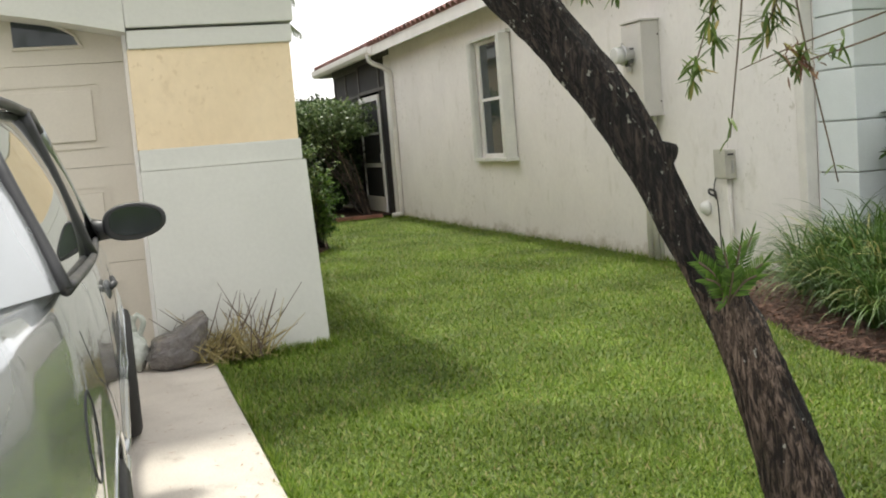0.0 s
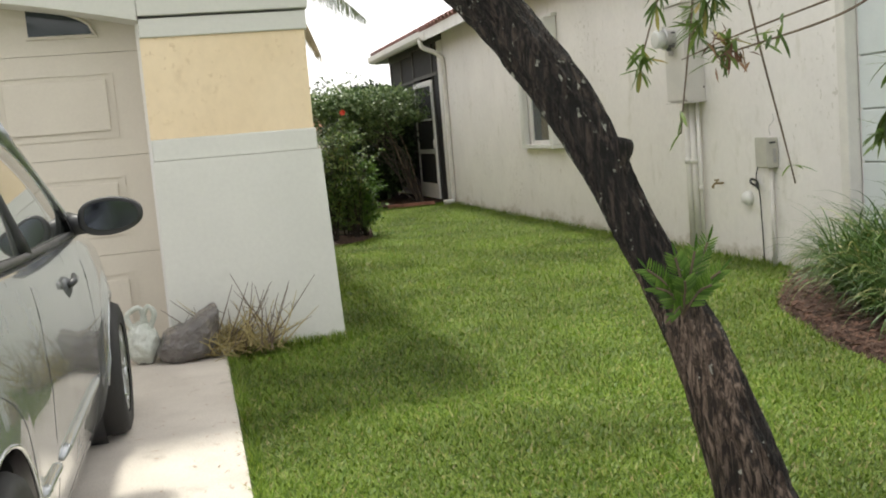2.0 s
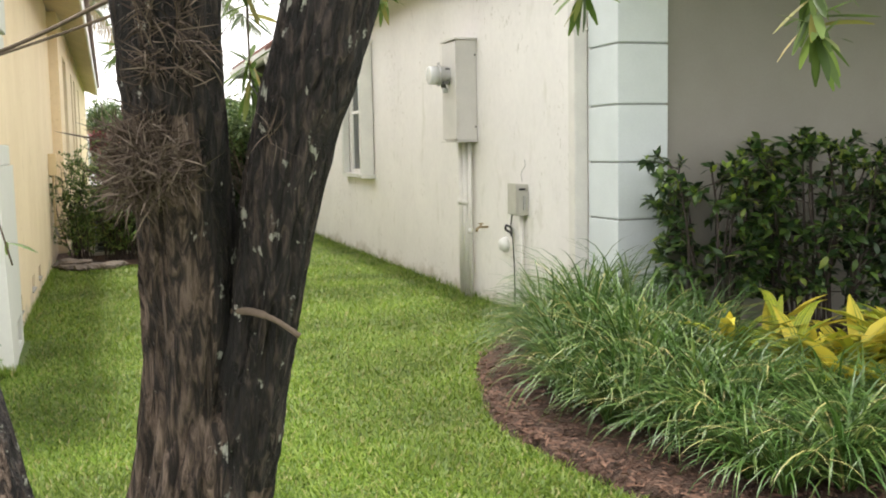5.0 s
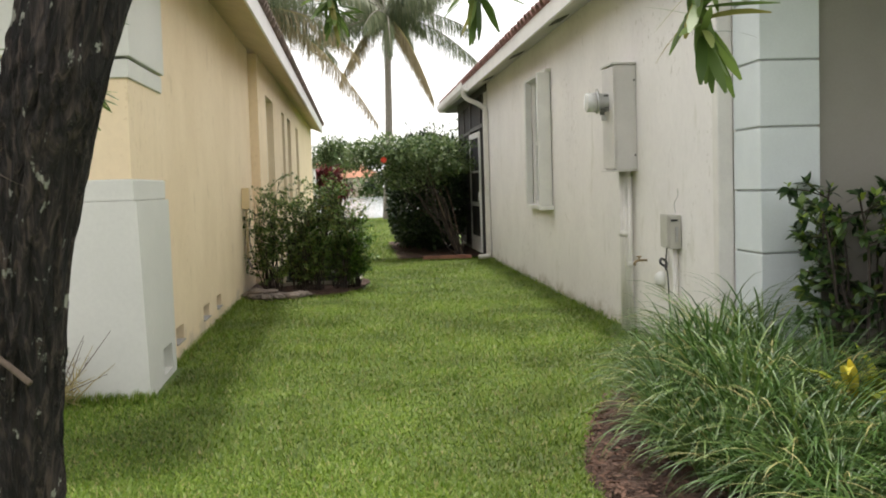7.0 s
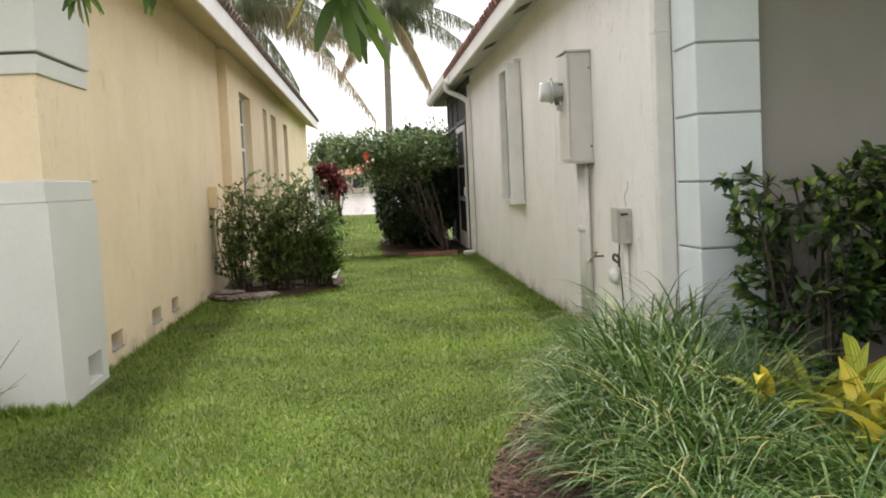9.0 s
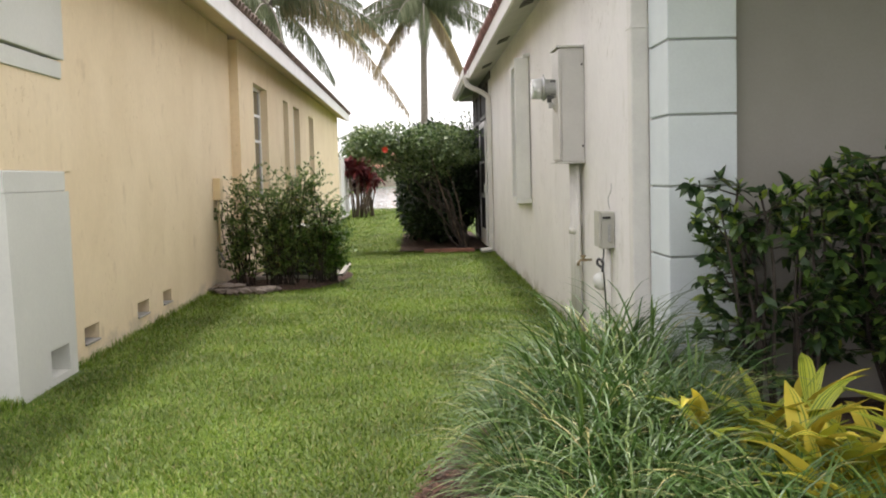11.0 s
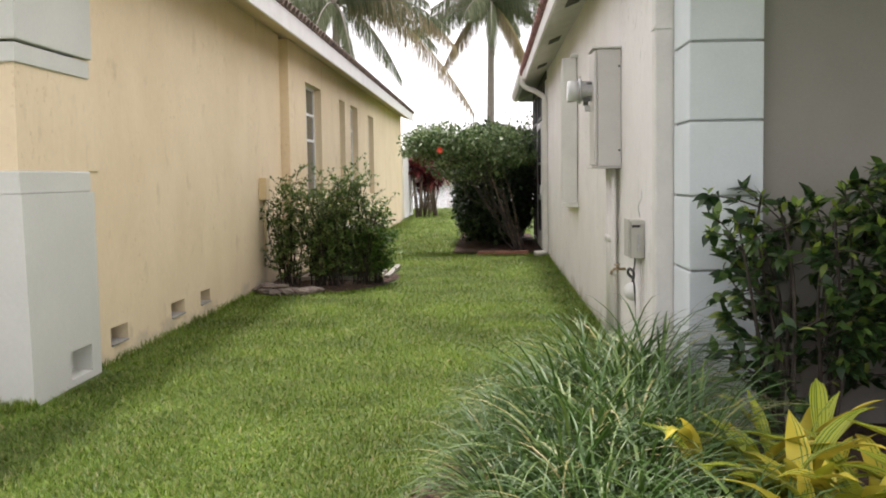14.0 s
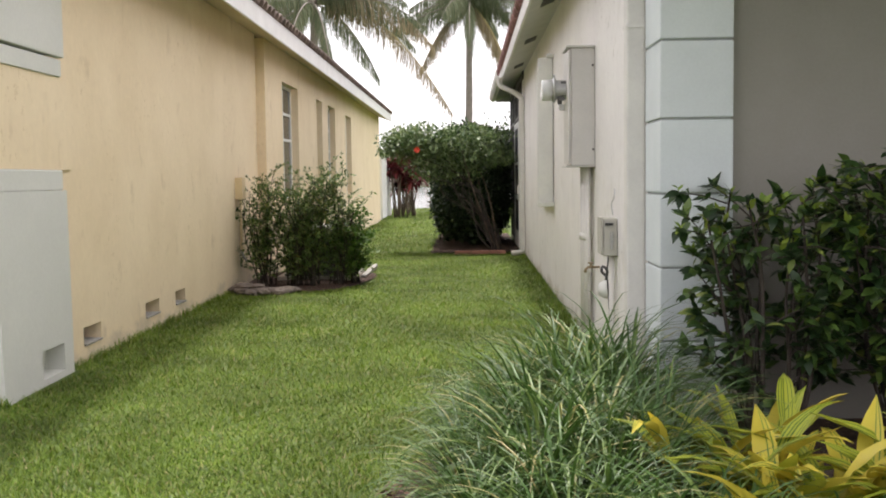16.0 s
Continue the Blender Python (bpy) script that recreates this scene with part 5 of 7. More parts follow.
for s in (1, -1):
    part("tail_light", boxed(CX + s * 0.46 - 0.10, CX + s * 0.46 + 0.08, 1.485, 1.53, 0.70, 0.86, bev=0.015), "brick", car, "red tail light")
    part("headlight", boxed(CX + s * 0.58 - 0.12, CX + s * 0.58 + 0.10, 5.82, 5.97, 0.58, 0.70, bev=0.03), "meterglass", car, "clear headlight")

# ---- rubbish by the garage ----
def bag(name, label, centre, size, material, squash, seedv):
    b = thing(name, label, "bag", (centre[0], centre[1], 0.022))
    bm = bmesh.new()
    bmesh.ops.create_icosphere(bm, subdivisions=5, radius=1.0)
    for v in bm.verts:
        d = v.co.normalized()
        e = 1 + 0.16 * noise.noise(d * 2.2 + Vector((seedv, 0, 0))) + 0.09 * abs(noise.noise(d * 6 + Vector((0, seedv, 0)))) + 0.035 * abs(noise.noise(d * 15))
        p = Vector((d.x * size[0], d.y * size[1], d.z * size[2])) * e
        p.x += squash * p.z
        p.z = max(p.z + size[2] * 0.92, 0.0 + 0.004 * noise.noise(d * 9))
        v.co = Vector((centre[0] + p.x, centre[1] + p.y, 0.024 + max(p.z, 0)))
    part("sack", bm, material, b, smooth=True)
    return b


tb = thing("rubbish_bag", "dark translucent plastic sack full of clippings by the pier", "bag", (2.72, 6.84, 0.022))
bm = bmesh.new()
bmesh.ops.create_icosphere(bm, subdivisions=6, radius=1.0)
for v in bm.verts:
    d = v.co.normalized()
    k = 1 / max((abs(d.x) ** 3.4 + abs(d.y) ** 3.0 + abs(d.z) ** 3.4) ** (1 / 3.3), 1e-6)
    q = d * k * (1 + 0.10 * noise.noise(d * 2.1 + Vector((3, 0, 0))) + 0.05 * abs(noise.noise(d * 5.5)) + 0.03 * abs(noise.noise(d * 14)) + 0.012 * abs(noise.noise(d * 30)))
    h = 0.125 + 0.055 * max(q.x, -0.3)
    v.co = Vector((2.70 + q.x * 0.175 + 0.03 * q.z, 6.84 + q.y * 0.14, 0.024 + max(h + q.z * h, 0)))
part("sack", bm, "bag_dark", tb, smooth=True)

wb = bag("carrier_bag", "crumpled white plastic carrier bag with tied handles", (2.425, 6.90, 0), (0.10, 0.10, 0.13), "bag_white", 0.0, 4.7)
for dx in (-0.05, 0.05):
    bm = bmesh.new()
    tube(bm, spline([(2.425 + dx, 6.88, 0.23), (2.43 + dx * 1.6, 6.87, 0.33), (2.45 + dx * 0.4, 6.87, 0.37), (2.44 - dx * 0.3, 6.88, 0.26)], 6), [0.016] * 18 + [0.008], 8, rough=0.4)
    part("bag_loop", bm, "bag_white", wb, smooth=True)

tw = thing("twig_pile", "heap of dry cut branches on the lawn edge", "twig pile", (3.05, 6.86, 0.0))
rng = random.Random(5)
for k in range(84):
    a = rng.uniform(0, 2 * math.pi)
    el = rng.uniform(-0.05, 1.1)
    ln = rng.uniform(0.14, 0.34) if k < 52 else rng.uniform(0.30, 0.55)
    if k >= 52:
        a, el = rng.uniform(-0.5, 2.6), rng.uniform(0.25, 1.2)
    p = Vector((3.03 + rng.uniform(-0.22, 0.22), 6.82 + rng.uniform(-0.12, 0.10), rng.uniform(0.02, 0.12)))
    d = Vector((math.cos(a) * math.cos(el), math.sin(a) * math.cos(el) * 0.45, math.sin(el)))
    q1 = p + d * ln * 0.5 + Vector((rng.uniform(-1, 1), rng.uniform(-1, 1), rng.uniform(-0.5, 1))) * 0.025
    q2 = p + d * ln + Vector((rng.uniform(-1, 1), rng.uniform(-1, 1), rng.uniform(-0.5, 1))) * 0.03
    q2.y, q1.y = min(q2.y, 7.0), min(q1.y, 7.0)
    q1.z, q2.z = max(q1.z, 0.015), max(q2.z, 0.012)
    bm = bmesh.new()
    tube(bm, [p, q1, q2], [0.0042, 0.0034, 0.0016], 6)
    if k >= 24:
        for j in range(2):
            e = q1 + Vector((rng.uniform(-1, 1), rng.uniform(-0.3, 0.3), rng.uniform(0, 1))) * 0.09
            e.y = min(e.y, 7.0)
            tube(bm, [q1, e], [0.0024, 0.001], 5)
    part("twig", bm, "twig_pale" if k < 56 else "twig", tw)
n = 620
P = np.stack([3.02 + RNG.normal(size=n) * 0.14, np.minimum(6.85 + RNG.normal(size=n) * 0.07, 6.98), rand(n, 0.01, 0.15)], 1)
D = np.stack([rand(n, -1, 1), rand(n, -0.5, 0.3), rand(n, -0.1, 0.9)], 1)
part("dry_leaves", mesh_np("dry_leaves", *blades(P, D, np.tile([0, 0, 1.0], (n, 1)) + RNG.normal(size=(n, 3)) * 0.3, rand(n, 0.06, 0.16), rand(n, 0.002, 0.0045), rand(n, -0.2, 0.4)), "twig_pale"), "twig_pale", tw, kind="stuff")
# bits of leaf on the concrete
n = 150
P = np.stack([2.9 - rand(n, 0, 1) ** 1.8 * 0.6, rand(n, 2.6, 6.9), np.full(n, 0.026)], 1)
a = rand(n, 0, 6.28)
solid("leaf_litter", mesh_np("leaf_litter", *blades(P, np.stack([np.cos(a), np.sin(a), a * 0], 1), np.tile([0, 0, 1.0], (n, 1)), rand(n, 0.01, 0.05), rand(n, 0.0015, 0.004), rand(n, -0.1, 0.05)), "dryleaf"), "dryleaf", "brown leaf bits scattered on the concrete", "leaf litter", "stuff")


# ---- trees on the lawn ----
def trunk_mesh(name, pts, radii, seg=80, per=16, furrow=0.085, split=None, turn=0.0, dark_side=2.0):
    """A barked limb: deep lengthwise furrows, near-black above the height split and towards +x beyond dark_side."""
    c = spline(pts, per)
    rr = np.interp(np.linspace(0, 1, len(c)), np.linspace(0, 1, len(radii)), radii)
    bm = bmesh.new()
    side, rings = None, []
    for i, p in enumerate(c):
        p = Vector(p)
        d = (Vector(c[min(i + 1, len(c) - 1)]) - Vector(c[max(i - 1, 0)])).normalized()
        side = d.orthogonal().normalized() if side is None else (side - d * side.dot(d)).normalized()
        up = d.cross(side)
        ring = []
        for k in range(seg):
            a = 2 * math.pi * k / seg
            o = side * math.cos(a) + up * math.sin(a)
            q = Vector((o.x * 8.5, o.y * 8.5, p.z * 5.5 + o.z * 8.5 + turn))
            f = 1 - abs(noise.noise(q)) * 2.4
            f2 = noise.noise(Vector((o.x * 20, o.y * 20, p.z * 14 + turn)))
            lump = noise.noise(Vector((o.x * 1.2, o.y * 1.2, p.z * 2.2 + turn)))
            ring.append(bm.verts.new(p + o * rr[i] * (1 + furrow * f + 0.045 * f2 + 0.12 * lump)))
        rings.append(ring)
    for n_, (a, b) in enumerate(zip(rings, rings[1:])):
        for k in range(seg):
            fc = bm.faces.new((a[k], a[(k + 1) % seg], b[(k + 1) % seg], b[k]))
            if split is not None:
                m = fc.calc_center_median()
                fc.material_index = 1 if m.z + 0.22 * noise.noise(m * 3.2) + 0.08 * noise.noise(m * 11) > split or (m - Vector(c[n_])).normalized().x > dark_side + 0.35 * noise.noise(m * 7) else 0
    bm.faces.new(rings[0][::-1])
    bm.faces.new(rings[-1])
    me = mesh_of(name, bm, "bark", True)
    me.materials.append(M["bark_black"])
    return me


lean = thing("tree", "leaning bottlebrush tree with black lichen-spotted bark", "tree", (3.98, 2.5, 0), "trees on the lawn")
T1 = [(4.12, 2.56, -0.06), (4.095, 2.585, 0.15), (4.070, 2.610, 0.30), (4.054, 2.635, 0.40), (4.032, 2.661, 0.50), (4.011, 2.690, 0.60), (3.990, 2.726, 0.70), (3.966, 2.774, 0.80), (3.935, 2.818, 0.90), (3.897, 2.852, 1.00), (3.868, 2.883, 1.10), (3.836, 2.918, 1.20), (3.798, 2.958, 1.30), (3.750, 3.005, 1.40), (3.692, 3.056, 1.50), (3.638, 3.105, 1.60), (3.570, 3.152, 1.70), (3.42, 3.24, 1.92), (3.30, 3.31, 2.2), (3.22, 3.36, 2.6), (3.2, 3.4, 3.1)]
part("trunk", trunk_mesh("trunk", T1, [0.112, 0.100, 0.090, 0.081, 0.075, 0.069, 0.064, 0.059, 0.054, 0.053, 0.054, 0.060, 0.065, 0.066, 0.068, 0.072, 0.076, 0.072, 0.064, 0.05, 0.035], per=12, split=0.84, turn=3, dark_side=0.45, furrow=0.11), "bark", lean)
bm = bmesh.new()
tube(bm, spline([(3.850, 2.880, 1.13), (3.874, 2.866, 1.18), (3.886, 2.858, 1.222)], 5), [0.040, 0.038, 0.036, 0.034, 0.032, 0.031, 0.031, 0.030, 0.029, 0.027, 0.020], 18, rough=0.3)
part("cut_stub", bm, "bark_black", lean, "sawn-off branch stub", smooth=True)

fork = thing("tree", "forked bottlebrush tree with brown furrowed bark and dry air plants", "tree", (4.35, 2.22, 0), "trees on the lawn")
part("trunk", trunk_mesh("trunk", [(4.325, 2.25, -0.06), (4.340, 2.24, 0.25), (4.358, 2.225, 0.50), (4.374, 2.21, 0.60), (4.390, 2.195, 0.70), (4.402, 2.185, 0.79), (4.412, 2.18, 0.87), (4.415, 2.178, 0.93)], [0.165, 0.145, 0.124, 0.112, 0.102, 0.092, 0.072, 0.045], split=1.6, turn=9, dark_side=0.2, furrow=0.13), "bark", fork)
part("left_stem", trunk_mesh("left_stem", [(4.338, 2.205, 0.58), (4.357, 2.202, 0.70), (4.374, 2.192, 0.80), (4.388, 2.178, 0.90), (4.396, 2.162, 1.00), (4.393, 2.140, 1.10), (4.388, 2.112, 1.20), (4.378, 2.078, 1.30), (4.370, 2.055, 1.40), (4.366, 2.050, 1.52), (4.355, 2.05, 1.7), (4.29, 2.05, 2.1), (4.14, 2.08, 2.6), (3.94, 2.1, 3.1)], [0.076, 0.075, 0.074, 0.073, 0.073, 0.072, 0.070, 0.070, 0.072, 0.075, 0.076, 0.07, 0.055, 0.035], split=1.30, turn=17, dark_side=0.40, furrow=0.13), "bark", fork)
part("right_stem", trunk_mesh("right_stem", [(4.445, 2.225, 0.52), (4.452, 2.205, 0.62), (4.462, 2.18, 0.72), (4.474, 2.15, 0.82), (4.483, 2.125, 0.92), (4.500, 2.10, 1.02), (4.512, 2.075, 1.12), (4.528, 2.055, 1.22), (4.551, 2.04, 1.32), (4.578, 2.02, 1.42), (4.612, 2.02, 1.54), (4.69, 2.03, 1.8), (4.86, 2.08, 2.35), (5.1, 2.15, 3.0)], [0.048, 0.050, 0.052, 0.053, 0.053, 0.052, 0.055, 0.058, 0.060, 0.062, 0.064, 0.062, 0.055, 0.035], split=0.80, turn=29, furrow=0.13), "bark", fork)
bm = bmesh.new()
tube(bm, spline([(4.452, 2.085, 1.045), (4.475, 2.03, 1.05), (4.505, 2.00, 1.04), (4.54, 1.985, 1.015)], 6), [0.0062] * 10 + [0.0045] * 9, 8)
part("dead_twig", bm, "twig", fork, smooth=True)
bm = bmesh.new()
r = bmesh.ops.create_icosphere(bm, subdivisions=3, radius=0.045)
for v in bm.verts:
    v.co = v.co * (1 + 0.5 * noise.noise(v.co * 30)) + Vector((4.455, 2.155, 0.585))
part("knob", bm, "bark_black", fork, smooth=True)
# scars where bark has come away
for owner, name_, mat_, x_, y_, z_, sx_, sz_ in ((fork, "bark_scar", "dryscar", 4.338, 2.110, 0.700, 0.011, 0.034), (fork, "bark_scar", "dryscar", 4.386, 2.106, 0.678, 0.006, 0.018), (fork, "bark_scar", "dryscar", 4.327, 2.116, 0.735, 0.007, 0.015)):
    bm = bmesh.new()
    bmesh.ops.create_icosphere(bm, subdivisions=2, radius=1.0)
    for v in bm.verts:
        d = v.co.normalized()
        v.co = Vector((x_ + d.x * sx_ * (1 + 0.4 * noise.noise(d * 3 + Vector((z_ * 40, 0, 0)))) + 0.2 * d.z * sx_, y_ + d.y * 0.006, z_ + d.z * sz_))
    part(name_, bm, mat_, owner, "pale bare scar in the bark", smooth=True)

limbs = [(lean, [(3.60, 3.13, 1.665), (3.75, 2.9, 2.05), (4.0, 2.5, 2.35), (4.3, 2.3, 2.6)], 0.026), (lean, [(3.3, 3.3, 2.15), (3.0, 2.8, 2.5), (2.9, 2.2, 2.75)], 0.028),
         (fork, [(4.375, 2.05, 1.60), (4.05, 1.75, 1.95), (3.75, 1.6, 2.2), (3.3, 1.5, 2.45)], 0.024), (fork, [(4.69, 2.04, 1.88), (5.1, 2.2, 2.2), (5.5, 2.4, 2.4), (6.0, 2.5, 2.6)], 0.026),
         (fork, [(4.36, 2.06, 1.7), (4.6, 2.4, 2.15), (4.8, 2.9, 2.4), (5.0, 3.4, 2.6)], 0.024), (lean, [(3.28, 3.3, 2.3), (3.6, 3.6, 2.5), (4.1, 3.7, 2.6), (4.6, 3.6, 2.7)], 0.024)]
for owner, pts, r in limbs:
    bm = bmesh.new()
    c = spline(pts, 8)
    tube(bm, c, list(np.linspace(r, r * 0.35, len(c))), 10, rough=0.25)
    part("branch", bm, "twig", owner, smooth=True)


def whorl(p, way, n, length, spread=1.0):
    """Narrow leaves radiating round a twig's end."""
    way = unit(np.array(way, float))
    d = unit(RNG.normal(size=(n, 3))) * spread + way * 0.55
    base = np.array(p) + way * rand(n, -0.05, 0.02)[:, None]
    return base, d, unit(RNG.normal(size=(n, 3))) * 0.4 + np.array([0, 0, 1.0]), rand(n, 0.75, 1.1) * length


def spray(owner, tip, start, whorls, leaf=0.085, sag=0.08, brown=0, n=15):
    """A hanging shoot from start to tip, with tufts of narrow leaves; brown: a dead clump at that share of its length."""
    a, b = np.array(start, float), np.array(tip, float)
    mid = (a + b) / 2 + np.array([RNG.uniform(-1, 1) * 0.05, RNG.uniform(-1, 1) * 0.05, -sag])
    c = spline([a, mid, b], 9)
    bm = bmesh.new()
    tube(bm, c, list(np.linspace(0.0042, 0.0018, len(c))), 6)
    s = part("shoot", bm, "twig", owner, smooth=True)
    sets = []
    for w in whorls:
        i = min(int(w * (len(c) - 1)), len(c) - 1)
        d = np.array(c[i]) - np.array(c[max(i - 1, 0)])
        sets.append(whorl(c[i], d + np.array([0, 0, -0.02]), n + 14 if w > 0.9 and n > 4 else n + 3, leaf))
    for P, D, N, L in sets:
        me = mesh_np("leaf_tuft", *blades(P, D, N, L * 0.86, L * 0.070, rand(len(P), 0.0, 0.3), 4, [0.35, 0.85, 1.0, 0.92, 0.25], 0.15), "bottle")
        part("leaf_tuft", me, "bottle", s)
    if brown:
        i = int(brown * (len(c) - 1))
        q = whorl(c[i], [0.6, 0, -0.3], 44, leaf * 0.45)
        me = mesh_np("dead_clump", *blades(q[0] + RNG.normal(size=(44, 3)) * 0.014, q[1], q[2], q[3], q[3] * 0.09, rand(44, 0.2, 0.7), 3), "brownclump")
        part("dead_clump", me, "brownclump", s, "brown dead leaf clump")


# shoots that hang low in front of the wall
spray(lean, (3.78, 2.17, 1.37), (4.30, 2.28, 1.56), (0.88, 1.0), leaf=0.07, sag=0.02, brown=0.96, n=8)
spray(lean, (3.85, 2.35, 1.46), (4.0, 2.4, 1.9), (0.8, 1.0), leaf=0.075, n=12)
spray(fork, (3.77, 1.42, 1.27), (3.95, 1.62, 2.1), (0.88, 1.0), leaf=0.085, brown=0.92, n=8)
spray(lean, (4.10, 2.44, 1.10), (3.95, 2.45, 2.3), (1.0,), leaf=0.06, n=0)
spray(lean, (3.93, 2.63, 1.225), (3.96, 2.5, 2.3), (1.0,), leaf=0.055, n=1)
spray(lean, (3.86, 2.67, 1.395), (3.9, 2.6, 2.2), (0.8, 1.0), leaf=0.07)
spray(fork, (4.36, 2.48, 1.20), (4.42, 2.35, 2.2), (0.65, 0.85, 1.0), leaf=0.085, n=16)
spray(fork, (5.52, 2.05, 1.50), (5.56, 2.3, 2.4), (0.9, 1.0), leaf=0.12, n=16)
spray(fork, (5.23, 2.42, 1.62), (5.2, 2.3, 2.3), (0.85, 1.0), leaf=0.10, n=17)
spray(fork, (4.96, 3.05, 1.69), (4.9, 3.0, 2.4), (0.9, 1.0), leaf=0.10, n=15)
spray(fork, (4.32, 3.28, 1.53), (4.35, 3.4, 2.5), (0.8, 1.0), leaf=0.09, n=14)
spray(fork, (4.52, 2.3, 1.42), (4.5, 2.3, 2.2), (0.8, 1.0), leaf=0.08)
# the long slanting shoot
bm = bmesh.new()
tube(bm, spline([(3.86, 2.47, 1.385), (3.98, 2.42, 1.43), (4.25, 2.3, 1.515), (4.5, 2.15, 1.60)], 8), list(np.linspace(0.0012, 0.0036, 25)), 6)
part("shoot", bm, "twig", lean, smooth=True)
for k in range(30):
    x, y, z = RNG.uniform(3.35, 4.35), RNG.uniform(1.75, 3.1), RNG.uniform(1.56, 1.95)
    spray(lean if k % 2 else fork, (x, y, z), (x + RNG.uniform(-0.2, 0.2), y + RNG.uniform(-0.2, 0.2), z + RNG.uniform(0.3, 0.6)), (0.6, 0.8, 1.0), leaf=RNG.uniform(0.065, 0.10), n=14)
for k in range(60):
    x, y, z = RNG.uniform(2.7, 6.2), RNG.uniform(1.5, 4.0), RNG.uniform(2.15, 2.9)
    spray(lean if k % 2 else fork, (x, y, z), (x + RNG.uniform(-0.3, 0.3), y + RNG.uniform(-0.3, 0.3), z + RNG.uniform(0.3, 0.6)), (0.4, 0.6, 0.8, 1.0), leaf=RNG.uniform(0.07, 0.11), n=18)

# dry air plants on the fork
def airplant(centre, n, size, label):
    """A tangle of short curled dry leaves, in tufts."""
    a = thing("air_plant", label, "air plant", centre, "air plants on the tree")
    for k in range(max(n // 50, 1)):
        m = min(n, 50)
        c = np.array(centre) + unit(RNG.normal(size=3)) * np.array(size) * RNG.uniform(0.2, 0.95)
        P = c + RNG.normal(size=(m, 3)) * np.array(size) * 0.16
        D = unit(c - np.array(centre)) * 0.5 + RNG.normal(size=(m, 3))
        part("leaf_tuft", mesh_np("leaf_tuft", *blades(P, D, RNG.normal(size=(m, 3)), rand(m, 0.016, 0.038), rand(m, 0.0007, 0.0015), rand(m, 0.6, 2.0), 5), "airplant"), "airplant", a)


airplant((4.325, 2.000, 1.285), 2800, (0.064, 0.052, 0.058), "dry brown tangle of air plants on the forked trunk")
airplant((4.365, 1.975, 1.45), 500, (0.045, 0.026, 0.09), "dry grey air plants high on the forked trunk")
airplant((4.50, 1.985, 1.30), 20, (0.03, 0.02, 0.03), "small dry air plant on the thinner stem")

# leafy sprout on the leaning trunk
sp_ = thing("tree_sprout", "fresh green pinnate sprout growing from the leaning trunk", "sprout", (3.945, 2.71, 0.80))
for k, (dx, dy, h, ln) in enumerate(((-0.10, -0.03, 0.10, 0.2), (0.02, -0.05, 0.20, 0.24), (0.07, -0.04, 0.22, 0.24), (-0.03, -0.07, 0.12, 0.2), (0.05, -0.08, 0.10, 0.2), (-0.06, -0.05, 0.02, 0.18), (-0.13, -0.04, 0.16, 0.2), (0.10, -0.05, 0.13, 0.2), (-0.05, -0.06, 0.19, 0.2))):
    a = np.array([3.945, 2.705, 0.785])
    b = a + np.array([dx * 0.80, dy * 1.0, h * 0.80])
    c = spline([a, (a + b) / 2 + np.array([0, -0.01, 0.02]), b], 8)
    bm = bmesh.new()
    tube(bm, c, 0.003, 6)
    st = part("stem", bm, "twig", sp_, smooth=True)
    P, D, L = [], [], []
    way = unit(b - a)
    sd = unit(np.cross(way, [0.2, 1, 0.1]))
    for i in range(3, len(c)):
        for s in (1, -1):
            P.append(c[i])
            D.append(way * 1.0 + sd * s)
            L.append(0.044 * (1 - 0.3 * (i / len(c))))
    P.append(c[-1])
    D.append(way)
    L.append(0.045)
    L = np.array(L)
    part("leaf", mesh_np("leaf", *blades(P, D, np.tile([0, -1.0, 0.5], (len(P), 1)), L, L * 0.078, rand(len(P), 0.05, 0.3), 4), "fern"), "fern", st)

# ---- lawn ----
def grass(name, label, boxes, seg, lo, hi, w, keep):
    V = []
    for x0, x1, y0, y1, per in boxes:
        n = int((x1 - x0) * (y1 - y0) * per)
        P = np.stack([rand(n, x0, x1), rand(n, y0, y1), np.full(n, -0.012)], 1)
        P = P[keep(P)]
        n = len(P)
        a, t = rand(n, 0, 6.2832), rand(n, 0.35, 1.38)
        D = np.stack([np.cos(a) * np.sin(t), np.sin(a) * np.sin(t), np.cos(t)], 1)
        L = rand(n, lo, hi) * (0.8 + 0.4 * np.sin(P[:, 0] * 2.1 + 1.7 * np.sin(P[:, 1] * 1.3)) ** 2)
        V.append(blades(P, D, np.tile([0, 0, 1.0], (n, 1)), L, rand(n, w * 0.7, w * 1.3), rand(n, 0.05, 0.55), seg, [1.0, 0.85, 0.08] if seg == 2 else [1.0, 0.12]))
    solid(name, mesh_np(name, *join(*V), "grass"), "grass", label, "grass", "stuff")


bx, by = np.array([p[0] for p in BED])[::-1], np.array([p[1] for p in BED])[::-1]


def open_lawn(P):
    x, y = P[:, 0], P[:, 1]
    left = np.where(y < 7.03, 2.935, np.where(y < 8.2, 3.71, np.where(y < 14.8, 3.615, 3.735)))
    right = np.where(y < 7.45, np.interp(y, by, bx) + 0.03, 7.30)
    bed = ((x - 4.35) / 0.82) ** 2 + ((y - 14.4) / 1.46) ** 2 < 1
    hedge = (y > 18.6) & (y < 24.5) & (x > 5.75)
    return (x > left) & (x < right) & ~bed & ~hedge


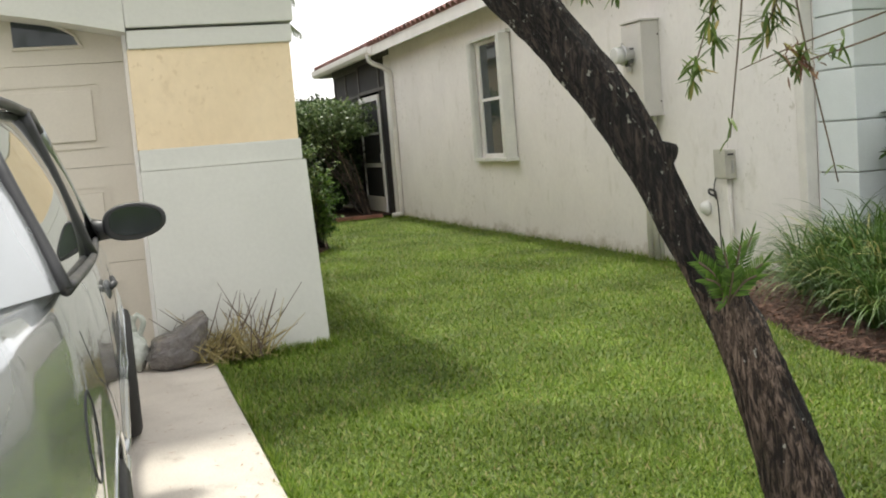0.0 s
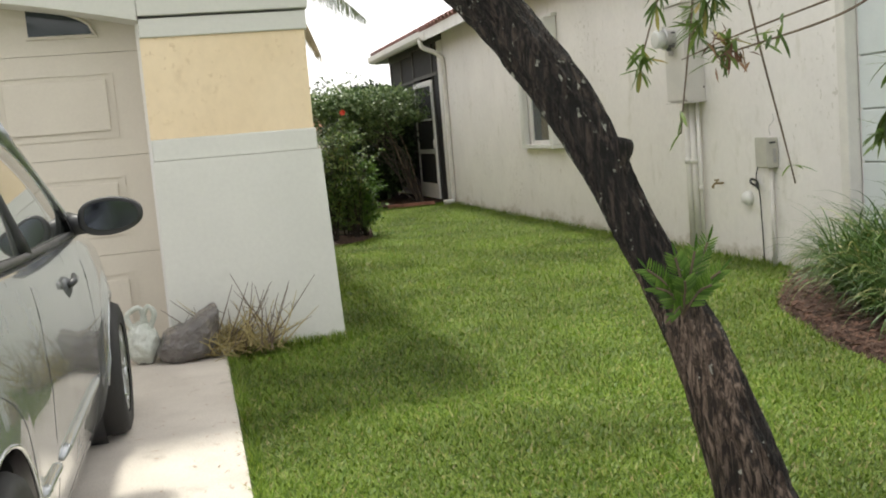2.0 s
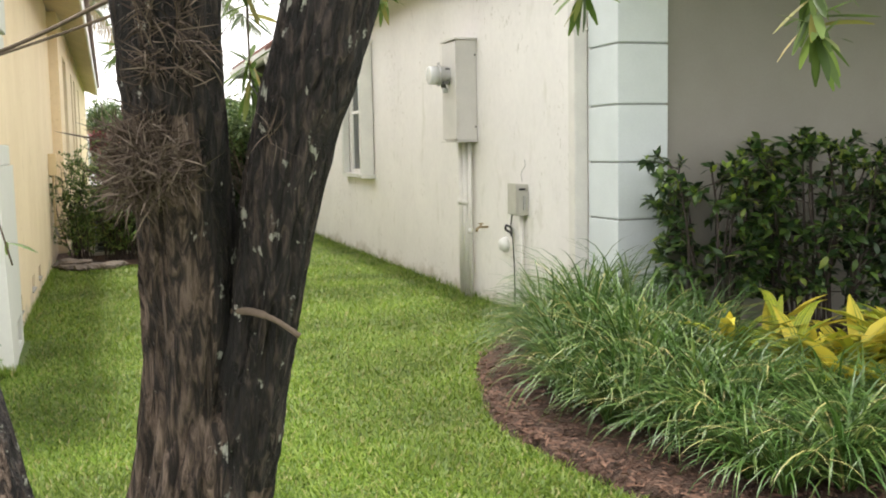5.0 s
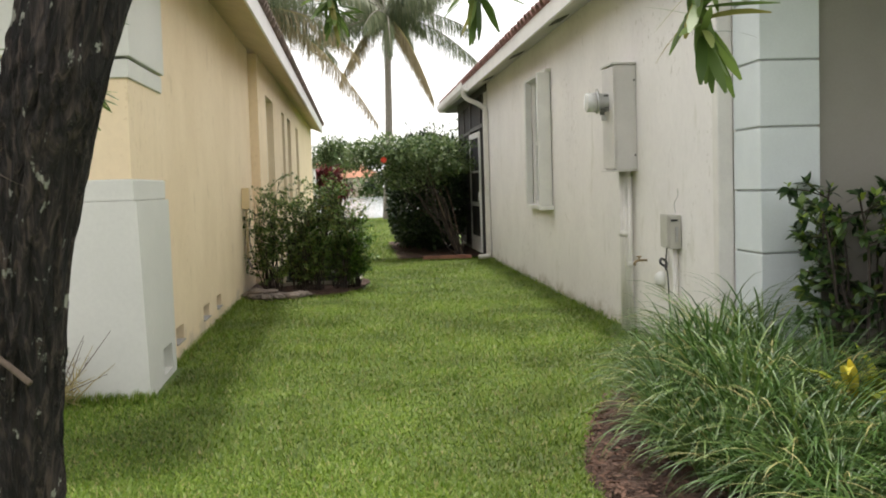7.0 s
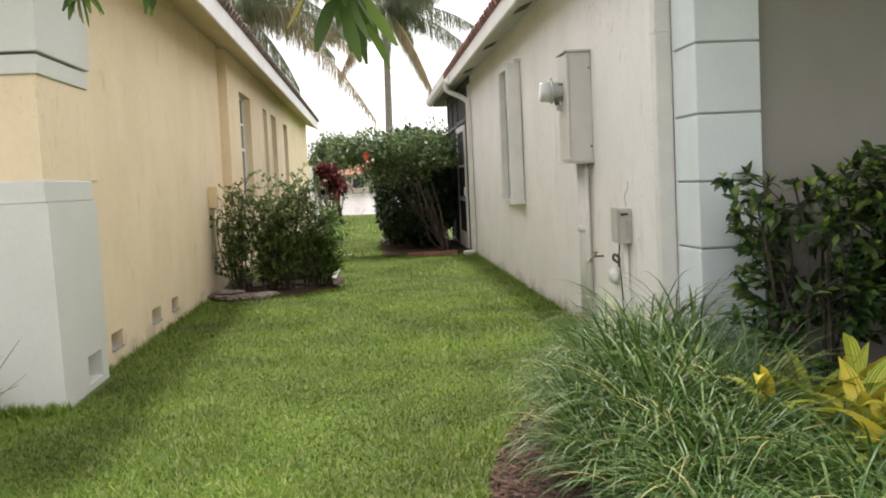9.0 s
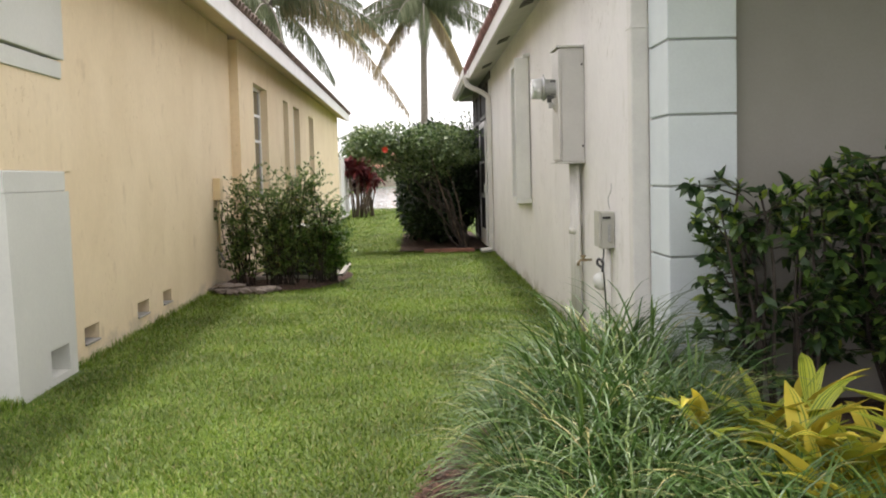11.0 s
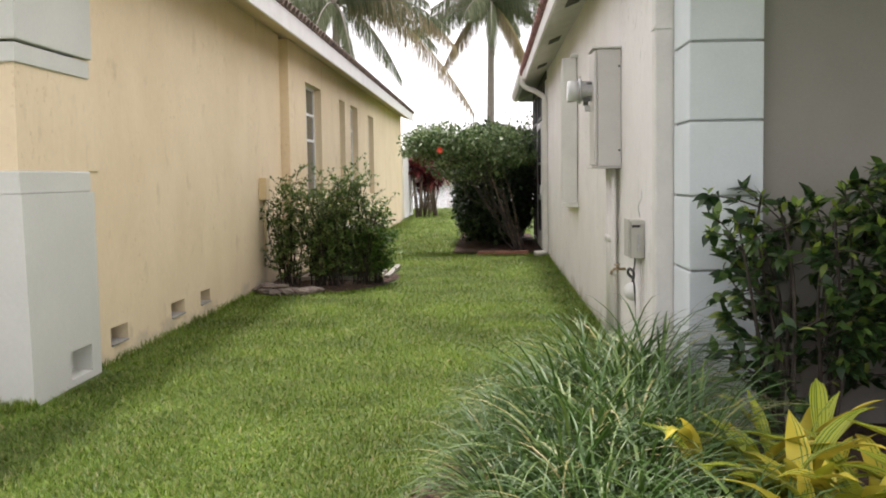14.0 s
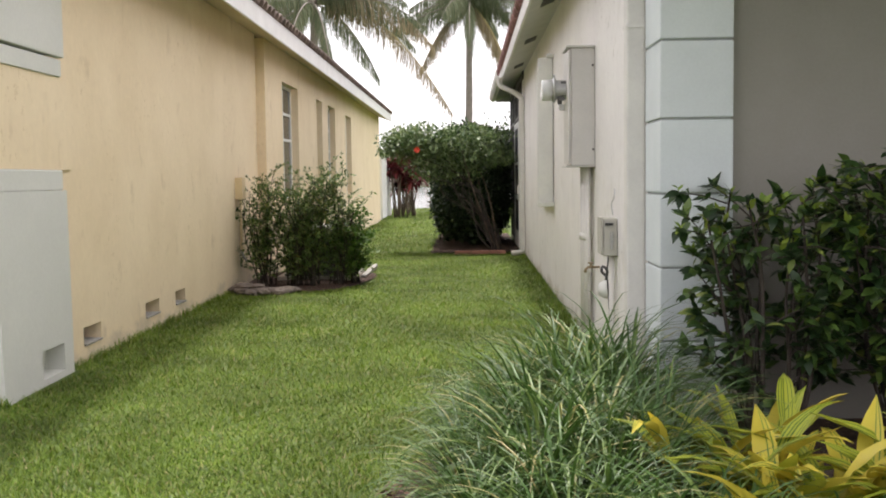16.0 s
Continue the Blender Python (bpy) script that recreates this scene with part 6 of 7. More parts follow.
grass("lawn_grass_near", "bright green mown lawn grass", [(2.9, 7.3, 3.0, 5.2, 18000), (2.9, 7.3, 5.2, 8.0, 12500)], 2, 0.022, 0.046, 0.0030, open_lawn)
grass("lawn_grass_middle", "bright green mown lawn grass between the houses", [(3.6, 7.3, 8.0, 12.0, 8500), (3.6, 7.3, 12.0, 19.0, 4500)], 1, 0.024, 0.050, 0.0044, open_lawn)
grass("lawn_grass_far", "green mown grass towards the lake", [(3.7, 7.3, 19.0, 30.0, 1300), (0.5, 9.0, 30.0, 44.5, 600)], 1, 0.05, 0.09, 0.007, lambda P: open_lawn(P) | (P[:, 1] > 32.5))
grass("lawn_grass_front", "green mown grass below the trees", [(2.9, 7.3, -3.0, 3.0, 2600)], 1, 0.04, 0.075, 0.0045, lambda P: (P[:, 0] > 2.935) & (P[:, 0] < np.where(P[:, 1] > 2.0, np.interp(P[:, 1], by, bx), 7.3)))
# longer grass where the mower cannot reach
n = 3800
k = np.arange(n) % 4
P = np.zeros((n, 3))
P[:, 1] = np.where(k == 0, rand(n, 7.5, 18.0), np.where(k == 1, rand(n, 8.2, 13.0), np.where(k == 2, 7.0 - rand(n, 0, 1) ** 2 * 0.12, rand(n, 3.2, 6.7))))
P[:, 0] = np.where(k == 0, RX - 0.02 - rand(n, 0, 1) ** 2 * 0.08, np.where(k == 1, LX + 0.02 + rand(n, 0, 1) ** 2 * 0.07, np.where(k == 2, rand(n, 2.98, 3.72), 2.93 + rand(n, 0, 1) ** 2 * 0.05)))
a, t = rand(n, 0, 6.2832), rand(n, 0.05, 0.6)
D = np.stack([np.cos(a) * np.sin(t), np.sin(a) * np.sin(t), np.cos(t)], 1)
solid("edge_grass", mesh_np("edge_grass", *blades(P, D, np.tile([0, 0, 1.0], (n, 1)), rand(n, 0.03, 0.08), rand(n, 0.002, 0.004), rand(n, 0.05, 0.5), 2, [1, 0.8, 0.08]), "grass"), "grass", "longer uncut grass along walls and driveway", "grass", "stuff")

# ---- mulch chips and litter in the bed ----
n = 4200
y = rand(n, 2.6, 7.2)
x = np.interp(y, by, bx) + 0.02 + rand(n, 0, 1) ** 1.6 * 0.9
a = rand(n, 0, 6.2832)
P = np.stack([x, y, rand(n, 0.0, 0.06) + 0.02], 1)
solid("mulch_chips", mesh_np("mulch_chips", *blades(P, np.stack([np.cos(a), np.sin(a), rand(n, -0.3, 0.4)], 1), np.tile([0, 0, 1.0], (n, 1)) + RNG.normal(size=(n, 3)) * 0.4, rand(n, 0.015, 0.055), rand(n, 0.002, 0.007), rand(n, -0.1, 0.2), 1, [1, 0.7]), "chip"), "chip", "red-brown wood chips strewn on the bed", "mulch", "stuff")

# ---- strap-leaved clumps along the bed ----
def arcs(P, az, t0, t1, L, W, seg=8, shape=None, twist=0.0, bow=1.15):
    """Strap leaves that leave their base at the angle t0 from upright and bow over to t1."""
    n = len(P)
    u = np.stack([np.cos(az), np.sin(az), np.zeros(n)], 1)
    sd = np.stack([-np.sin(az + twist), np.cos(az + twist), np.zeros(n)], 1)
    shape = shape or [0.55, 0.85, 1, 1, 1, 0.95, 0.8, 0.5, 0.05]
    c, rows = np.array(P, float), []
    for k in range(seg + 1):
        w = sd * (W * shape[k])[:, None]
        th = t0 + (t1 - t0) * (k / seg) ** bow
        lift = np.stack([-u[:, 0] * np.cos(th), -u[:, 1] * np.cos(th), np.sin(th)], 1) * (W * shape[k] * 0.35)[:, None]
        rows += [c - w + lift, c, c + w + lift]
        c = c + (u * np.sin(th)[:, None] + np.array([0, 0, 1.0]) * np.cos(th)[:, None]) * (L / seg)[:, None]
    V = np.stack(rows, 1)
    m = 3 * (seg + 1)
    q = np.array([[3 * k + e, 3 * k + 1 + e, 3 * k + 4 + e, 3 * k + 3 + e] for k in range(seg) for e in (0, 1)])
    return V.reshape(-1, 3), (np.arange(n)[:, None, None] * m + q[None]).reshape(-1, 4)


def fan_mesh(n):
    az = RNG.normal(size=n) * 0.75
    P = np.stack([np.cos(az) * 0.045 * rand(n, 0, 1), np.sin(az) * 0.06 * rand(n, 0.2, 1), np.zeros(n)], 1)
    t0 = rand(n, 0.05, 0.75)
    return arcs(P, az, t0, t0 + rand(n, 1.35, 2.25), rand(n, 0.46, 0.86), rand(n, 0.0040, 0.0068), 8, bow=1.35)


fans = [mesh_np("leaf_fan", *fan_mesh(38), "liriope", True) for k in range(8)]
spots = []
for j in range(13):
    for i in range(7):
        yy = 3.40 + j * 0.235 + RNG.uniform(-0.07, 0.07)
        xx = bed_edge(yy) + 0.44 + i * 0.225 + RNG.uniform(-0.07, 0.07)
        if xx < (7.14 if yy > 4.75 else 7.40) and yy < 6.05 + (7.1 - xx) * 0.4 and (xx - 7.46) ** 2 + (yy - 4.3) ** 2 > 0.46 ** 2:
            spots.append((xx, yy))
for i, (xx, yy) in enumerate(spots):
    c = thing("grass_clump", "arching strap-leaved border grass clump in mulch", "plant", (xx, yy, 0.05), "border grass clumps in the bed")
    turn0, s = RNG.uniform(0, 6.28), RNG.uniform(0.88, 1.08) * float(np.interp(yy, [3.4, 4.4, 5.6], [0.79, 0.82, 0.91]))
    low = float(np.interp(yy, [3.4, 4.2, 5.0, 5.7], [0.74, 0.84, 1.02, 1.20]))
    rim_ = xx - bed_edge(yy)
    if rim_ < 0.55:
        s, low = s * 0.80, low * 0.80
    for k in range(4):
        ob = new("leaf_fan", fans[(i * 3 + k * 2) % 8])
        ob.parent = c
        ob.matrix_basis = Matrix.Rotation(turn0 + k * 1.57 + RNG.uniform(-0.3, 0.3), 4, "Z") @ Matrix.Diagonal((s, s, low * RNG.uniform(0.92, 1.08), 1))

# ---- yellow striped plants ----
def broad_plant(at, canes, label, seedv, tall=1.0):
    """Leaning canes, each with broad pointed blades in two ranks, yellow with green stripes; the oldest withered."""
    g_ = thing("variegated_plant", label, "plant", (*at, 0.05), "yellow-leaved plants in the bed")
    r_ = random.Random(seedv)
    for k in range(canes):
        a = 6.283 * (k + r_.uniform(-0.35, 0.35)) / canes
        ht = r_.uniform(0.24, 0.44) * tall
        base = Vector((at[0] + math.cos(a) * 0.06, at[1] + math.sin(a) * 0.06, 0.05))
        top = base + Vector((math.cos(a) * ht * 0.45, math.sin(a) * ht * 0.45, ht))
        bm = bmesh.new()
        tube(bm, [base - Vector((0, 0, 0.06)), base.lerp(top, 0.5) + Vector((0, 0, 0.02)), top], [0.009, 0.007, 0.004], 7)
        cane = part("cane", bm, "twig_pale", g_, smooth=True)
        for m_ in range(8):
            u = 0.30 + 0.10 * m_
            q = base.lerp(top, u)
            az = a + (1.15 if m_ % 2 else -1.15) * r_.uniform(0.4, 1.2)
            withered = m_ == 0 and k % 2 == 0
            kind_ = "dryleaf" if withered else ("gold" if r_.random() < 0.45 else "goldgreen")
            ln = r_.uniform(0.26, 0.40)
            wd = ln * (r_.uniform(0.080, 0.112) if not withered else 0.06)
            t0 = r_.uniform(0.40, 0.95) if not withered else 1.0
            one = lambda v: np.array([v])
            V_, F_ = arcs([q], one(az), one(t0), one(t0 + (r_.uniform(0.5, 1.3) if not withered else 1.7)), one(ln), one(wd), 8, [0.22, 0.62, 0.9, 1.0, 1.0, 0.88, 0.64, 0.34, 0.03], r_.uniform(-0.5, 0.5))
            V_ = V_ + 0.012 * np.array([[0, 0, noise.noise(Vector(v_ * 14))] for v_ in V_])
            lm = mesh_np("leaf", V_, F_, kind_, True)
            if kind_ != "dryleaf":
                w_ = V_.reshape(-1, 3, 3)
                st_ = []
                for side_, u_ in ((0, 0.30), (0, 0.72), (2, 0.22), (2, 0.55), (2, 0.80))[:5 if kind_ == "goldgreen" else 2]:
                    e_ = [w_[:, side_] * (1 - q_) + w_[:, 1] * q_ + np.array([0, 0, 0.0014]) for q_ in (u_ - 0.06, u_ + 0.06)]
                    if side_:
                        e_ = e_[::-1]
                    f_ = np.array([[2 * z_, 2 * z_ + 1, 2 * z_ + 3, 2 * z_ + 2] for z_ in range(8)])
                    st_.append((np.stack(e_, 1).reshape(-1, 3), f_))
                sm = join((V_, F_), *st_)
                lm = mesh_np("leaf", *sm, kind_, True)
                lm.materials.append(M["stripe"])
                lm.polygons.foreach_set("material_index", np.r_[np.zeros(len(F_)), np.ones(len(sm[1]) - len(F_))].astype(np.int32))
            part("leaf", lm, kind_, cane, "withered curled leaf" if withered else "")


broad_plant((7.44, 4.38), 12, "yellow and green striped broad-leaved plant with dry tips", 3, 0.72)
broad_plant((7.36, 4.00), 11, "yellow and green broad-leaved plant at the bed's middle", 31, 0.55)
broad_plant((7.80, 4.20), 12, "yellow broad-leaved plant with withered brown leaves", 8, 0.80)
broad_plant((7.20, 4.58), 4, "yellow and green striped plant leaning over border grass", 44, 0.85)
broad_plant((7.30, 4.86), 4, "small yellowing broad-leaved plant among border grass", 12, 0.8)
broad_plant((8.10, 4.50), 8, "yellow striped broad-leaved plant beside the bush", 21, 0.8)

# ---- glossy bushes in front of the shade-coloured front wall ----
def glossy_bush(cx, cy, hx, hy, top, stems, label, seedv):
    """Upright crooked stems that fork twice; whorls of broad pointed leaves at the twig ends, the youngest pale."""
    b = thing("bush", label, "bush", (cx, cy, 0.06), "bushes before the front wall")
    r_ = random.Random(seedv)
    P, D, L = [], [], []
    yP, yD, yL = [], [], []

    def whorl_at(q, way, m, ln, young=False):
        way = unit(np.array(way))
        for _ in range(m):
            d = np.array([r_.gauss(0, 1), r_.gauss(0, 1), r_.gauss(0.1, 0.7)]) * 0.8 + way * (1.3 if young else 0.55)
            (yP if young else P).append(np.array(q) - way * r_.uniform(0, 0.05))
            (yD if young else D).append(d)
            (yL if young else L).append(ln * r_.uniform(0.7, 1.15))

    for k in range(stems):
        a = 6.283 * (k + r_.uniform(-0.3, 0.3)) / stems
        foot = Vector((cx + math.cos(a) * hx * 0.30, cy + math.sin(a) * hy * 0.30, 0.04))
        reach = r_.uniform(0.35, 0.95)
        tipv = Vector((cx + math.cos(a) * hx * reach, min(cy + math.sin(a) * hy * reach, 6.16), top * r_.uniform(0.74, 0.97)))
        c = spline([foot, foot.lerp(tipv, 0.35) + Vector((r_.uniform(-1, 1), r_.uniform(-1, 1), 0.6)) * 0.06, foot.lerp(tipv, 0.7) + Vector((r_.uniform(-1, 1), r_.uniform(-1, 1), 0.4)) * 0.05, tipv], 6)
        bm = bmesh.new()
        tube(bm, c, list(np.linspace(0.012, 0.0045, len(c))), 7, rough=0.3)
        br = part("branch", bm, "twig_dark", b, smooth=True)
        whorl_at(c[-1], c[-1] - c[-3], 8, 0.075)
        whorl_at(c[-1], (0, -0.1, 1), 4, 0.055, True)
        for j in range(11):
            i_ = r_.randrange(4, len(c))
            q = np.array(c[i_])
            oa = a + r_.uniform(-1.5, 1.5)
            e = q + np.array([math.cos(oa) * r_.uniform(0.08, 0.26), math.sin(oa) * r_.uniform(0.05, 0.20), r_.uniform(-0.06, 0.20)])
            e[2], e[1] = min(e[2], top * r_.uniform(0.93, 1.02)), min(e[1], 6.2)
            tw_ = bmesh.new()
            tube(tw_, [q, (q + e) / 2 + np.array([0, 0, 0.012]), e], [0.0042, 0.0034, 0.0022], 5)
            part("twig", tw_, "twig_dark", br)
            whorl_at(e, e - q, r_.randrange(7, 12), 0.078)
            whorl_at((q + e) / 2, e - q, 4, 0.07)
            if e[2] > top * 0.72 and r_.random() < 0.6:
                whorl_at(e + np.array([0, 0, 0.02]), (0, -0.2, 1), 4, 0.052, True)
    for name_, mat_, P_, D_, L_ in (("foliage", "bushleaf", P, D, L), ("young_foliage", "youngleaf", yP, yD, yL)):
        P_, D_, L_ = np.array(P_), np.array(D_), np.array(L_)
        P_[:, 1] = np.minimum(P_[:, 1], 6.2)
        n_ = len(P_)
        part(name_, mesh_np(name_, *blades(P_, D_, np.tile([0, -0.3, 1.0], (n_, 1)) + RNG.normal(size=(n_, 3)) * 0.3, L_, L_ * rand(n_, 0.19, 0.27), rand(n_, 0.0, 0.55), 5, [0.12, 0.7, 1.0, 0.92, 0.5, 0.04], 0.22), mat_, True), mat_, b, kind="stuff")


glossy_bush(7.74, 5.82, 0.42, 0.36, 1.27, 12, "dark glossy-leaved bush before the front wall", 2)
glossy_bush(8.42, 5.72, 0.56, 0.44, 1.36, 20, "tall dense dark glossy-leaved bush before the front wall", 6)
glossy_bush(9.30, 5.68, 0.60, 0.44, 1.34, 16, "dark glossy-leaved bush beside the entrance wall", 9)

# ---- shrub bed by the yellow wall ----
bm = bmesh.new()
ring = [bm.verts.new((4.35 + 0.80 * math.cos(a) * (1 + 0.05 * math.sin(5 * a)), 14.4 + 1.5 * math.sin(a), 0.006)) for a in [2 * math.pi * k / 40 for k in range(40)]]
mid = bm.verts.new((4.35, 14.4, 0.06))
for k in range(40):
    bm.faces.new((ring[k], ring[(k + 1) % 40], mid))
solid("soil_bed", bm, "mulch", "dark mulch under the shrub by the yellow wall", "mulch bed", "structure", smooth=True)
stone_kinds = []
for k in range(4):
    bm = bmesh.new()
    bmesh.ops.create_icosphere(bm, subdivisions=2, radius=1)
    for v in bm.verts:
        d = v.co.normalized()
        v.co = Vector((d.x * 0.11, d.y * 0.08, d.z * 0.04)) * (1 + 0.35 * noise.noise(d * 1.8 + Vector((k * 5, 0, 0))))
    stone_kinds.append(mesh_of("stone", bm, "stone", False))
for k in range(26):
    st = new("edging_stone", stone_kinds[k % 4])
    u = k / 25
    st.matrix_basis = pose(3.68 + u * 0.62 + RNG.uniform(-0.05, 0.05), 12.98 - 0.30 * math.sin(u * 2.4) + RNG.uniform(-0.10, 0.15), 0.03 + (0.05 if k % 4 == 3 and u < 0.6 else 0), RNG.uniform(-12, 12), RNG.uniform(-12, 12), RNG.uniform(0, 360))
    tagged(st, "flat brown edging stone beside the shrub", "stone", "stones round the shrub bed")
for k in range(4):
    e = new("edging_block", mesh_of("edging_block", boxed(-0.035, 0.035, -0.2, 0.2, 0, 0.055, bev=0.008), "edging"))
    e.matrix_basis = pose(5.02, 14.60 + k * 0.43, -0.005, 0, 0, RNG.uniform(-3, 3))
    tagged(e, "pale edging block at the shrub bed", "edging", "edging blocks along the shrub bed")


def shrub(name, label, cat, at, stems, crown, n, leaf, material, lean_=(0, 0, 0), stem_r=0.012, stuff2=None, hollow=0.5, wid=0.24, bumps=0.35, freq=2.2, square=2.0):
    """A shrub: stems from the ground into an uneven crown of many small leaves."""
    b = thing(name, label, cat, (*at, 0))
    c, s = np.array(crown[0]), np.array(crown[1])
    for k in range(stems):
        a = RNG.uniform(0, 6.28)
        f = np.array([at[0] + math.cos(a) * 0.12, at[1] + math.sin(a) * 0.15, -0.02])
        e = c + unit(RNG.normal(size=(1, 3)))[0] * s * np.array([0.75, 0.75, 0.6])
        m_ = (f + e) / 2 + RNG.normal(size=3) * 0.08 + np.array(lean_)
        bm = bmesh.new()
        cc = spline([f, m_, e], 7)
        tube(bm, cc, list(np.linspace(stem_r, stem_r * 0.3, len(cc))), 7)
        part("stem", bm, "twig", b, smooth=True)
    P, D = crown_points(n, crown[0], crown[1], bumps=bumps, hollow=hollow, freq=freq, square=square)
    d = D * 0.6 + unit(RNG.normal(size=P.shape)) + np.array([0, 0, 0.25])
    L = rand(n, leaf * 0.7, leaf * 1.3)
    part("foliage", mesh_np("foliage", *blades(P, d, np.tile([0, 0, 1.0], (n, 1)) + RNG.normal(size=(n, 3)) * 0.4, L, L * wid, rand(n, 0, 0.4), 2, [0.3, 1.0, 0.08]), material), material, b, kind="stuff")
    return b


def sprig_shrub(label, at, spread, top, stems, material, leaf, seedv, droop=0.0):
    """Thin stems fanning up from the ground, each with side sprigs; small leaves only along the sprigs, so light shows between."""
    b = thing("shrub", label, "shrub", (*at, 0))
    r_ = random.Random(seedv)
    P, D = [], []
    for k in range(stems):
        f = np.array([at[0] + r_.uniform(-1, 1) * spread[0] * 0.45, at[1] + r_.uniform(-1, 1) * spread[1] * 0.45, -0.02])
        e = np.array([at[0] + r_.uniform(-1, 1) * spread[0], at[1] + r_.uniform(-1, 1) * spread[1], top * r_.uniform(0.55, 1.0) * (1 - 0.12 * r_.random())])
        c = spline([f, (f + e) / 2 + np.array([r_.gauss(0, 1), r_.gauss(0, 1), 1]) * 0.05, e], 8)
        bm = bmesh.new()
        tube(bm, c, list(np.linspace(0.0085, 0.0025, len(c))), 6)
        st = part("stem", bm, "twig_dark", b, smooth=True)
        for j in range(13):
            i_ = r_.randrange(3, len(c))
            q = np.array(c[i_])
            oa = r_.uniform(0, 6.283)
            ln = r_.uniform(0.10, 0.26)
            g = q + np.array([math.cos(oa) * ln, math.sin(oa) * ln * 0.8, ln * r_.uniform(-0.2, 0.9) - droop])
            g[2] = max(g[2], 0.06)
            tw_ = bmesh.new()
            tube(tw_, [q, g], [0.0026, 0.0014], 4)
            part("sprig", tw_, "twig_dark", st)
            way = unit(g - q)
            for m_ in range(20):
                u = r_.uniform(0.15, 1.05)
                P.append(q + (g - q) * u + np.array([r_.gauss(0, 1), r_.gauss(0, 1), r_.gauss(0, 1)]) * 0.012)
                D.append(way * 0.7 + np.array([r_.gauss(0, 1), r_.gauss(0, 1), r_.gauss(0.25, 0.8)]))
    P, D = np.array(P), np.array(D)
    P[:, 0] = np.maximum(P[:, 0], LX + 0.03)
    P[:, 2] = np.maximum(P[:, 2], 0.04)
    n_ = len(P)
    L = rand(n_, leaf * 0.7, leaf * 1.3)
    part("foliage", mesh_np("foliage", *blades(P, D, np.tile([0, 0, 1.0], (n_, 1)) + RNG.normal(size=(n_, 3)) * 0.4, L, L * 0.27, rand(n_, 0, 0.4), 2, [0.3, 1.0, 0.08]), material), material, b, kind="stuff")


sprig_shrub("upright open fine-leaved shrub against the yellow wall", (3.93, 13.55), (0.26, 0.26), 1.44, 19, "shrubleaf", 0.036, 3)
sprig_shrub("broad fine-leaved green shrub in front of the air conditioner", (4.38, 13.50), (0.42, 0.26), 1.42, 44, "shrubleaf", 0.036, 4)
sprig_shrub("fine-leaved green shrub beside the air conditioner", (4.78, 13.66), (0.22, 0.30), 1.38, 20, "shrubleaf", 0.036, 5)
sprig_shrub("bright green leafy shrub at the bed's outer edge", (4.98, 13.85), (0.16, 0.36), 0.92, 15, "fern", 0.044, 6, 0.03)

# far hedge and hibiscus
solid("hedge_bed", flat(5.72, 7.26, 18.62, 24.4, 0.004, 6, 20, lambda x, y: 0.02 * noise.noise(Vector((x * 3, y * 3, 0))) + 0.015), "mulch", "dark bare soil under the hedge", "mulch bed", "structure", smooth=True)
shrub("hedge", "tall dark clipped hedge beside the screened porch", "hedge", (6.45, 21.8), 10, ((6.46, 21.7, 1.17), (0.76, 2.2, 1.13)), 21000, 0.085, "darkleaf", stem_r=0.03, hollow=0.5, bumps=0.18, wid=0.3, square=3.2)
hb = shrub("hibiscus", "spreading hibiscus shrub with crooked dark stems and a red flower", "shrub", (6.80, 18.92), 3, ((6.42, 19.25, 1.80), (0.72, 0.55, 0.42)), 3600, 0.066, "hibleaf", stem_r=0.018, hollow=0.15, bumps=0.38, wid=0.3, square=2.6)
for cx_, cz_, sx_, sz_, n_ in ((5.62, 1.88, 0.60, 0.36, 2600), (5.15, 1.86, 0.34, 0.30, 1000), (6.15, 1.42, 0.55, 0.26, 900), (5.60, 1.45, 0.36, 0.22, 420), (6.95, 1.62, 0.30, 0.16, 380)):
    P, D = crown_points(n_, (cx_, 19.25, cz_), (sx_, 0.5, sz_), bumps=0.45, hollow=0.1, square=2.4)
    d = D * 0.5 + unit(RNG.normal(size=P.shape)) + np.array([0, 0, 0.2])
    L = rand(n_, 0.045, 0.08)
    part("foliage", mesh_np("foliage", *blades(P, d, np.tile([0, 0, 1.0], (n_, 1)) + RNG.normal(size=(n_, 3)) * 0.4, L, L * 0.3, rand(n_, 0, 0.4), 2, [0.3, 1.0, 0.08]), "hibleaf"), "hibleaf", hb, kind="stuff")
for k, (ex, ez) in enumerate(((5.2, 1.9), (5.5, 1.75), (5.75, 2.0), (6.0, 1.6), (6.25, 1.9), (5.9, 1.45), (6.6, 1.8), (5.35, 1.6), (5.65, 1.5), (6.1, 1.25), (5.05, 1.75), (6.4, 1.5), (5.8, 1.75))):
    f = np.array([6.80 + 0.012 * k, 18.90 + 0.015 * k, -0.02])
    q1 = f + np.array([-0.08 - 0.07 * (k % 4), 0.03 * (k % 3), 0.34 + 0.09 * (k % 3)])
    q2 = np.array([6.60 - 0.075 * (k % 9), 18.92 + 0.05 * (k % 3), 0.95 + 0.07 * (k % 4)])
    cc = spline([f, q1, q2, (q2 + np.array([ex, 19.15, ez])) / 2 + np.array([0.05, 0, 0.10 * (-1) ** k]), (ex, 19.2, ez)], 7)
    bm = bmesh.new()
    tube(bm, cc, list(np.linspace(0.013, 0.004, len(cc))), 8, rough=0.3)
    part("stem", bm, "twig_dark", hb, smooth=True)
n = 7
a = np.arange(n) * 2 * math.pi / n
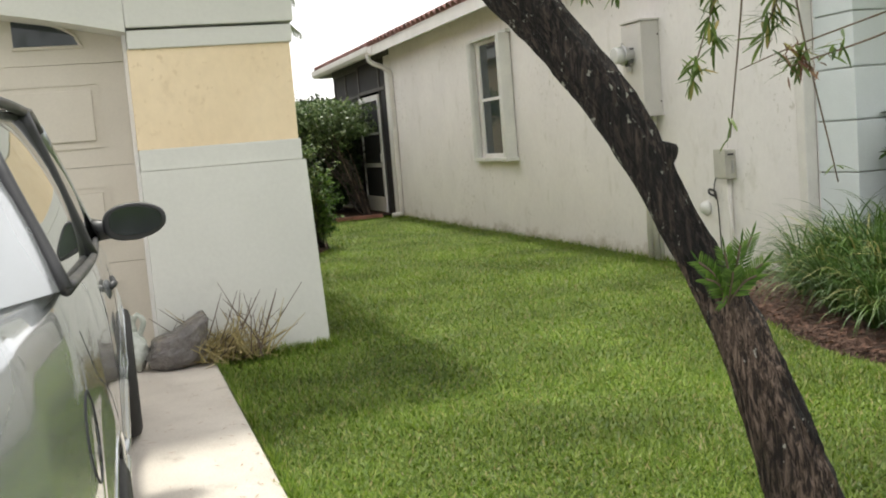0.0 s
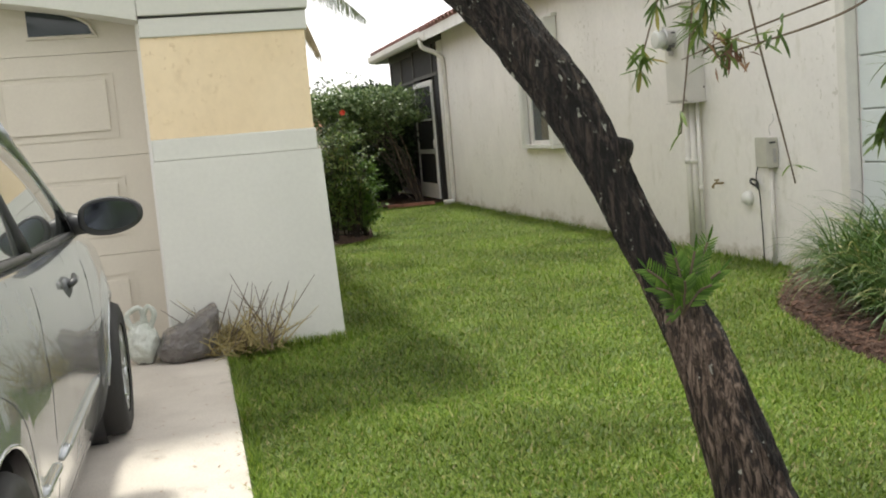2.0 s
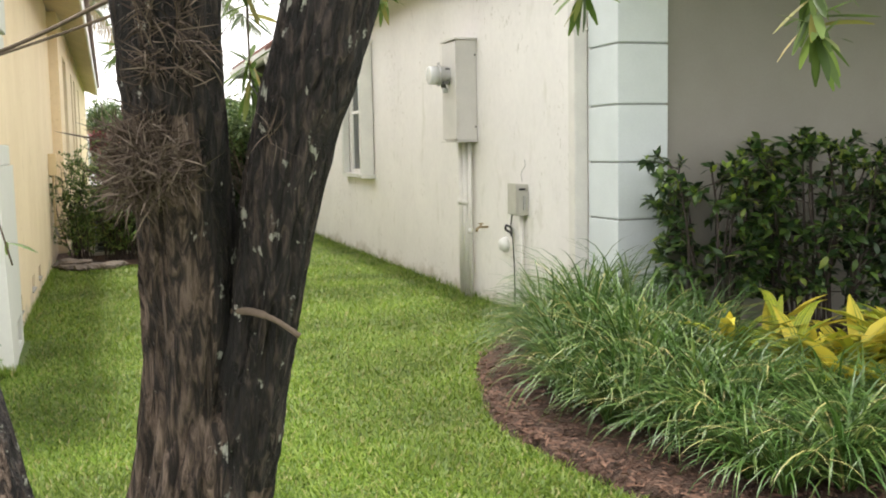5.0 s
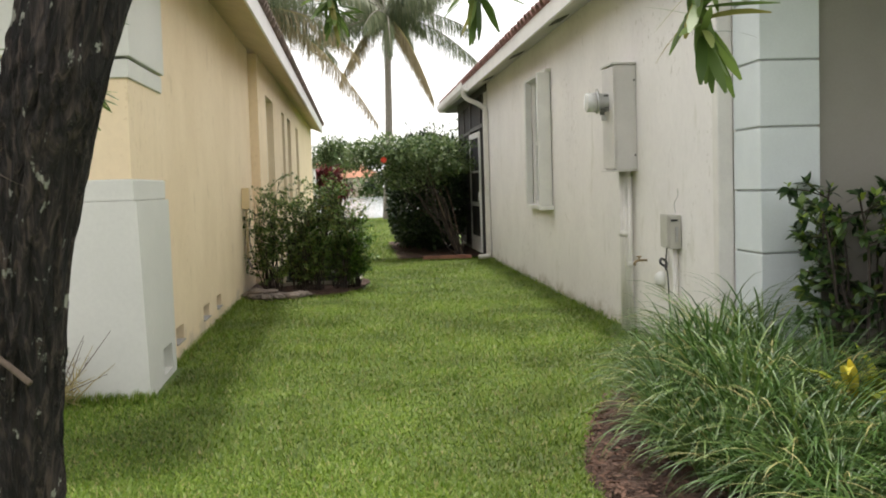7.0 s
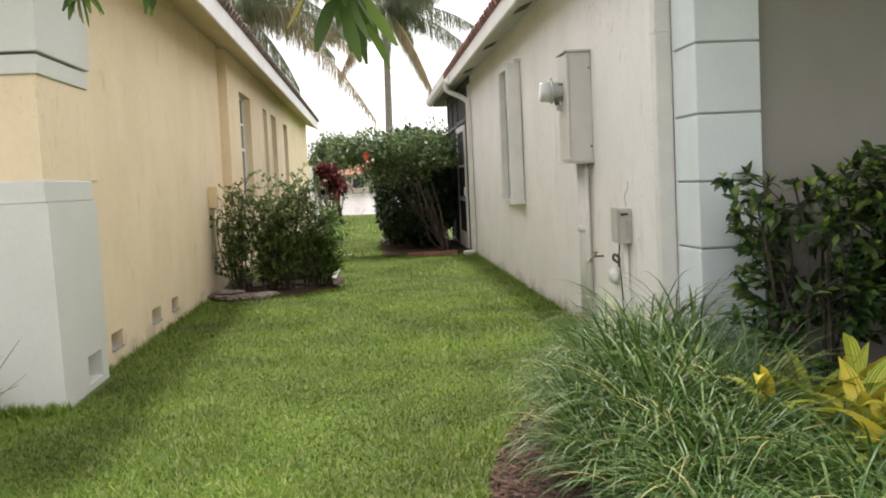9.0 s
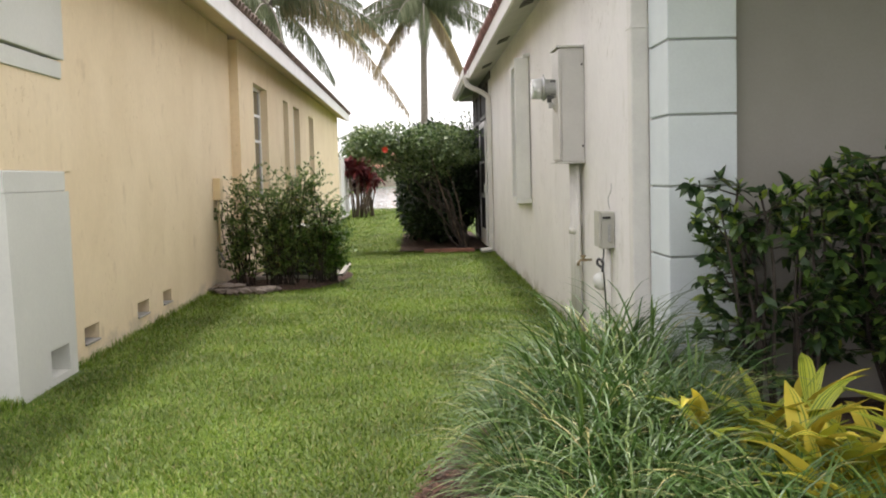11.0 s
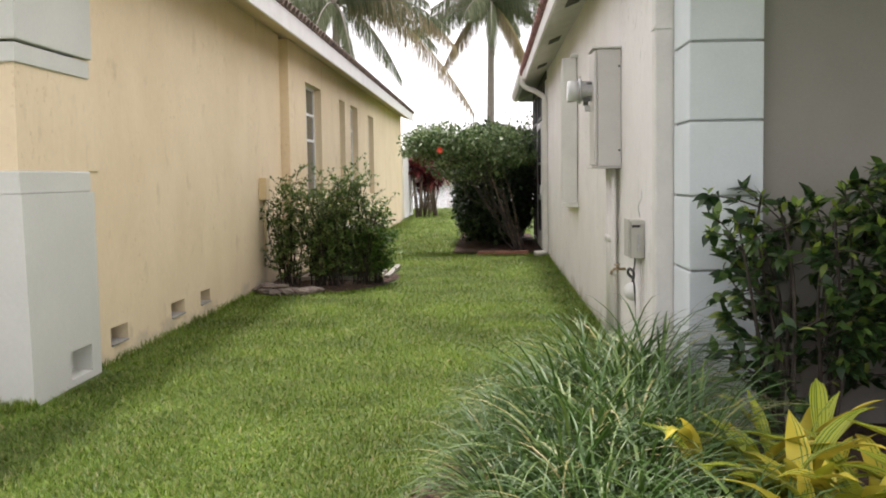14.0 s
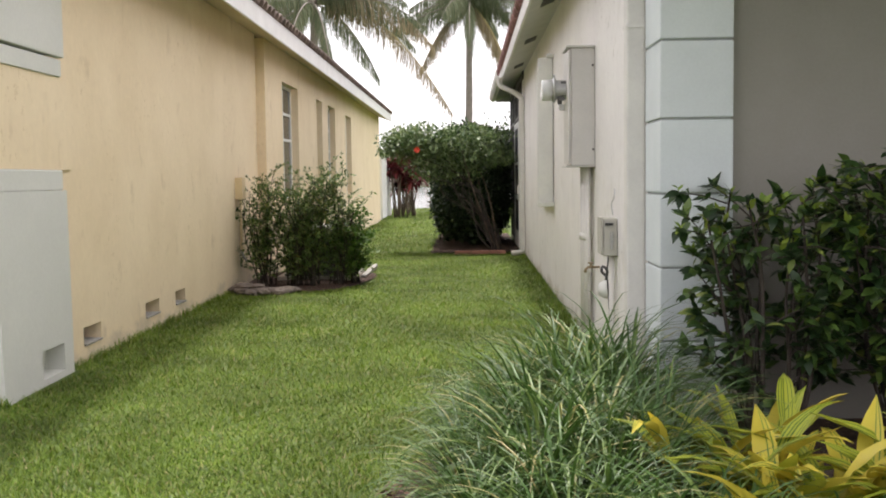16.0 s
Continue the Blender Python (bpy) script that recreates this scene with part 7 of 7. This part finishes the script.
part("flower", mesh_np("flower", *blades(np.tile([5.52, 18.72, 1.76], (n, 1)), np.stack([np.cos(a), np.full(n, -0.7), np.sin(a)], 1), np.tile([0, -1.0, 0], (n, 1)), 0.06, 0.022, 0.3, 3), "flower"), "flower", hb, "red flower")
for k in range(3):
    br = new("edging_brick", mesh_of("edging_brick", boxed(-0.14, 0.14, -0.05, 0.05, 0, 0.065, bev=0.006), "brick"))
    br.matrix_basis = pose(6.28 + k * 0.29, 18.42 + 0.02 * k, -0.005, 0, 0, 3 - 4 * k)
    tagged(br, "red edging brick before the hibiscus", "brick", "bricks before the hibiscus")

shrub("small_tree", "small leafy tree beyond the white fence", "tree", (4.3, 38.3), 7, ((4.30, 38.3, 2.42), (0.95, 0.8, 0.72)), 5200, 0.10, "hibleaf", stem_r=0.03, hollow=0.1, bumps=0.5, wid=0.3)

# red cordylines by the far fence
for cx, cy, h in ((4.02, 35.2, 2.15), (4.50, 36.0, 2.1), (4.28, 35.5, 1.7)):
    cd = thing("cordyline", "dark red cordyline by the white fence", "plant", (cx, cy, 0), "cordylines by the fence")
    for k in range(7):
        tip = np.array([cx + RNG.uniform(-0.35, 0.35), cy + RNG.uniform(-0.3, 0.3), h * RNG.uniform(0.55, 0.9)])
        bm = bmesh.new()
        tube(bm, [(cx + RNG.uniform(-0.1, 0.1), cy, -0.02), tip], [0.03, 0.018], 7)
        part("stem", bm, "twig", cd, smooth=True)
        n = 34
        d = unit(RNG.normal(size=(n, 3))) + np.array([0, 0, 0.6])
        part("leaf_tuft", mesh_np("leaf_tuft", *blades(np.tile(tip, (n, 1)), d, np.tile([0, 0, 1.0], (n, 1)), rand(n, 0.3, 0.5), rand(n, 0.03, 0.05), rand(n, 0.2, 0.8), 4), "red"), "red", cd)


# ---- palms ----
def palm(at, height, tops, label, length, thick=0.13):
    p = thing("palm", label, "palm tree", (*at, 0), "coconut palms by the lake")
    bm = bmesh.new()
    cc = spline([(at[0] - 0.25, at[1], -0.1), (at[0] - 0.05, at[1], height * 0.4), (at[0] + 0.0, at[1], height * 0.75), (at[0] + 0.05, at[1], height)], 14)
    rr = [thick * (1.25 - 0.45 * i / len(cc)) * (1 + 0.05 * (i % 2)) for i in range(len(cc))]
    tube(bm, cc, rr, 14)
    part("trunk", bm, "palmtrunk", p, smooth=True)
    o = np.array([at[0] + 0.05, at[1], height])
    for k, (az, el, ln, droop, old) in enumerate(tops):
        d = np.array([math.cos(az) * math.cos(el), math.sin(az) * math.cos(el), math.sin(el)])
        c = [o + d * s * ln - np.array([0, 0, 1.0]) * droop * ln * s * s for s in np.linspace(0, 1, 22)]
        bm = bmesh.new()
        tube(bm, c, list(np.linspace(0.035, 0.006, 22)), 6)
        f = part("frond", bm, "twig_pale" if old else "palmtrunk", p, smooth=True)
        P, D, L = [], [], []
        for i in range(3, 22):
            t = unit(c[i] - c[i - 1])
            sd = unit(np.cross(t, [0, 0, 1.0]))
            for m_ in range(9):
                q = c[i - 1] + (c[i] - c[i - 1]) * m_ / 9
                for s in (1, -1):
                    P.append(q)
                    D.append(t * 0.6 + sd * s * RNG.uniform(0.25, 0.8) + np.array([0, 0, RNG.uniform(-1.7, -0.5)]) + RNG.normal(size=3) * 0.14)
                    L.append(0.92 * math.sin(math.pi * (0.12 + 0.80 * i / 22)) * RNG.uniform(0.8, 1.1))
        L = np.array(L)
        part("frond_blade", mesh_np("frond_blade", *blades(P, D, np.tile([0, 0, 1.0], (len(P), 1)), L, 0.0125, rand(len(P), 0.1, 0.8), 3, [0.6, 1.0, 0.7, 0.05]), "palmold" if old else "palmleaf"), "palmold" if old else "palmleaf", f)


palm((6.5, 42.5), 8.15, [(2 * math.pi * k / 20 + 0.3, 1.05 - 0.27 * (k % 5), RNG.uniform(3.0, 3.9), RNG.uniform(0.35, 0.62), 0) for k in range(22)] + [(0.5, -0.5, 2.4, 0.9, 1), (2.9, -0.3, 2.2, 0.9, 1), (5.6, -0.6, 2.6, 0.8, 1)], "tall coconut palm with drooping fronds by the lake", 3.3)
palm((1.2, 36.5), 7.2, [(2 * math.pi * k / 18 + 0.1, 0.95 - 0.3 * (k % 5), RNG.uniform(4.0, 5.0), RNG.uniform(0.35, 0.7), 0) for k in range(18)] + [(0.0, 0.15, 4.7, 0.95, 1), (-0.25, 0.40, 4.6, 0.75, 1), (0.1, 0.65, 4.2, 0.45, 0), (2.6, -0.2, 3.5, 0.8, 1)], "coconut palm behind the yellow house with old hanging fronds", 4.6, 0.15)

# ---- far trees, shore and houses ----
def far_tree(at, size, n, leaf, material="farleaf", label="leafy green tree by the lake"):
    t = thing("tree", label, "tree", (*at, 0), "trees by the lake")
    bm = bmesh.new()
    tube(bm, [(at[0], at[1], -0.1), (at[0] + 0.1, at[1], size[2] * 0.9)], [size[0] * 0.09, size[0] * 0.05], 9)
    part("trunk", bm, "twig", t, smooth=True)
    for k in range(4):
        a = k * 1.57 + 0.4
        bm = bmesh.new()
        tube(bm, [(at[0] + 0.1, at[1], size[2] * 0.55), (at[0] + math.cos(a) * size[0] * 0.5, at[1] + math.sin(a) * size[1] * 0.5, size[2] * 1.2)], [size[0] * 0.04, size[0] * 0.015], 7)
        part("limb", bm, "twig", t, smooth=True)
    P, D = crown_points(n, (at[0], at[1], size[2] * 1.15), (size[0], size[1], size[2] * 0.8), bumps=0.6, hollow=0.3)
    L = rand(n, leaf * 0.7, leaf * 1.3)
    part("crown", mesh_np("crown", *blades(P, D + unit(RNG.normal(size=P.shape)), np.tile([0, 0, 1.0], (n, 1)), L, L * 0.3, rand(n, 0, 0.4), 2, [0.3, 1, 0.08]), material), material, t, kind="stuff")


far_tree((2.0, 42.0), (1.0, 1.0, 1.3), 2600, 0.12)
far_tree((8.4, 40.5), (1.6, 1.5, 1.9), 3200, 0.13)
V = []
for k in range(64):
    x0, y0, h = RNG.uniform(-120, 130), RNG.uniform(152, 175), RNG.uniform(2.0, 5.0)
    P, D = crown_points(420, (x0, y0, h * 0.55), (RNG.uniform(2.5, 6), 2.5, h * 0.6), bumps=0.5, hollow=0.4)
    L = rand(420, 0.6, 1.1)
    V.append(blades(P, D + unit(RNG.normal(size=P.shape)), np.tile([0, 0, 1.0], (420, 1)), L, L * 0.35, 0.2, 1, [1, 0.3]))
solid("shore_trees", mesh_np("shore_trees", *join(*V), "farleaf"), "farleaf", "line of green trees on the far lake shore", "trees", "stuff")


def far_house(x0, y0, w):
    h = thing("house", "beige house with an orange tile roof across the lake", "house", (x0, y0, 0), "houses across the lake")
    part("wall", boxed(x0 - w / 2, x0 + w / 2, y0, y0 + 9, 0, 3), "farwall", h)
    bm = bmesh.new()
    v = [bm.verts.new(q) for q in ((x0 - w / 2 - 0.6, y0 - 0.6, 3.01), (x0 + w / 2 + 0.6, y0 - 0.6, 3.01), (x0 + w / 2 + 0.6, y0 + 9.6, 3.01), (x0 - w / 2 - 0.6, y0 + 9.6, 3.01), (x0 - w / 4, y0 + 4.5, 5.6), (x0 + w / 4, y0 + 4.5, 5.6))]
    for f in ((0, 1, 5, 4), (1, 2, 5), (2, 3, 4, 5), (3, 0, 4), (3, 2, 1, 0)):
        bm.faces.new([v[i] for i in f])
    part("roof", bm, "farroof", h)
    for k in range(4):
        xa = x0 - w / 2 + w * (k + 0.3) / 4
        part("window", boxed(xa, xa + w * 0.12, y0 - 0.05, y0 - 0.004, 0.9, 2.3), "glass", h)


for x0 in (-46, -20, 2, 22, 52):
    far_house(x0, 160 + (x0 % 7), 14)

# unseen street and trees, added behind the walk to darken reflections
solid("road", boxed(-60, 60, -15.5, -8.5, -0.02, 0.004), "dark", "added unseen dark street behind the lawn", "road", "structure")
for k in range(7):
    far_tree((-9 + k * 4.2, -18.5 - (k % 2)), (2.4, 2.0, 2.6), 1500, 0.30, "farleaf", "added unseen leafy tree behind the walk")

# ---- roofs, with their tiles last ----
roof_slope("roof", "red barrel-tile roof pitch of the cream house", RE - 0.03, 1, 5.2, 23.15, RZ + 0.135, 3.6, 20, "tile", 9, 2)
roof_slope("roof", "weathered barrel-tile roof pitch of the yellow house", LE + 0.03, -1, 6.45, 32.75, LZ + 0.19, 3.6, 20, "tile_grey", 4, 2)
solid("roof_back_east", boxed(10.1, 13.6, 5.2, 23.1, RZ + 1.38, RZ + 1.45), "tile", "flat upper roof of the cream house", "roof", "structure")
solid("roof_back_west", boxed(-3.3, 0.80, 6.45, 32.7, LZ + 1.36, LZ + 1.43), "tile_grey", "flat upper roof of the yellow house", "roof", "structure")
